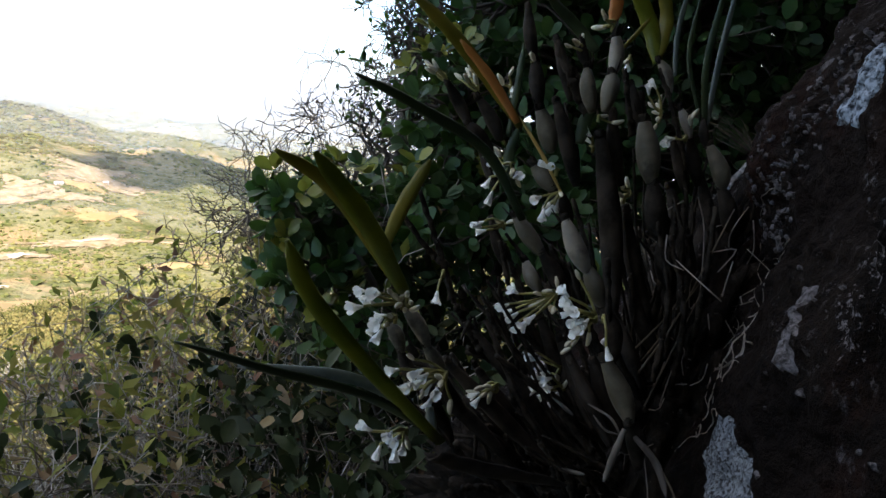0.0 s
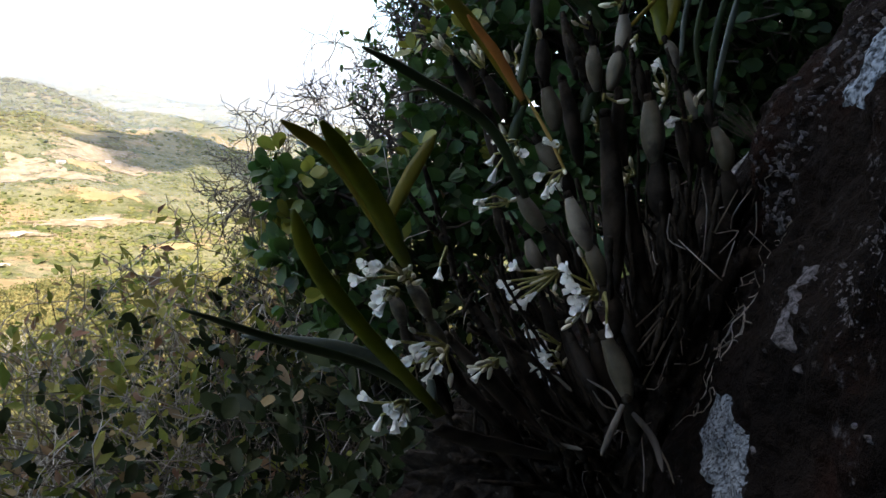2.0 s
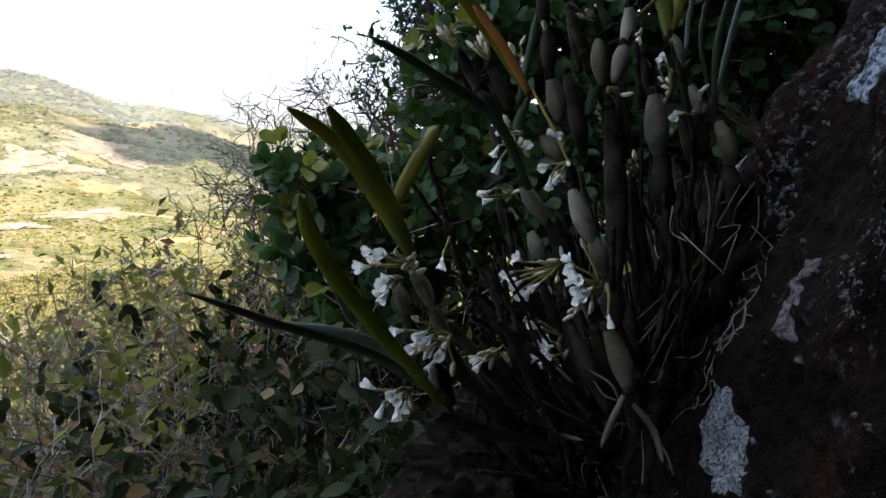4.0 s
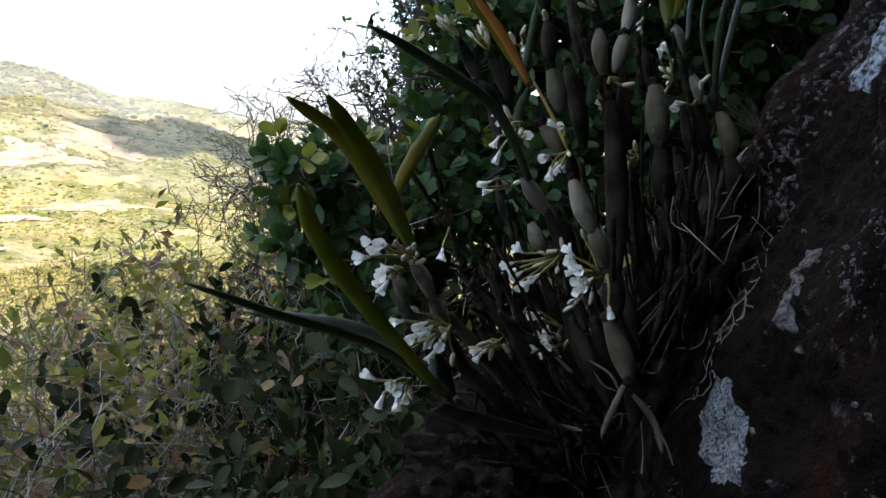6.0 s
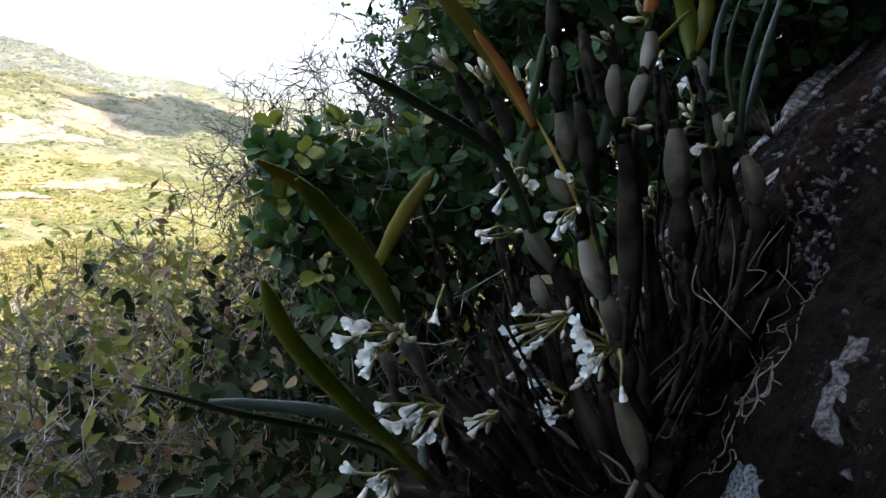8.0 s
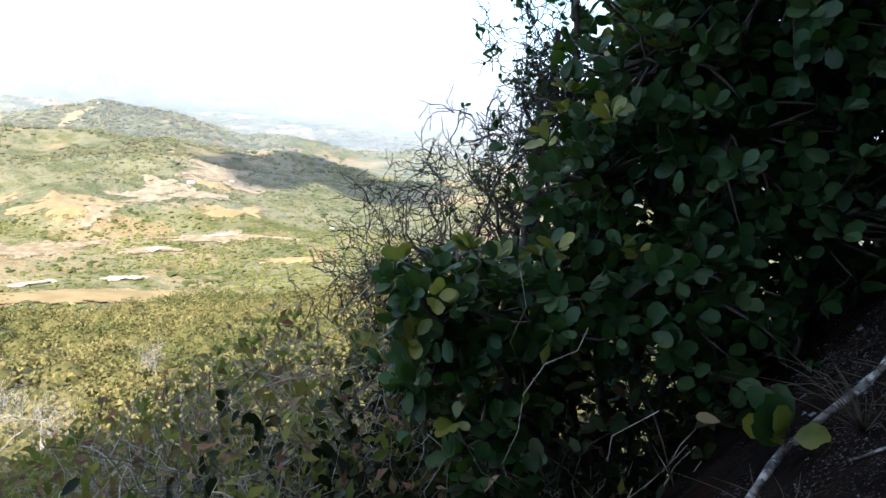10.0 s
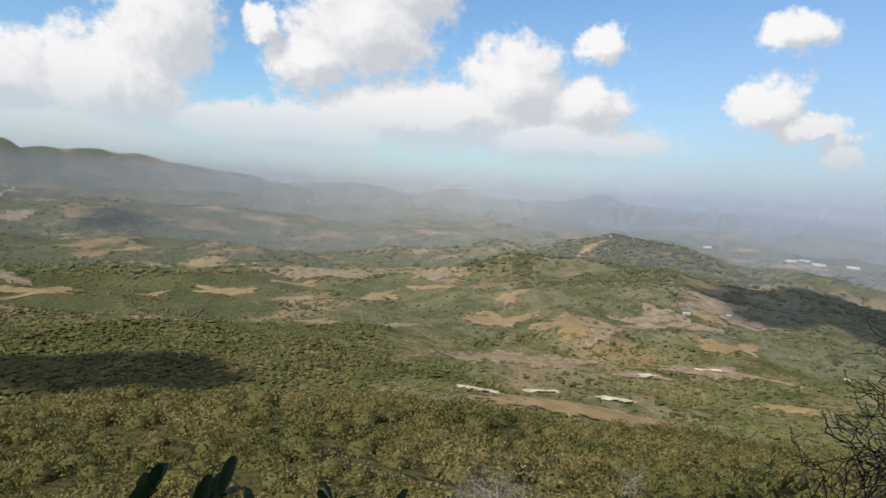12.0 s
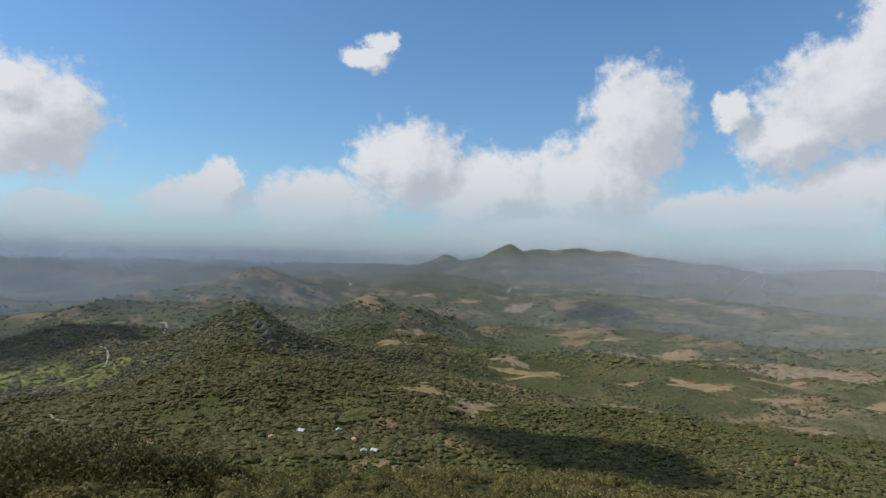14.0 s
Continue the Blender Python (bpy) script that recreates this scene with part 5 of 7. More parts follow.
M_LICHEN = surface("grey_lichen", (0.07, 0.08, 0.092), (0.2, 0.22, 0.245), 330, 0.95, 0.9, 460, c=(0.025, 0.025, 0.028), spot_scale=460, spot=(0.5, 0.58), distance=0.002, spec=0.1)
M_LICHEN_BLUE = surface("blue_grey_lichen", (0.012, 0.015, 0.019), (0.26, 0.31, 0.37), 300, 0.95, 0.9, 400, distance=0.002, spec=0.1)
M_LICHEN_DULL = surface("dull_lichen", (0.02, 0.018, 0.018), (0.12, 0.112, 0.118), 260, 0.95, 0.9, 420, distance=0.002, spec=0.08)
lichen_patch(0.318, -0.159, (-0.026, 0.015), (-0.028, -0.0145), 3, M_LICHEN, "pale grey crusty lichen", 0.28)
lichen_patch(0.305, -0.073, (-0.010, 0.0058), (-0.0225, -0.0115), 4, M_LICHEN_DULL, "dull grey crusty lichen", 0.6)
lichen_patch(0.352, 0.040, (-0.016, 0.0105), (-0.006, -0.0165), 5, M_LICHEN_BLUE, "speckled blue-grey lichen", 0.5)
# a broken pale crust along the rock's edge
crust_g = np.random.default_rng(63)
for k in range(170):
    zz = crust_g.uniform(-0.06, 0.075)
    yy = float(np.interp(zz, [-0.06, -0.03, 0.0, 0.03, 0.07], [0.43, 0.43, 0.42, 0.405, 0.415])) + crust_g.normal() * 0.018
    w, turn = crust_g.uniform(0.0008, 0.0028), crust_g.uniform(0, 3.1)
    lichen_patch(yy, zz, (w * math.cos(turn), w * math.sin(turn)), (-0.6 * w * math.sin(turn), 0.6 * w * math.cos(turn)), 90 + k, M_LICHEN_DULL,
                 "dull grey crusty lichen", 0.9, rings=3, spokes=14)
# specks on the near face and over the farther rock
for k in range(22):
    w = crust_g.uniform(0.0006, 0.0018)
    lichen_patch(crust_g.uniform(0.2, 0.34), crust_g.uniform(-0.17, 0.02), (w, 0.3 * w), (-0.2 * w, 0.8 * w), 240 + k, M_LICHEN_DULL, "dull grey crusty lichen", 0.9, rings=3, spokes=12)
for k in range(150):
    w = crust_g.uniform(0.002, 0.009)
    lichen_patch(crust_g.uniform(0.9, 2.3), crust_g.uniform(-0.55, 0.4), (w, 0.2 * w), (-0.2 * w, 0.75 * w), 20 + k, M_LICHEN, "pale grey crusty lichen", 0.9,
                 rings=3, spokes=12)


def seedling(y, z, seed, size, label):
    at, n = rock_point(y, z, 0.035)
    g = np.random.default_rng(seed)
    root = thing("seedling", label, "plant", at=at)
    for k in range(11):
        way = np.array([g.normal() * 0.8 - 0.4, g.normal() * 0.6 - 0.4, abs(g.normal()) * 0.8 + 0.2])
        way /= np.linalg.norm(way)
        start = g.normal(size=3) * 0.012 + way * 0.02
        part("stalk", tube(bend([(0, 0, 0), start * 0.6, start], 5), np.linspace(0.004, 0.002, 5), 5), M_TWIG_DARK, root)
        m = leaf_heap(OBOVATE, start[None], way[None], np.array([[g.normal() * 0.3, -0.8, 0.6]]), np.array([size * g.uniform(0.7, 1.1)]),
                      np.array([size * 0.65 * g.uniform(0.8, 1.1)])).mesh("leaf")
        part("leaf", m, M_CLUSIA_YOUNG if k % 2 else M_CLUSIA, root)
    return root


seedling(1.56, -0.40, 9, 0.09, "small broad-leaved seedling rooted on the dark rock")

# dry grass on the rock
M_STRAW = surface("straw", (0.05, 0.041, 0.03), (0.12, 0.1, 0.072), 30, 0.8, 0.2, 100, per_leaf=0.5, distance=0.001, spec=0.1)
tuft_g = np.random.default_rng(77)
for y, z, n, size in ((1.5, -0.3, 26, 0.13), (1.35, -0.2, 16, 0.10), (1.9, -0.02, 22, 0.16), (1.3, -0.42, 14, 0.08)):
    at, nn = rock_point(y, z)
    heap = Heap()
    for _ in range(n):
        way = np.array([tuft_g.normal() * 0.6 - 0.4, tuft_g.normal() * 0.6 - 0.2, 0.6 + 0.5 * tuft_g.random()]) * size
        heap.add(*tube(bend([np.zeros(3), way * 0.6 + tuft_g.normal(size=3) * 0.01, way * [1.3, 1.3, 0.8]], 6), np.linspace(0.0012, 0.0004, 6), 4))
    tuft = part("grass_tuft", heap.mesh("grass_tuft"), M_STRAW)
    tuft.location = at
    tagged(tuft, "dry straw-coloured grass tuft on the rock", "grass", "grass on the rock", "stuff")

# ---------------------------------------------------------------- the orchid
BASE = Vector((0.115, 0.43, -0.19))
orchid = thing("orchid", "clump-forming orchid with grey-green pseudobulbs and small white flowers", "orchid", at=BASE)
M_BULB = surface("pseudobulb_skin", (0.055, 0.049, 0.033), (0.105, 0.094, 0.07), 45, 0.6, 0.6, 260, c=(0.03, 0.027, 0.02), spot_scale=38, distance=0.0008, spec=0.2)
M_BULB_PALE = surface("pseudobulb_pale", (0.12, 0.107, 0.082), (0.19, 0.172, 0.138), 45, 0.6, 0.6, 260, c=(0.055, 0.05, 0.04), spot_scale=38, distance=0.0008)
# old joints and dry sheaths; the clump's deep shade is put into their tones
M_BULB_DARK = surface("pseudobulb_shade_dark", (0.009, 0.008, 0.0065), (0.036, 0.03, 0.025), 50, 0.8, 0.6, 260, distance=0.001, spec=0.03)
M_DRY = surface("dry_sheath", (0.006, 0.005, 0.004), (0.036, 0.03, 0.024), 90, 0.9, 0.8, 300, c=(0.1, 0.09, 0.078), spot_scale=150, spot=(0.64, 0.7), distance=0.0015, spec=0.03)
LEAF_MATS = {
    "leaf": surface("orchid_leaf", (0.1, 0.125, 0.012), (0.16, 0.175, 0.02), 30, 0.4, 0.2, 200, through_light=0.45, distance=0.0006),
    "leaf_dull": surface("orchid_leaf_dull", (0.12, 0.115, 0.012), (0.19, 0.16, 0.02), 30, 0.45, 0.2, 200, through_light=0.45, distance=0.0006),
    "leaf_dark": surface("orchid_leaf_dark", (0.02, 0.034, 0.016), (0.036, 0.054, 0.022), 30, 0.4, 0.2, 200, through_light=0.2, distance=0.0006, spec=0.2),
    "leaf_grey": surface("orchid_leaf_grey", (0.05, 0.065, 0.05), (0.11, 0.135, 0.12), 30, 0.4, 0.2, 200, through_light=0.2, distance=0.0006),
    "leaf_orange": surface("withering_leaf", (0.42, 0.16, 0.035), (0.5, 0.22, 0.06), 40, 0.55, 0.2, 200, through_light=0.3, distance=0.0006),
    "leaf_ochre": surface("ochre_leaf", (0.3, 0.2, 0.05), (0.4, 0.27, 0.08), 40, 0.55, 0.2, 200, through_light=0.2, distance=0.0006),
    "bract": surface("papery_bract", (0.06, 0.053, 0.043), (0.14, 0.124, 0.104), 60, 0.8, 0.4, 240, through_light=0.2, distance=0.001),
    "bract_dark": surface("old_bract", (0.022, 0.019, 0.017), (0.055, 0.049, 0.045), 60, 0.8, 0.4, 240, distance=0.001, spec=0.08),
}
BLADE_LABELS = {"leaf_orange": "withered orange leaf", "leaf_ochre": "thin ochre dry leaf", "bract": "papery pale dry bract", "bract_dark": "grey dry sheath",
                "leaf_grey": "blue-grey leaf with a bright midrib"}
M_PETAL = surface("white_petal", (0.8, 0.81, 0.78), (0.86, 0.87, 0.85), 200, 0.5, 0.1, 500, through_light=0.3, distance=0.0003)
M_BUD = surface("cream_bud", (0.5, 0.47, 0.33), (0.64, 0.62, 0.5), 150, 0.5, 0.1, 400, through_light=0.2, distance=0.0003, per_object=0.4)
M_STALK = surface("flower_stalk", (0.2, 0.19, 0.06), (0.3, 0.28, 0.1), 120, 0.55, 0.1, 400, through_light=0.2, distance=0.0003)


def orchid_part(name, data, material, label=""):
    ob = part(name, data, material, orchid, label)
    ob.matrix_parent_inverse = Matrix.Translation(-BASE)
    return ob


M_MIDRIB = surface("midrib", (0.3, 0.29, 0.07), (0.38, 0.36, 0.1), 60, 0.5, 0.1, 300, through_light=0.3, distance=0.0004)
og = np.random.default_rng(5)


def blade(points, width, kind):
    """A strap leaf folded along its midrib, with thickness."""
    n = 18
    line = bend(points, n)
    tan = np.gradient(line, axis=0)
    tan /= np.linalg.norm(tan, axis=1, keepdims=True)
    verts, faces = [], []
    fold = 0.24 + 0.1 * og.random()
    side = np.cross(tan, [0.15, 1.0, 0.1])
    side /= np.linalg.norm(side, axis=1, keepdims=True)
    roll = og.normal() * 0.25
    for k in range(n):
        s = k / (n - 1)
        w = 0.5 * width * (0.55 + 0.45 * math.sin(math.pi * min(s * 0.95 + 0.05, 1))) * min(1.0, max(1.02 - s, 0.02) ** 0.5 * 2.6)
        nrm = np.cross(side[k], tan[k])
        a = roll * (0.4 + s)
        sd = math.cos(a) * side[k] + math.sin(a) * nrm
        nm = np.cross(sd, tan[k])
        wav = 1 + 0.05 * math.sin(s * 23 + roll * 20)
        for u, lift in ((-1, fold), (-0.5, fold * 0.42), (0, 0), (0.5, fold * 0.42), (1, fold)):
            verts.append(line[k] + sd * u * w * wav + nm * lift * w)
        for u, lift in ((1, fold), (0.5, fold * 0.42), (0, 0), (-0.5, fold * 0.42), (-1, fold)):
            verts.append(line[k] + sd * u * w * wav * 0.98 + nm * (lift * w - 0.0007))
    for k in range(n - 1):
        for j in range(10):
            a, b = k * 10 + j, k * 10 + (j + 1) % 10
            faces.append((a, b, b + 10, a + 10))
    faces += [tuple(range(10))[::-1], tuple(range((n - 1) * 10, n * 10))]
    ob = orchid_part("leaf" if kind.startswith("leaf") else "bract", (verts, faces), LEAF_MATS[kind], BLADE_LABELS.get(kind, ""))
    if kind in ("leaf", "leaf_dull", "leaf_grey"):
        ridge = np.array([verts[k * 10 + 2] for k in range(n - 1)])
        part("midrib", tube(ridge, np.linspace(0.00055, 0.0002, n - 1), 5), M_MIDRIB, ob, "paler midrib")


def bulb(low, high, radius, kind):
    """A spindle-shaped, faintly ribbed joint with a ring at its upper node."""
    low, high = np.array(low), np.array(high)
    n, sides = 15, 14
    bow = og.normal(size=3) * radius * 0.25
    s = np.linspace(0, 1, n)
    line = low + (high - low) * s[:, None] + bow * np.sin(math.pi * s)[:, None]
    rad = 0.84 * radius * (0.36 + 0.64 * np.sin(math.pi * np.clip(s**0.9 * 0.93 + 0.02, 0, 1)) ** 1.1)
    verts, faces = tube(line, rad, sides)
    verts = verts.reshape(n, sides, 3)
    ribs = 1 + 0.025 * np.cos(np.arange(sides) * math.pi) + 0.02 * og.normal(size=sides)
    verts = (line[:, None] + (verts - line[:, None]) * ribs[None, :, None]).reshape(-1, 3)
    ob = orchid_part("pseudobulb", (verts, faces), {"b": M_BULB, "p": M_BULB_PALE, "d": M_BULB_DARK}[kind])
    # the dark scarred neck, with scraps of its old sheath
    way = (high - low) / np.linalg.norm(high - low)
    q = np.array([-0.0022, -0.0012, -0.0008, 0.0004, 0.0008, 0.0018, 0.0022, 0.0034])
    neck = tube(high + way * q[:, None], rad[-1] * np.array([1.0, 1.3, 1.08, 1.34, 1.06, 1.25, 1.0, 0.9]) * (1 + 0.05 * og.normal(size=8)), 12)
    part("node_ring", neck, M_DRY, ob, "dark ringed node")
    if kind != "d":
        for _ in range(2):
            a = og.uniform(0, 6.28)
            side = np.cross(way, [math.cos(a), math.sin(a), 0.3])
            side /= np.linalg.norm(side)
            p0 = high + side * rad[-1] * 1.1
            scrap = tube(bend([p0 - way * 0.001, p0 + way * 0.004 + side * 0.0012, p0 + way * og.uniform(0.006, 0.011) + side * 0.002], 6), [0.0007, 0.0008, 0.0007, 0.0005, 0.0004, 0.0002], 5)
            part("sheath_scrap", scrap, M_DRY, ob)


def dry_stem(points, radius):
    """An old cane in shrivelled sheaths."""
    n = 30
    line = bend(points, n)
    step = (np.arange(n) % 5 == 0)
    rad = radius * (1 + 0.28 * step + 0.12 * og.normal(size=n)) * np.linspace(1.1, 0.75, n)
    line = line + og.normal(size=(n, 3)) * radius * 0.12
    orchid_part("dry_cane", tube(line, np.maximum(rad, 0.0004), 7), M_DRY, "dry shrivelled dark cane")


def straw(points, radius):
    tagged(part("straw", tube(bend(points, 16), np.linspace(radius, radius * 0.5, 16), 6), M_STRAW), "dry straw lying against the rock", "straw", "straws at the orchid")


def petal(heap, turn, tilt, length, wide, start):
    """One rounded, hollowed petal, standing out from the tube."""
    rows_ = []
    for s, w, out in ((0, 0.5, 0.0), (0.35, 0.9, 0.10), (0.7, 1.1, 0.3), (0.92, 0.95, 0.48), (1.0, 0.55, 0.54)):
        r = start + out * tilt
        y = 0.42 + s * length
        rows_.append([(u * wide * w, y, r - 0.25 * wide * abs(u) * w) for u in (-1, -0.4, 0.4, 1)])
    v = np.array(rows_).reshape(-1, 3)
    c, s = math.cos(turn), math.sin(turn)
    v = np.stack([v[:, 0] * c + v[:, 2] * s, v[:, 1], -v[:, 0] * s + v[:, 2] * c], -1)
    heap.add(v, [(r * 4 + k, r * 4 + k + 1, r * 4 + k + 5, r * 4 + k + 4) for r in range(4) for k in range(3)])


def flower_mesh(seed, openness):
    g2 = np.random.default_rng(seed)
    heap = Heap()
    heap.add(*tube([(0, 0, 0), (0, 0.15, 0), (0, 0.32, 0.0), (0, 0.48, 0)], [0.05, 0.085, 0.12, 0.15], 9))
    for k in range(5):
        petal(heap, k * 2 * math.pi / 5 + g2.normal() * 0.15, openness * g2.uniform(0.75, 1.2), g2.uniform(0.38, 0.55), g2.uniform(0.15, 0.2), 0.12)
    petal(heap, 0.4, 0.2, 0.35, 0.1, 0.04)
    me = heap.mesh("flower")
    me.materials.append(M_PETAL)
    return me


def bud_mesh(seed):
    g2 = np.random.default_rng(seed)
    n = 8
    s = np.linspace(0, 1, n)
    me = mesh_of("bud", *tube(np.stack([0.06 * np.sin(s * 3), s, 0 * s], -1), np.maximum(0.2 * np.sin(math.pi * (s * 0.8 + 0.14)) ** 0.6, 0.04), 9))
    me.materials.append(M_BUD)
    return me


FLOWERS = [flower_mesh(k, o) for k, o in enumerate((0.38, 0.52, 0.28, 0.16))]
BUDS = [bud_mesh(k) for k in range(2)]


def laid(at, way, size):
    """A matrix whose y looks along way."""
    q = Vector(way).to_track_quat("Y", "Z")
    return Matrix.LocRotScale(Vector(at), q @ Euler((0, og.uniform(0, 6.28), 0)).to_quaternion(), Vector((size, size, size)))


def inflorescence(root, flowers, buds):
    """A short spray: fine stalks from one node, each with a flower or a bud."""
    root = np.array(root)
    stalks, put = [], []
    ends = [(np.array(p), True) for p in flowers] + [(np.array(p), False) for p in buds]
    for p, is_flower in ends:
        way = p - root
        far = np.linalg.norm(way) + 1e-6
        way = way / far
        way = way + og.normal(size=3) * 0.22 + np.array([0, -0.15, -0.12 if is_flower else 0.12])
        way /= np.linalg.norm(way)
        size = og.uniform(0.0086, 0.0108) if is_flower else og.uniform(0.006, 0.0082)
        start = p - way * size * 0.55
        stalks.append(tube(bend([root, root * 0.5 + start * 0.5 + og.normal(size=3) * 0.0012, start, start + way * size * 0.12], 9), np.linspace(0.0008, 0.0007, 9), 6))
        put.append((start, way, size, is_flower))
    spray = orchid_part("inflorescence", tube([root - [0, 0, 0.004], root - [0, 0, 0.001], root + [0, 0, 0.001]], [0.0011, 0.0012, 0.0008], 7), M_STALK)
    for tube_data in stalks:
        part("flower_stalk", tube_data, M_STALK, spray)
    for at, way, size, is_flower in put:
        ob = new("flower" if is_flower else "bud", FLOWERS[og.integers(0, 4)] if is_flower else BUDS[og.integers(0, 2)])
        ob.parent = spray
        ob.matrix_basis = laid(at, way, size)


blade([(-0.0393, 0.3163, -0.0906), (-0.0548, 0.2821, -0.0523), (-0.0711, 0.2467, -0.0197)], 0.0098, "leaf")
blade([(-0.0463, 0.3314, -0.0895), (-0.0792, 0.3129, -0.0436), (-0.1034, 0.2946, -0.0249)], 0.0084, "leaf_dull")
blade([(-0.0593, 0.3584, -0.0781), (-0.0497, 0.3545, -0.0504), (-0.0374, 0.3505, -0.0245)], 0.0084, "leaf_dull")
blade([(-0.0107, 0.3082, -0.1645), (-0.0507, 0.2797, -0.1151), (-0.0714, 0.2550, -0.0790), (-0.0784, 0.2441, -0.0552)], 0.0090, "leaf")
blade([(-0.0158, 0.3089, -0.1594), (-0.0502, 0.2860, -0.1346), (-0.0891, 0.2611, -0.1180), (-0.1235, 0.2460, -0.1048)], 0.0078, "leaf_dark")
blade([(-0.0274, 0.3102, -0.1493), (-0.0593, 0.3009, -0.1336), (-0.1105, 0.2830, -0.1281)], 0.0062, "leaf_grey")
blade([(0.0181, 0.3989, -0.0573), (-0.0093, 0.3844, -0.0186), (-0.0486, 0.3603, 0.0021), (-0.0810, 0.3453, 0.0153)], 0.0073, "leaf_dark")
blade([(0.0089, 0.3943, -0.0017), (-0.0191, 0.3883, 0.0286), (-0.0424, 0.3808, 0.0500), (-0.0617, 0.3772, 0.0638)], 0.0084, "leaf_dull")
blade([(0.0066, 0.3925, 0.0003), (-0.0118, 0.3867, 0.0231), (-0.0318, 0.3809, 0.0420)], 0.0055, "leaf_orange")
blade([(0.0385, 0.3890, -0.0377), (0.0237, 0.3913, -0.0164), (0.0067, 0.3944, 0.0046)], 0.0023, "leaf_ochre")
blade([(0.0024, 0.4079, -0.0078), (0.0038, 0.4137, 0.0198), (0.0043, 0.4195, 0.0480)], 0.0049, "leaf_dark")
blade([(0.0937, 0.4570, 0.0499), (0.0845, 0.4615, 0.0753), (0.0670, 0.4552, 0.1005)], 0.0111, "leaf")
blade([(0.0933, 0.4575, 0.0525), (0.0950, 0.4633, 0.0803), (0.0834, 0.4576, 0.1061)], 0.0089, "leaf_dull")
blade([(0.1031, 0.4458, 0.0419), (0.1015, 0.4512, 0.0687), (0.1030, 0.4480, 0.1027)], 0.0036, "leaf_grey")
blade([(0.1294, 0.4522, 0.0145), (0.1227, 0.4495, 0.0533), (0.1258, 0.4502, 0.1055)], 0.0047, "leaf_dark")
blade([(0.1307, 0.4520, 0.0128), (0.1335, 0.4617, 0.0592), (0.1360, 0.4619, 0.1089)], 0.0041, "leaf_grey")
blade([(0.1295, 0.4629, 0.0164), (0.1159, 0.4705, 0.0581), (0.1191, 0.4801, 0.1037)], 0.0031, "leaf_dark")
blade([(0.0637, 0.4245, 0.0518), (0.0710, 0.4271, 0.0616), (0.0789, 0.4299, 0.0729)], 0.0028, "leaf_dull")
blade([(0.0508, 0.4335, 0.0499), (0.0351, 0.4354, 0.0645), (0.0139, 0.4266, 0.0793)], 0.0078, "leaf_dark")
blade([(0.0542, 0.4112, 0.0648), (0.0548, 0.4112, 0.0744), (0.0546, 0.4106, 0.0869)], 0.0080, "leaf_orange")
blade([(0.0471, 0.4213, -0.0078), (0.0487, 0.4244, 0.0064), (0.0534, 0.4185, 0.0259)], 0.0085, "leaf_dark")
blade([(0.0084, 0.4022, -0.0379), (0.0043, 0.4053, -0.0213), (0.0079, 0.4095, -0.0020)], 0.0069, "leaf_dark")
blade([(0.0803, 0.3138, -0.1439), (0.0755, 0.3059, -0.1561), (0.0715, 0.2995, -0.1665)], 0.0036, "bract")
blade([(0.0795, 0.3129, -0.1482), (0.0725, 0.3142, -0.1392), (0.0611, 0.3193, -0.1357)], 0.0014, "bract")
blade([(0.0791, 0.3178, -0.1492), (0.0715, 0.3176, -0.1473), (0.0648, 0.3184, -0.1409)], 0.0010, "bract")
blade([(-0.0124, 0.3020, -0.1694), (0.0119, 0.3212, -0.1841), (0.0628, 0.3518, -0.2019)], 0.0159, "bract_dark")
blade([(-0.0190, 0.3113, -0.1469), (-0.0172, 0.3097, -0.1553), (-0.0141, 0.3079, -0.1649)], 0.0058, "leaf_grey")
blade([(0.0901, 0.3327, -0.1550), (0.1012, 0.3215, -0.1635), (0.1062, 0.3093, -0.1747)], 0.0041, "bract_dark")
blade([(0.0431, 0.3794, -0.1605), (0.0526, 0.3701, -0.1592), (0.0629, 0.3649, -0.1634)], 0.0031, "bract")
blade([(0.0567, 0.3441, -0.1876), (0.0633, 0.3444, -0.1884), (0.0704, 0.3402, -0.1864)], 0.0026, "bract")
bulb((0.0284, 0.3931, -0.0142), (0.0182, 0.3975, 0.0109), 0.0070, "b")
bulb((0.0182, 0.3975, 0.0109), (0.0121, 0.4025, 0.0373), 0.0057, "d")
bulb((0.0115, 0.4025, 0.0372), (0.0036, 0.4080, 0.0669), 0.0047, "d")
bulb((0.0512, 0.4154, 0.0119), (0.0447, 0.4205, 0.0385), 0.0059, "b")
bulb((0.0454, 0.4205, 0.0386), (0.0390, 0.4233, 0.0543), 0.0042, "d")
bulb((0.0565, 0.4007, 0.0130), (0.0576, 0.4054, 0.0356), 0.0062, "b")
bulb((0.0581, 0.4053, 0.0349), (0.0568, 0.4101, 0.0585), 0.0055, "p")
bulb((0.0928, 0.4106, -0.0259), (0.0833, 0.4177, 0.0117), 0.0087, "b")
bulb((0.1070, 0.4148, -0.0602), (0.0937, 0.4109, -0.0247), 0.0084, "d")
bulb((0.1208, 0.4190, -0.0945), (0.1068, 0.4151, -0.0585), 0.0079, "d")
bulb((0.0565, 0.3619, -0.0762), (0.0399, 0.3663, -0.0488), 0.0066, "p")
bulb((0.0689, 0.3639, -0.0958), (0.0555, 0.3635, -0.0727), 0.0064, "b")
bulb((0.0785, 0.3586, -0.1247), (0.0680, 0.3641, -0.0943), 0.0064, "d")
bulb((0.0878, 0.3337, -0.1493), (0.0705, 0.3439, -0.1187), 0.0073, "b")
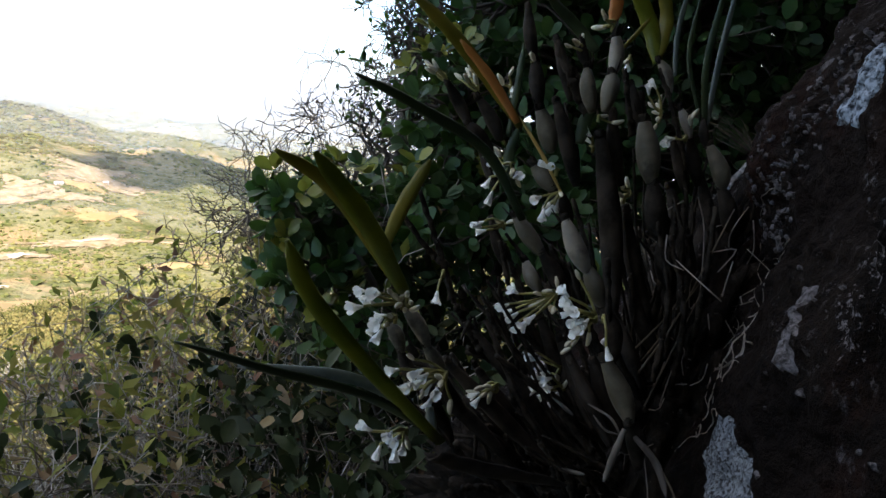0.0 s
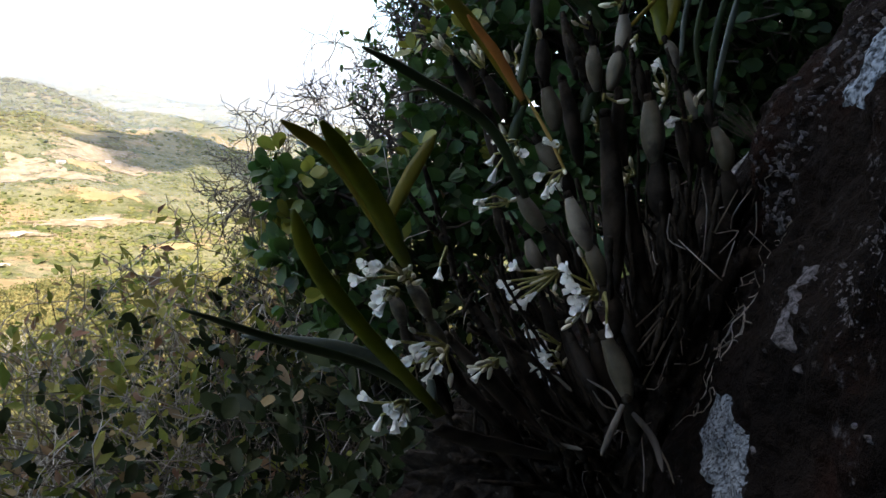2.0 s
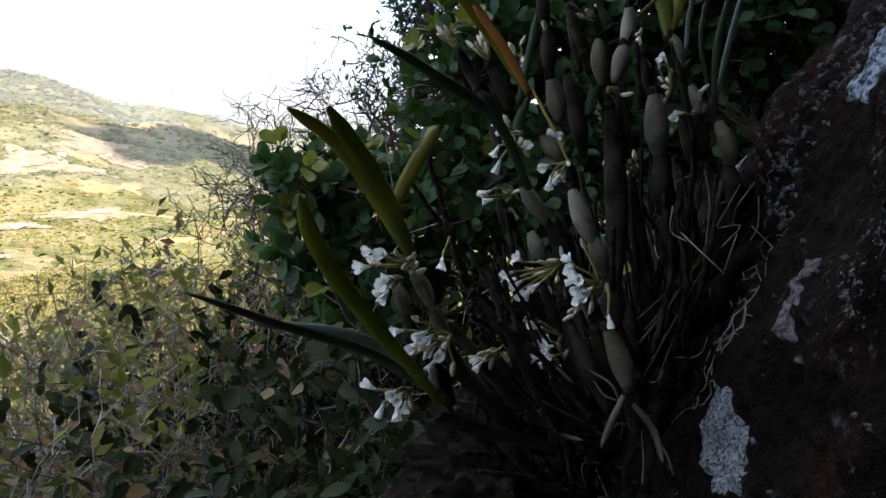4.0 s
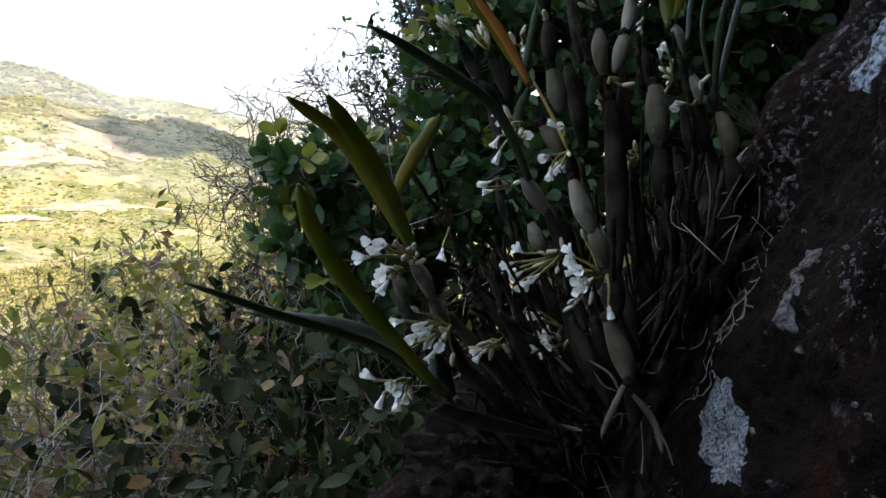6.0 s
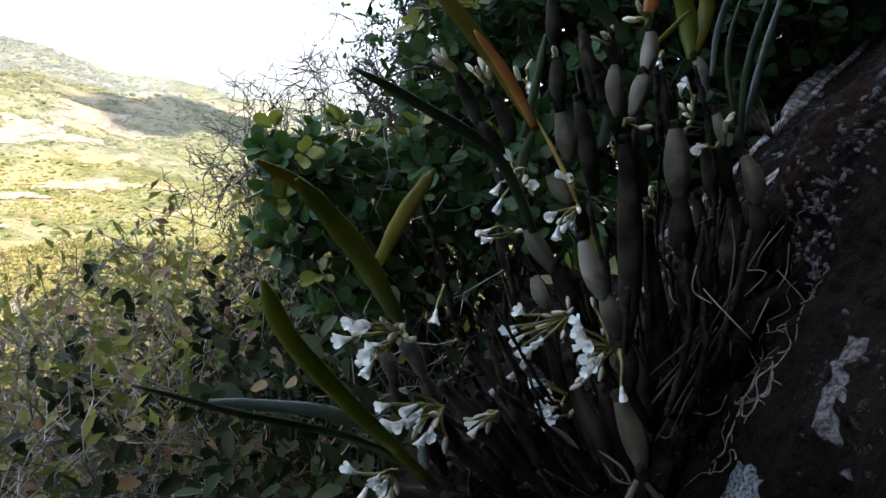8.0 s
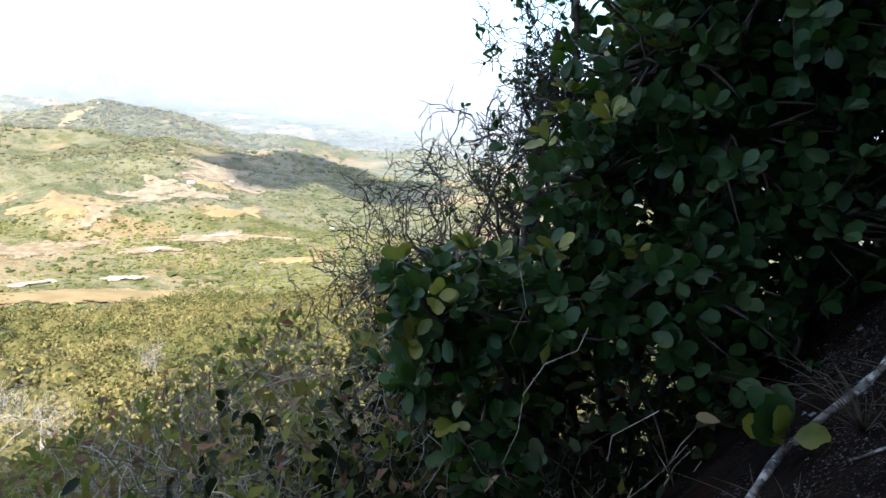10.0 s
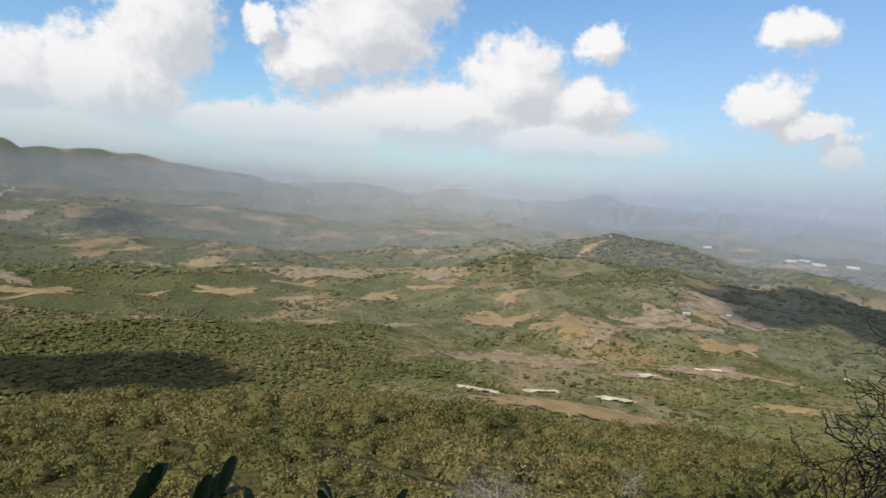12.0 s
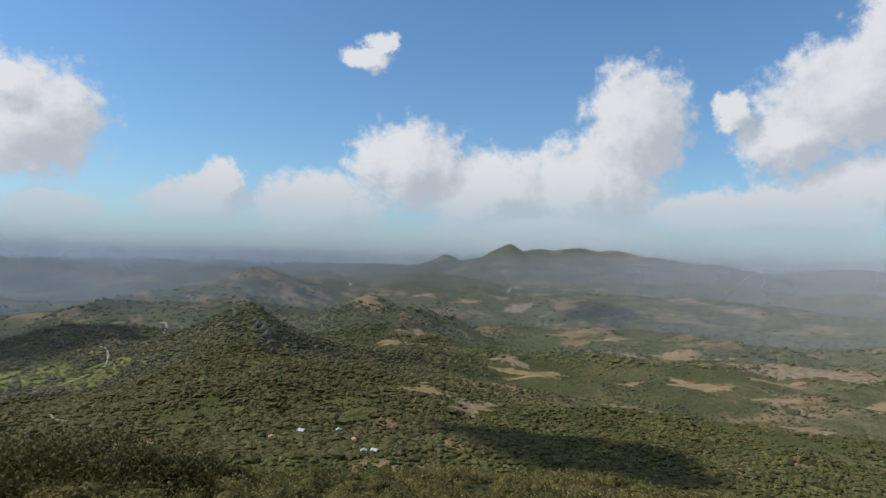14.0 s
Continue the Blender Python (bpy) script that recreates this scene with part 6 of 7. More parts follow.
bulb((0.0977, 0.3389, -0.1773), (0.0867, 0.3339, -0.1479), 0.0062, "d")
bulb((-0.0245, 0.3265, -0.1208), (-0.0392, 0.3245, -0.1005), 0.0050, "p")
bulb((-0.0144, 0.3288, -0.1378), (-0.0265, 0.3267, -0.1190), 0.0048, "b")
bulb((0.0061, 0.3438, -0.1716), (-0.0163, 0.3291, -0.1356), 0.0053, "d")
bulb((0.0412, 0.3694, -0.2087), (0.0053, 0.3440, -0.1701), 0.0060, "d")
bulb((-0.0382, 0.3293, -0.1272), (-0.0476, 0.3317, -0.1125), 0.0049, "b")
bulb((-0.0294, 0.3315, -0.1446), (-0.0396, 0.3295, -0.1259), 0.0046, "d")
bulb((-0.0057, 0.3414, -0.1794), (-0.0302, 0.3317, -0.1432), 0.0050, "d")
bulb((-0.0216, 0.4067, -0.0052), (-0.0381, 0.4053, 0.0185), 0.0048, "d")
bulb((-0.0066, 0.4102, -0.0187), (-0.0233, 0.4070, -0.0034), 0.0052, "d")
bulb((-0.0023, 0.4169, -0.0121), (-0.0195, 0.4158, 0.0130), 0.0053, "d")
bulb((0.0343, 0.3941, -0.0364), (0.0190, 0.3960, -0.0216), 0.0068, "b")
bulb((0.0473, 0.4015, -0.0544), (0.0327, 0.3943, -0.0346), 0.0062, "d")
bulb((0.0342, 0.4009, -0.0776), (0.0134, 0.4041, -0.0551), 0.0063, "b")
bulb((0.0512, 0.4026, -0.1004), (0.0325, 0.4012, -0.0757), 0.0064, "d")
bulb((0.0361, 0.4112, -0.1031), (0.0244, 0.4140, -0.0854), 0.0058, "p")
bulb((0.1467, 0.4452, -0.0258), (0.1343, 0.4498, 0.0011), 0.0071, "b")
bulb((0.1585, 0.4505, -0.0536), (0.1457, 0.4455, -0.0241), 0.0072, "d")
bulb((0.1332, 0.4496, 0.0002), (0.1286, 0.4528, 0.0173), 0.0037, "d")
bulb((0.1041, 0.4540, 0.0317), (0.0938, 0.4573, 0.0514), 0.0047, "p")
bulb((0.1214, 0.4496, 0.0043), (0.1121, 0.4527, 0.0227), 0.0041, "p")
bulb((0.1336, 0.4543, -0.0265), (0.1218, 0.4551, 0.0061), 0.0053, "d")
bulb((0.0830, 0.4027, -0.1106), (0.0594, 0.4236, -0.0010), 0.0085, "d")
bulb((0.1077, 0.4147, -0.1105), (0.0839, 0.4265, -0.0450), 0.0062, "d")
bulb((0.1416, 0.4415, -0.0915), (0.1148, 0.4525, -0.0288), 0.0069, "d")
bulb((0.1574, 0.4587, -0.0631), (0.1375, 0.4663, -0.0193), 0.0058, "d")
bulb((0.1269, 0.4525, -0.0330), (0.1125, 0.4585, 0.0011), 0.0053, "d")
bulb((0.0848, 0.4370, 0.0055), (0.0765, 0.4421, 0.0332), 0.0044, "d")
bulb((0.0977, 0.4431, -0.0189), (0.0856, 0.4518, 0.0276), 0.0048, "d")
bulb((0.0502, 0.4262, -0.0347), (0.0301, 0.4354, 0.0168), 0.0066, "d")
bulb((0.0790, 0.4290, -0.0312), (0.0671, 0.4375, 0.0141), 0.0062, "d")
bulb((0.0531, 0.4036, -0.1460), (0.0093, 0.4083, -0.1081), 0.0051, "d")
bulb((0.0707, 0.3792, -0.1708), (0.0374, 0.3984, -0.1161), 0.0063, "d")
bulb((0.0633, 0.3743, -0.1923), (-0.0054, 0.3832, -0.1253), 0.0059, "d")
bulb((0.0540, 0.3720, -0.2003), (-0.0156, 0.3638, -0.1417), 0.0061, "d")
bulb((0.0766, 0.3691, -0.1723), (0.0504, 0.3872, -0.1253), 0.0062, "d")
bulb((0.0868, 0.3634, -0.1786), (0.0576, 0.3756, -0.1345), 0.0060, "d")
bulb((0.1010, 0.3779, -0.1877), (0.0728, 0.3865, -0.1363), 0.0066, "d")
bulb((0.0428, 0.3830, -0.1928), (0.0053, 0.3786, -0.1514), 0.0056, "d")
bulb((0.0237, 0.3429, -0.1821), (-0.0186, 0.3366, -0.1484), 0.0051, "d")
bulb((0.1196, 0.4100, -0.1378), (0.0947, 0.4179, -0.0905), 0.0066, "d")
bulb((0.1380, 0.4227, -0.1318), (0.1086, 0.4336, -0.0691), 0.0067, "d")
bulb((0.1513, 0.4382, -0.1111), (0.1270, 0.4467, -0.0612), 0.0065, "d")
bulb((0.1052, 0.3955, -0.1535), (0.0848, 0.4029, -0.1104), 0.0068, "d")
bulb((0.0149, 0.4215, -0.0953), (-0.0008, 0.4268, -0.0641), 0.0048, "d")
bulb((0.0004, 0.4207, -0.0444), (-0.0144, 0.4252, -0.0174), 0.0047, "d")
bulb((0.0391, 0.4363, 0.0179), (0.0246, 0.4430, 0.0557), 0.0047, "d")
dry_stem([(-0.0180, 0.3855, -0.1097), (-0.0258, 0.3891, -0.0894), (-0.0335, 0.3918, -0.0739), (-0.0458, 0.3864, -0.0462)], 0.0019)
dry_stem([(-0.0258, 0.3891, -0.0894), (-0.0358, 0.3898, -0.0827), (-0.0531, 0.3826, -0.0622)], 0.0019)
dry_stem([(0.0034, 0.3812, -0.1379), (-0.0180, 0.3855, -0.1097)], 0.0024)
dry_stem([(0.0306, 0.3948, -0.1310), (0.0179, 0.3994, -0.1045), (0.0064, 0.4049, -0.0736)], 0.0019)
dry_stem([(0.0252, 0.4049, -0.1049), (0.0156, 0.4077, -0.0883), (0.0093, 0.4051, -0.0739)], 0.0021)
dry_stem([(0.0144, 0.3837, -0.1297), (0.0041, 0.3864, -0.1132)], 0.0017)
dry_stem([(0.0335, 0.3908, -0.1518), (0.0178, 0.3943, -0.1291), (0.0087, 0.4007, -0.0951)], 0.0017)
dry_stem([(0.0499, 0.4252, 0.0101), (0.0385, 0.4281, 0.0280), (0.0242, 0.4323, 0.0537)], 0.0029)
dry_stem([(0.0538, 0.4362, 0.0125), (0.0448, 0.4391, 0.0294), (0.0360, 0.4406, 0.0398)], 0.0024)
dry_stem([(0.0817, 0.4359, 0.0015), (0.0758, 0.4398, 0.0224), (0.0703, 0.4437, 0.0433)], 0.0021)
dry_stem([(0.0962, 0.4103, -0.1033), (0.0877, 0.4168, -0.0688), (0.0828, 0.4200, -0.0516)], 0.0010)
dry_stem([(0.0619, 0.3439, -0.1901), (0.0359, 0.3447, -0.1775)], 0.0010)
dry_stem([(0.0784, 0.3468, -0.1818), (0.0458, 0.3562, -0.1747)], 0.0009)
dry_stem([(0.0959, 0.4566, 0.0472), (0.1154, 0.4486, 0.0017), (0.1217, 0.4454, -0.0159)], 0.0016)
dry_stem([(-0.0045, 0.3751, -0.1154), (-0.0093, 0.3719, -0.1293)], 0.0012)
dry_stem([(0.0146, 0.3809, -0.1434), (0.0024, 0.3825, -0.1312), (-0.0036, 0.3848, -0.1182)], 0.0012)
straw([(0.1012, 0.3878, -0.1397), (0.1204, 0.3967, -0.1031), (0.1420, 0.4022, -0.0340)], 0.0009)
straw([(0.1045, 0.3990, -0.1361), (0.1204, 0.4056, -0.1095), (0.1401, 0.4147, -0.0720)], 0.0007)
straw([(0.1075, 0.3842, -0.1595), (0.1174, 0.3908, -0.1308), (0.1322, 0.4007, -0.0879)], 0.0007)
straw([(0.1061, 0.3508, -0.1721), (0.1166, 0.3388, -0.1843), (0.1195, 0.3275, -0.1904)], 0.0008)
straw([(0.0922, 0.3978, -0.1376), (0.1164, 0.4060, -0.1065), (0.1318, 0.4132, -0.0765)], 0.0007)
inflorescence((-0.0401, 0.3202, -0.0964),
    [(-0.0600, 0.2970, -0.0956), (-0.0564, 0.3058, -0.0924), (-0.0509, 0.2985, -0.0876), (-0.0580, 0.2967, -0.0868), (-0.0543, 0.3064, -0.0949)],
    [(-0.0458, 0.3114, -0.0894), (-0.0430, 0.3131, -0.0918), (-0.0399, 0.3164, -0.0932), (-0.0358, 0.3036, -0.0867), (-0.0404, 0.3087, -0.0952), (-0.0334, 0.3016, -0.0904), (-0.0326, 0.3148, -0.0967), (-0.0375, 0.3118, -0.0981)])
inflorescence((-0.0432, 0.3232, -0.1054),
    [(-0.0498, 0.3075, -0.1045), (-0.0526, 0.3134, -0.1114), (-0.0488, 0.3062, -0.1117), (-0.0504, 0.3162, -0.1043)],
    [(-0.0447, 0.3124, -0.1017), (-0.0460, 0.3132, -0.1073)])
inflorescence((-0.0252, 0.3835, -0.0923),
    [(-0.0266, 0.3700, -0.1060)],
    [])
inflorescence((-0.0132, 0.3248, -0.1327),
    [(-0.0401, 0.3096, -0.1297), (-0.0285, 0.3135, -0.1313), (-0.0307, 0.3063, -0.1354), (-0.0220, 0.3186, -0.1412), (-0.0161, 0.3052, -0.1359), (-0.0201, 0.3177, -0.1487), (-0.0370, 0.3181, -0.1434), (-0.0261, 0.3088, -0.1339), (-0.0237, 0.3112, -0.1314)],
    [(-0.0085, 0.3190, -0.1493), (-0.0146, 0.3089, -0.1327), (-0.0327, 0.3162, -0.1237), (-0.0353, 0.3162, -0.1455), (-0.0167, 0.3135, -0.1312), (-0.0238, 0.3083, -0.1401)])
inflorescence((0.0159, 0.3641, -0.1510),
    [(0.0048, 0.3569, -0.1611), (0.0029, 0.3606, -0.1588)],
    [(0.0056, 0.3578, -0.1529), (0.0100, 0.3591, -0.1513), (0.0084, 0.3568, -0.1562), (0.0131, 0.3657, -0.1557), (0.0016, 0.3641, -0.1577), (0.0125, 0.3632, -0.1602)])
inflorescence((-0.0285, 0.3034, -0.1572),
    [(-0.0484, 0.2934, -0.1547)],
    [])
inflorescence((-0.0299, 0.3032, -0.1574),
    [(-0.0415, 0.2995, -0.1706), (-0.0321, 0.2907, -0.1574), (-0.0284, 0.2912, -0.1616), (-0.0326, 0.2976, -0.1692), (-0.0358, 0.2921, -0.1564)],
    [(-0.0272, 0.2985, -0.1623)])
inflorescence((0.0443, 0.3874, -0.0973),
    [(0.0177, 0.3783, -0.0968), (0.0129, 0.3730, -0.1061), (0.0191, 0.3789, -0.1137), (0.0264, 0.3741, -0.1157), (0.0222, 0.3775, -0.1192), (0.0298, 0.3744, -0.1117), (0.0173, 0.3881, -0.1131)],
    [(0.0320, 0.3811, -0.0975), (0.0383, 0.3873, -0.0964), (0.0437, 0.3930, -0.0910), (0.0378, 0.3925, -0.1088), (0.0408, 0.3875, -0.1033), (0.0323, 0.3916, -0.1075), (0.0453, 0.3864, -0.0934), (0.0348, 0.3875, -0.1024), (0.0426, 0.3782, -0.1057)])
inflorescence((0.0637, 0.3527, -0.0982),
    [(0.0434, 0.3467, -0.0859), (0.0465, 0.3510, -0.0912), (0.0480, 0.3440, -0.0931), (0.0464, 0.3437, -0.0968), (0.0501, 0.3397, -0.0938), (0.0536, 0.3448, -0.0992), (0.0497, 0.3390, -0.0993), (0.0539, 0.3367, -0.1011), (0.0510, 0.3329, -0.1034), (0.0562, 0.3402, -0.0993), (0.0459, 0.3479, -0.0930)],
    [(0.0486, 0.3418, -0.1172), (0.0606, 0.3483, -0.1110), (0.0533, 0.3435, -0.1115), (0.0489, 0.3379, -0.1118), (0.0501, 0.3546, -0.0764)])
inflorescence((0.0662, 0.3453, -0.0955),
    [(0.0701, 0.3353, -0.1133)],
    [])
inflorescence((0.0528, 0.3839, -0.1422),
    [(0.0361, 0.3847, -0.1396), (0.0334, 0.3768, -0.1352)],
    [(0.0453, 0.3879, -0.1487)])
inflorescence((0.0561, 0.3817, -0.1538),
    [(0.0393, 0.3751, -0.1475), (0.0391, 0.3781, -0.1569), (0.0444, 0.3758, -0.1587), (0.0463, 0.3698, -0.1513), (0.0417, 0.3764, -0.1520), (0.0444, 0.3715, -0.1466)],
    [(0.0514, 0.3786, -0.1469), (0.0521, 0.3871, -0.1586), (0.0575, 0.3818, -0.1517)])
inflorescence((0.0080, 0.4272, -0.0652),
    [(-0.0103, 0.4146, -0.0672), (-0.0070, 0.4212, -0.0716), (-0.0084, 0.4170, -0.0659)],
    [(0.0120, 0.4208, -0.0621), (0.0030, 0.4281, -0.0645)])
inflorescence((0.0065, 0.4048, -0.0244),
    [(-0.0071, 0.4104, -0.0202), (-0.0038, 0.4098, -0.0261), (-0.0066, 0.4063, -0.0385), (-0.0039, 0.4047, -0.0476), (-0.0002, 0.3952, -0.0281)],
    [(-0.0031, 0.4086, -0.0182), (0.0128, 0.4073, -0.0361), (0.0072, 0.4003, -0.0292), (0.0048, 0.4042, -0.0246)])
inflorescence((0.0075, 0.4035, -0.0312),
    [(0.0108, 0.3953, -0.0308)],
    [(0.0053, 0.4072, -0.0282)])
inflorescence((0.0356, 0.3790, -0.0354),
    [(0.0226, 0.3659, -0.0395), (0.0273, 0.3683, -0.0488), (0.0349, 0.3810, -0.0443), (0.0314, 0.3773, -0.0463)],
    [(0.0296, 0.3836, -0.0450), (0.0362, 0.3751, -0.0365)])
inflorescence((0.0327, 0.3864, -0.0232),
    [(0.0300, 0.3834, -0.0220), (0.0246, 0.3826, -0.0214)],
    [])
inflorescence((-0.0376, 0.4056, 0.0196),
    [],
    [(-0.0518, 0.4081, 0.0288), (-0.0482, 0.4003, 0.0263), (-0.0472, 0.4042, 0.0293), (-0.0460, 0.4121, 0.0261), (-0.0503, 0.4052, 0.0251)])
inflorescence((-0.0199, 0.4162, 0.0154),
    [],
    [(-0.0342, 0.4218, 0.0244), (-0.0279, 0.4096, 0.0233), (-0.0270, 0.4197, 0.0309), (-0.0246, 0.4196, 0.0288), (-0.0224, 0.4162, 0.0237), (-0.0280, 0.4198, 0.0274)])
inflorescence((0.0001, 0.4240, 0.0216),
    [(0.0014, 0.4235, 0.0200)],
    [(-0.0076, 0.4213, 0.0257), (-0.0013, 0.4210, 0.0316)])
inflorescence((0.0121, 0.4025, 0.0373),
    [],
    [(0.0097, 0.3971, 0.0390), (0.0118, 0.4073, 0.0409)])
inflorescence((0.0398, 0.4221, 0.0482),
    [],
    [(0.0304, 0.4165, 0.0499), (0.0344, 0.4151, 0.0518), (0.0388, 0.4229, 0.0549)])
inflorescence((0.0544, 0.4109, 0.0632),
    [],
    [(0.0456, 0.4172, 0.0615), (0.0468, 0.4034, 0.0686), (0.0475, 0.4141, 0.0619), (0.0488, 0.4057, 0.0666)])
inflorescence((0.0556, 0.4155, 0.0107),
    [],
    [(0.0599, 0.4222, 0.0113), (0.0684, 0.4181, 0.0088)])
inflorescence((0.0575, 0.4321, -0.0087),
    [(0.0517, 0.4254, -0.0006), (0.0519, 0.4339, -0.0040)],
    [])
inflorescence((0.1000, 0.4509, 0.0183),
    [(0.0890, 0.4494, 0.0322), (0.0910, 0.4500, 0.0361)],
    [(0.0936, 0.4563, 0.0231), (0.0970, 0.4536, 0.0179), (0.0980, 0.4479, 0.0136), (0.0983, 0.4553, 0.0084), (0.0999, 0.4583, 0.0277), (0.0984, 0.4549, 0.0218)])
inflorescence((0.1186, 0.4497, 0.0058),
    [(0.1053, 0.4375, 0.0022), (0.1058, 0.4453, -0.0001)],
    [(0.1196, 0.4451, 0.0188), (0.1181, 0.4458, 0.0160), (0.1246, 0.4597, 0.0214)])
inflorescence((0.0818, 0.4278, -0.0381),
    [],
    [(0.0792, 0.4317, -0.0296), (0.0830, 0.4341, -0.0282), (0.0788, 0.4268, -0.0365), (0.0863, 0.4334, -0.0437), (0.0811, 0.4283, -0.0401)])
inflorescence((0.0729, 0.4455, 0.0508),
    [(0.0721, 0.4446, 0.0443)],
    [(0.0700, 0.4388, 0.0464)])


# humus brown, taken near black for the shade below the canes
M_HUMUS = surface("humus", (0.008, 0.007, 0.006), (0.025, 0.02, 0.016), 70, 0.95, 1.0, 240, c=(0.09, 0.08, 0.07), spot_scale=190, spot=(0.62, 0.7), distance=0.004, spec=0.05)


# the mat of old roots and humus in which the orchid stands
def root_mat():
    heap = Heap()
    g2 = np.random.default_rng(8)
    bm = bmesh.new()
    bmesh.ops.create_icosphere(bm, subdivisions=5, radius=1.0)
    v = np.array([q.co[:] for q in bm.verts])
    f = [tuple(q.index for q in face.verts) for face in bm.faces]
    bm.free()
    bump = fbm(v[:, 0] * 6 + v[:, 1] * 11 + 9, v[:, 2] * 14 + v[:, 1] * 3, 55, 6, 0.7)
    w = v * (1 + 0.4 * bump[:, None]) * [0.042, 0.09, 0.17]
    w[:, 0] += 0.10 * w[:, 2]
    heap.add(w + [0.145, 0.49, -0.23], f)
    # a second lump, added to darken the gap below the canes
    bump = fbm(v[:, 0] * 9 + 3, v[:, 2] * 9 + v[:, 1] * 7, 57, 6, 0.7)
    heap.add(v * (1 + 0.45 * bump[:, None]) * [0.085, 0.06, 0.075] + [0.055, 0.48, -0.30], f)
    return heap.mesh("root_mat")


mat_ob = orchid_part("root_mat", root_mat(), M_HUMUS, "humus and old roots, with a lump added to darken the gap below")
fibres = Heap()
fg = np.random.default_rng(9)
for _ in range(150):
    a = np.array([fg.normal() * 0.016 + 0.135, 0.44 + fg.normal() * 0.03, fg.uniform(-0.36, -0.06)])
    a[0] += 0.10 * (a[2] + 0.2)
    d = fg.normal(size=3) * [0.006, 0.008, 0.016]
    fibres.add(*tube(bend([a, a + d + fg.normal(size=3) * 0.006, a + d * 2], 7), [0.0004] * 7, 4))
tagged(orchid_part("root_fibre", fibres.mesh("root_fibre"), M_ROOTLET, "tangle of fine dry root fibres"), kind="stuff")

# old canes that fill the clump, near black to deepen the shade between its stems
cg = np.random.default_rng(15)
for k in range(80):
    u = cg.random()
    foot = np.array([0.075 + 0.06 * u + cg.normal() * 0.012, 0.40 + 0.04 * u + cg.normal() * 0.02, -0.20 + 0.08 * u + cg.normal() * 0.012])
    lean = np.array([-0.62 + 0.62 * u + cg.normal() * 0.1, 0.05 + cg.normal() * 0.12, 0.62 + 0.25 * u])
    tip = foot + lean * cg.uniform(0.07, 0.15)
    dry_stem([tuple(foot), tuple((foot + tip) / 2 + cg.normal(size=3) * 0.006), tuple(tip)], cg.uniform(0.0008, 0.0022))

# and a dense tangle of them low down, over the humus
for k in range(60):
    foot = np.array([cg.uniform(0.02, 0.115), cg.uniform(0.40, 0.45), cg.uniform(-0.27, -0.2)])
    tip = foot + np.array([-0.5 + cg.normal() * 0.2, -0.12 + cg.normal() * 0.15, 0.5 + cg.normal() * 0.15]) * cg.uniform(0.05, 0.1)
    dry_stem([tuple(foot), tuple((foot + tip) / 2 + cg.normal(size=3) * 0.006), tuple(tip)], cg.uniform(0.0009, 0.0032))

# ---------------------------------------------------------------- dark sprays of leaves below the ledge, against the sunny slope
def spray_plant(at, way, length, pairs, size, seed, label):
    """An arching stem with leaves in two ranks."""
    g2 = np.random.default_rng(seed)
    root = thing("leafy_stem", label, "plant", "leafy stems below the ledge", at=at)
    way = np.array(way, float)
    line = bend([(0, 0, 0), way * length * 0.5 + [0, 0, 0.04], way * length + [0, 0, 0.02]], 14)
    part("stem", tube(line, np.linspace(0.006, 0.002, 14), 6), M_TWIG_DARK, root)
    along = way / np.linalg.norm(way)
    side = np.cross(along, [0, 0, 1])
    side /= np.linalg.norm(side)
    for k in range(pairs):
        p = line[3 + int(k * 10 / max(pairs, 1))]
        for sgn in (-1, 1):
            d = side * sgn + along * 0.6 + g2.normal(size=3) * 0.2 + [0, 0, 0.25]
            me = leaf_heap(OBOVATE, p[None], d[None], np.array([[0.1, 0.1, 1.0]]) + g2.normal(size=(1, 3)) * 0.3, np.array([size * g2.uniform(0.8, 1.2)]), np.array([size * 0.36])).mesh("leaf")
            part("leaf", me, M_CLUSIA, root)
    return root


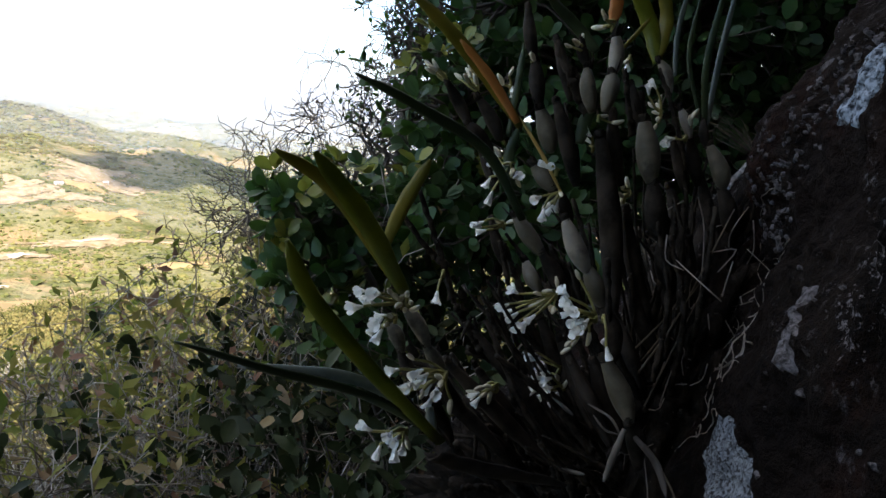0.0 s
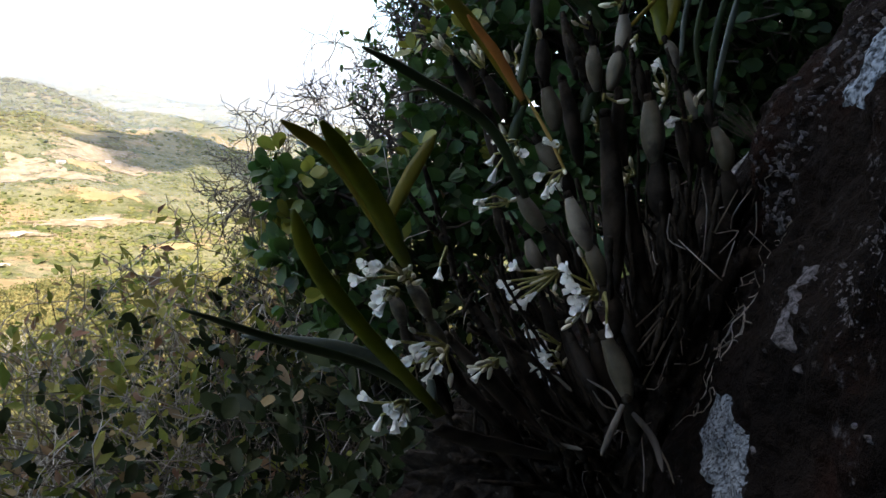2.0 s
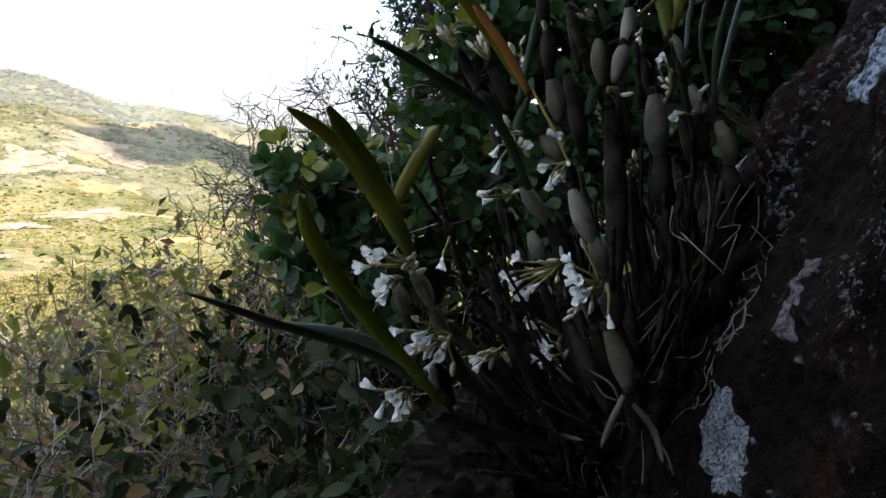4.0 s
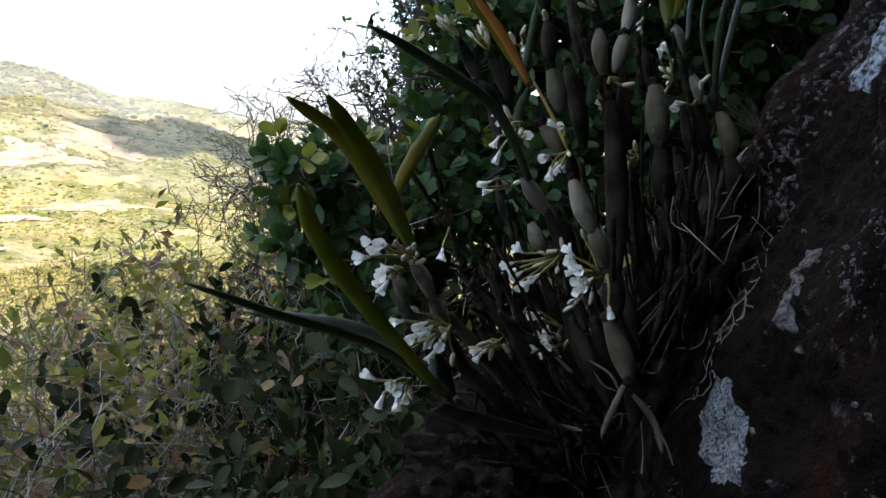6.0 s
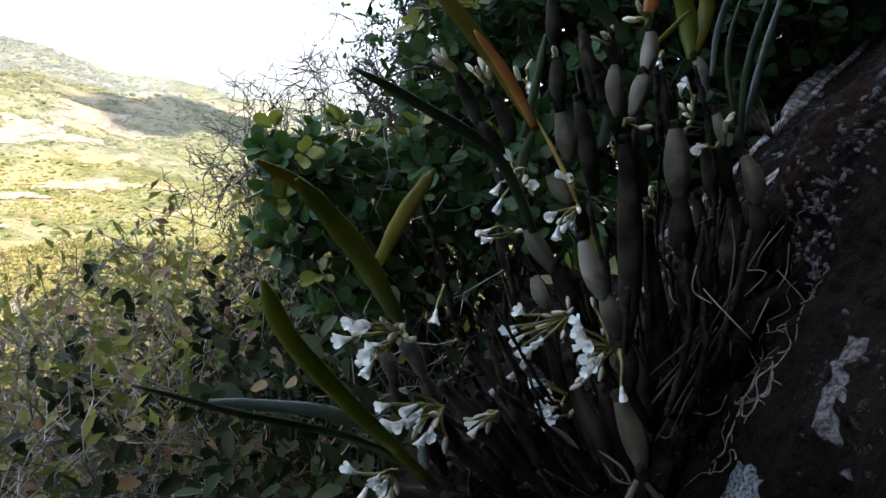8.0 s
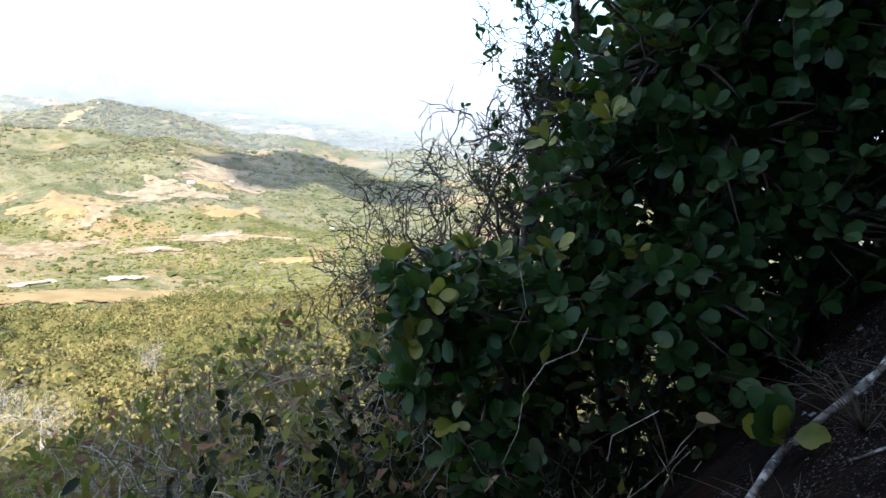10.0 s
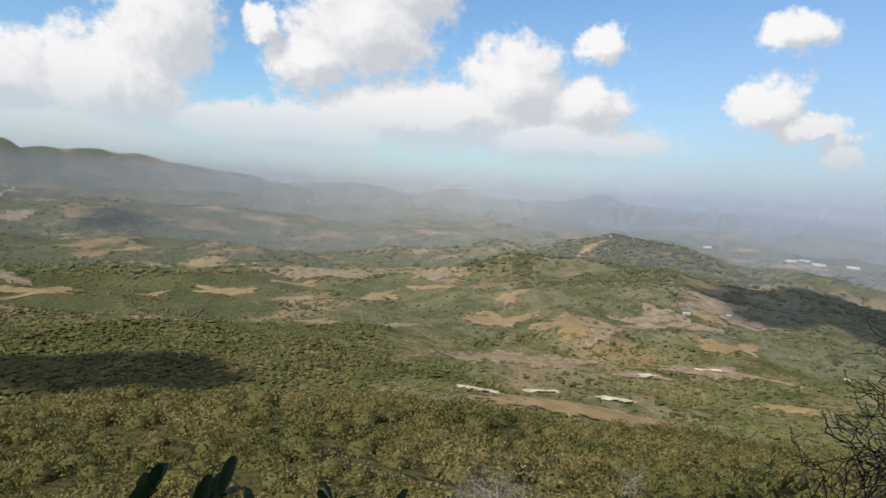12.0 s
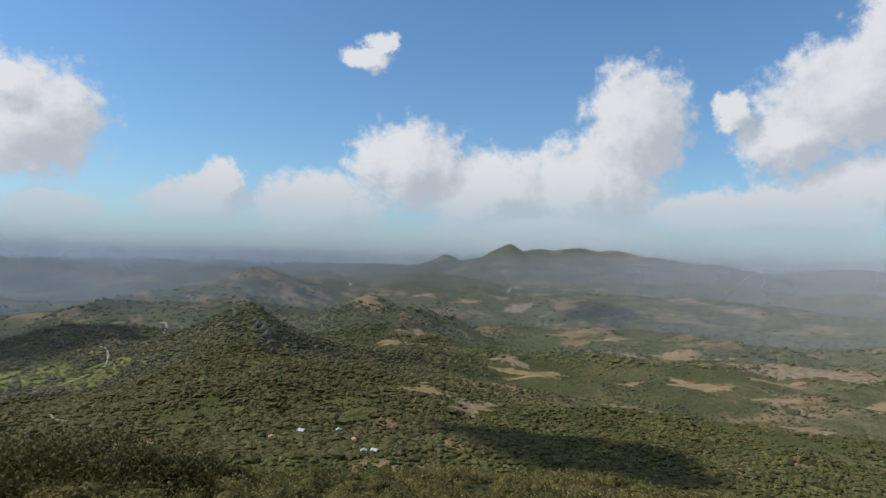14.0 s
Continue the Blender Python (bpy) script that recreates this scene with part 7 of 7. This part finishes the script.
DARK_STEM = "dark leafy stem leaning out below the ledge"
for k, (az, el, r, way, length, pairs, size) in enumerate((
        (86, -30, 1.5, (-0.3, 0.5, 0.35), 0.32, 7, 0.075), (78, -29, 1.6, (-0.2, 0.6, 0.3), 0.36, 8, 0.08), (71, -28.5, 1.6, (0.1, 0.6, 0.35), 0.30, 7, 0.075),
        (66, -30, 1.7, (-0.1, 0.2, 0.8), 0.28, 5, 0.07), (61, -31, 1.7, (0.1, 0.1, 0.9), 0.30, 5, 0.065), (91, -31, 1.5, (-0.1, 0.3, 0.6), 0.3, 6, 0.08),
        (56, -33, 1.8, (0.1, 0.1, 0.9), 0.30, 5, 0.065), (79, -26, 1.4, (0.15, 0.5, 0.5), 0.26, 8, 0.075), (83, -26, 1.4, (0.1, 0.4, 0.6), 0.24, 7, 0.07))):
    spray_plant(seen_from(az, el, r), way, length, pairs, size, 400 + k, DARK_STEM)

# a dark knoll of bushes at the slope's edge
for k, (az, r, w) in enumerate(((113.5, 55, 1.6), (116.5, 54, 2.6), (119.5, 56, 3.2), (122.5, 55, 3.4), (125.5, 55, 3.6), (128.5, 54, 3.6), (131.5, 55, 3.8), (121, 48, 2.8), (127, 48, 3.0),
                                (133.5, 48, 3.2), (117.5, 47, 2.2))):
    g = np.random.default_rng(600 + k)
    n = 2200
    d = unit(g, n)
    d[:, 2] = np.abs(d[:, 2])
    p = d * w * (0.6 + 0.5 * g.random((n, 1))) * [1, 1, 1.1]
    ln = g.uniform(0.12, 0.3, n)
    x, y, z = on_ground(az, r, 0.0)
    bush = thing("round_bush", "dark green rounded bush on the slope", "bush", "bushes at the slope's edge", at=(x, y, z + 0.1))
    part("trunk", tube([(0, 0, -0.6), (0.05, 0, 0.1), (0, 0.05, 0.5 * w)], [0.09, 0.08, 0.05], 7), M_TWIG_DARK, bush)
    tagged(part("foliage", leaf_heap(SPRAY, p, d * 0.4 + unit(g, n), unit(g, n) + d, ln, ln * 0.7).mesh("foliage"), M_SCRUB_DARK, bush), kind="stuff")
    # inner shade as a dark lump
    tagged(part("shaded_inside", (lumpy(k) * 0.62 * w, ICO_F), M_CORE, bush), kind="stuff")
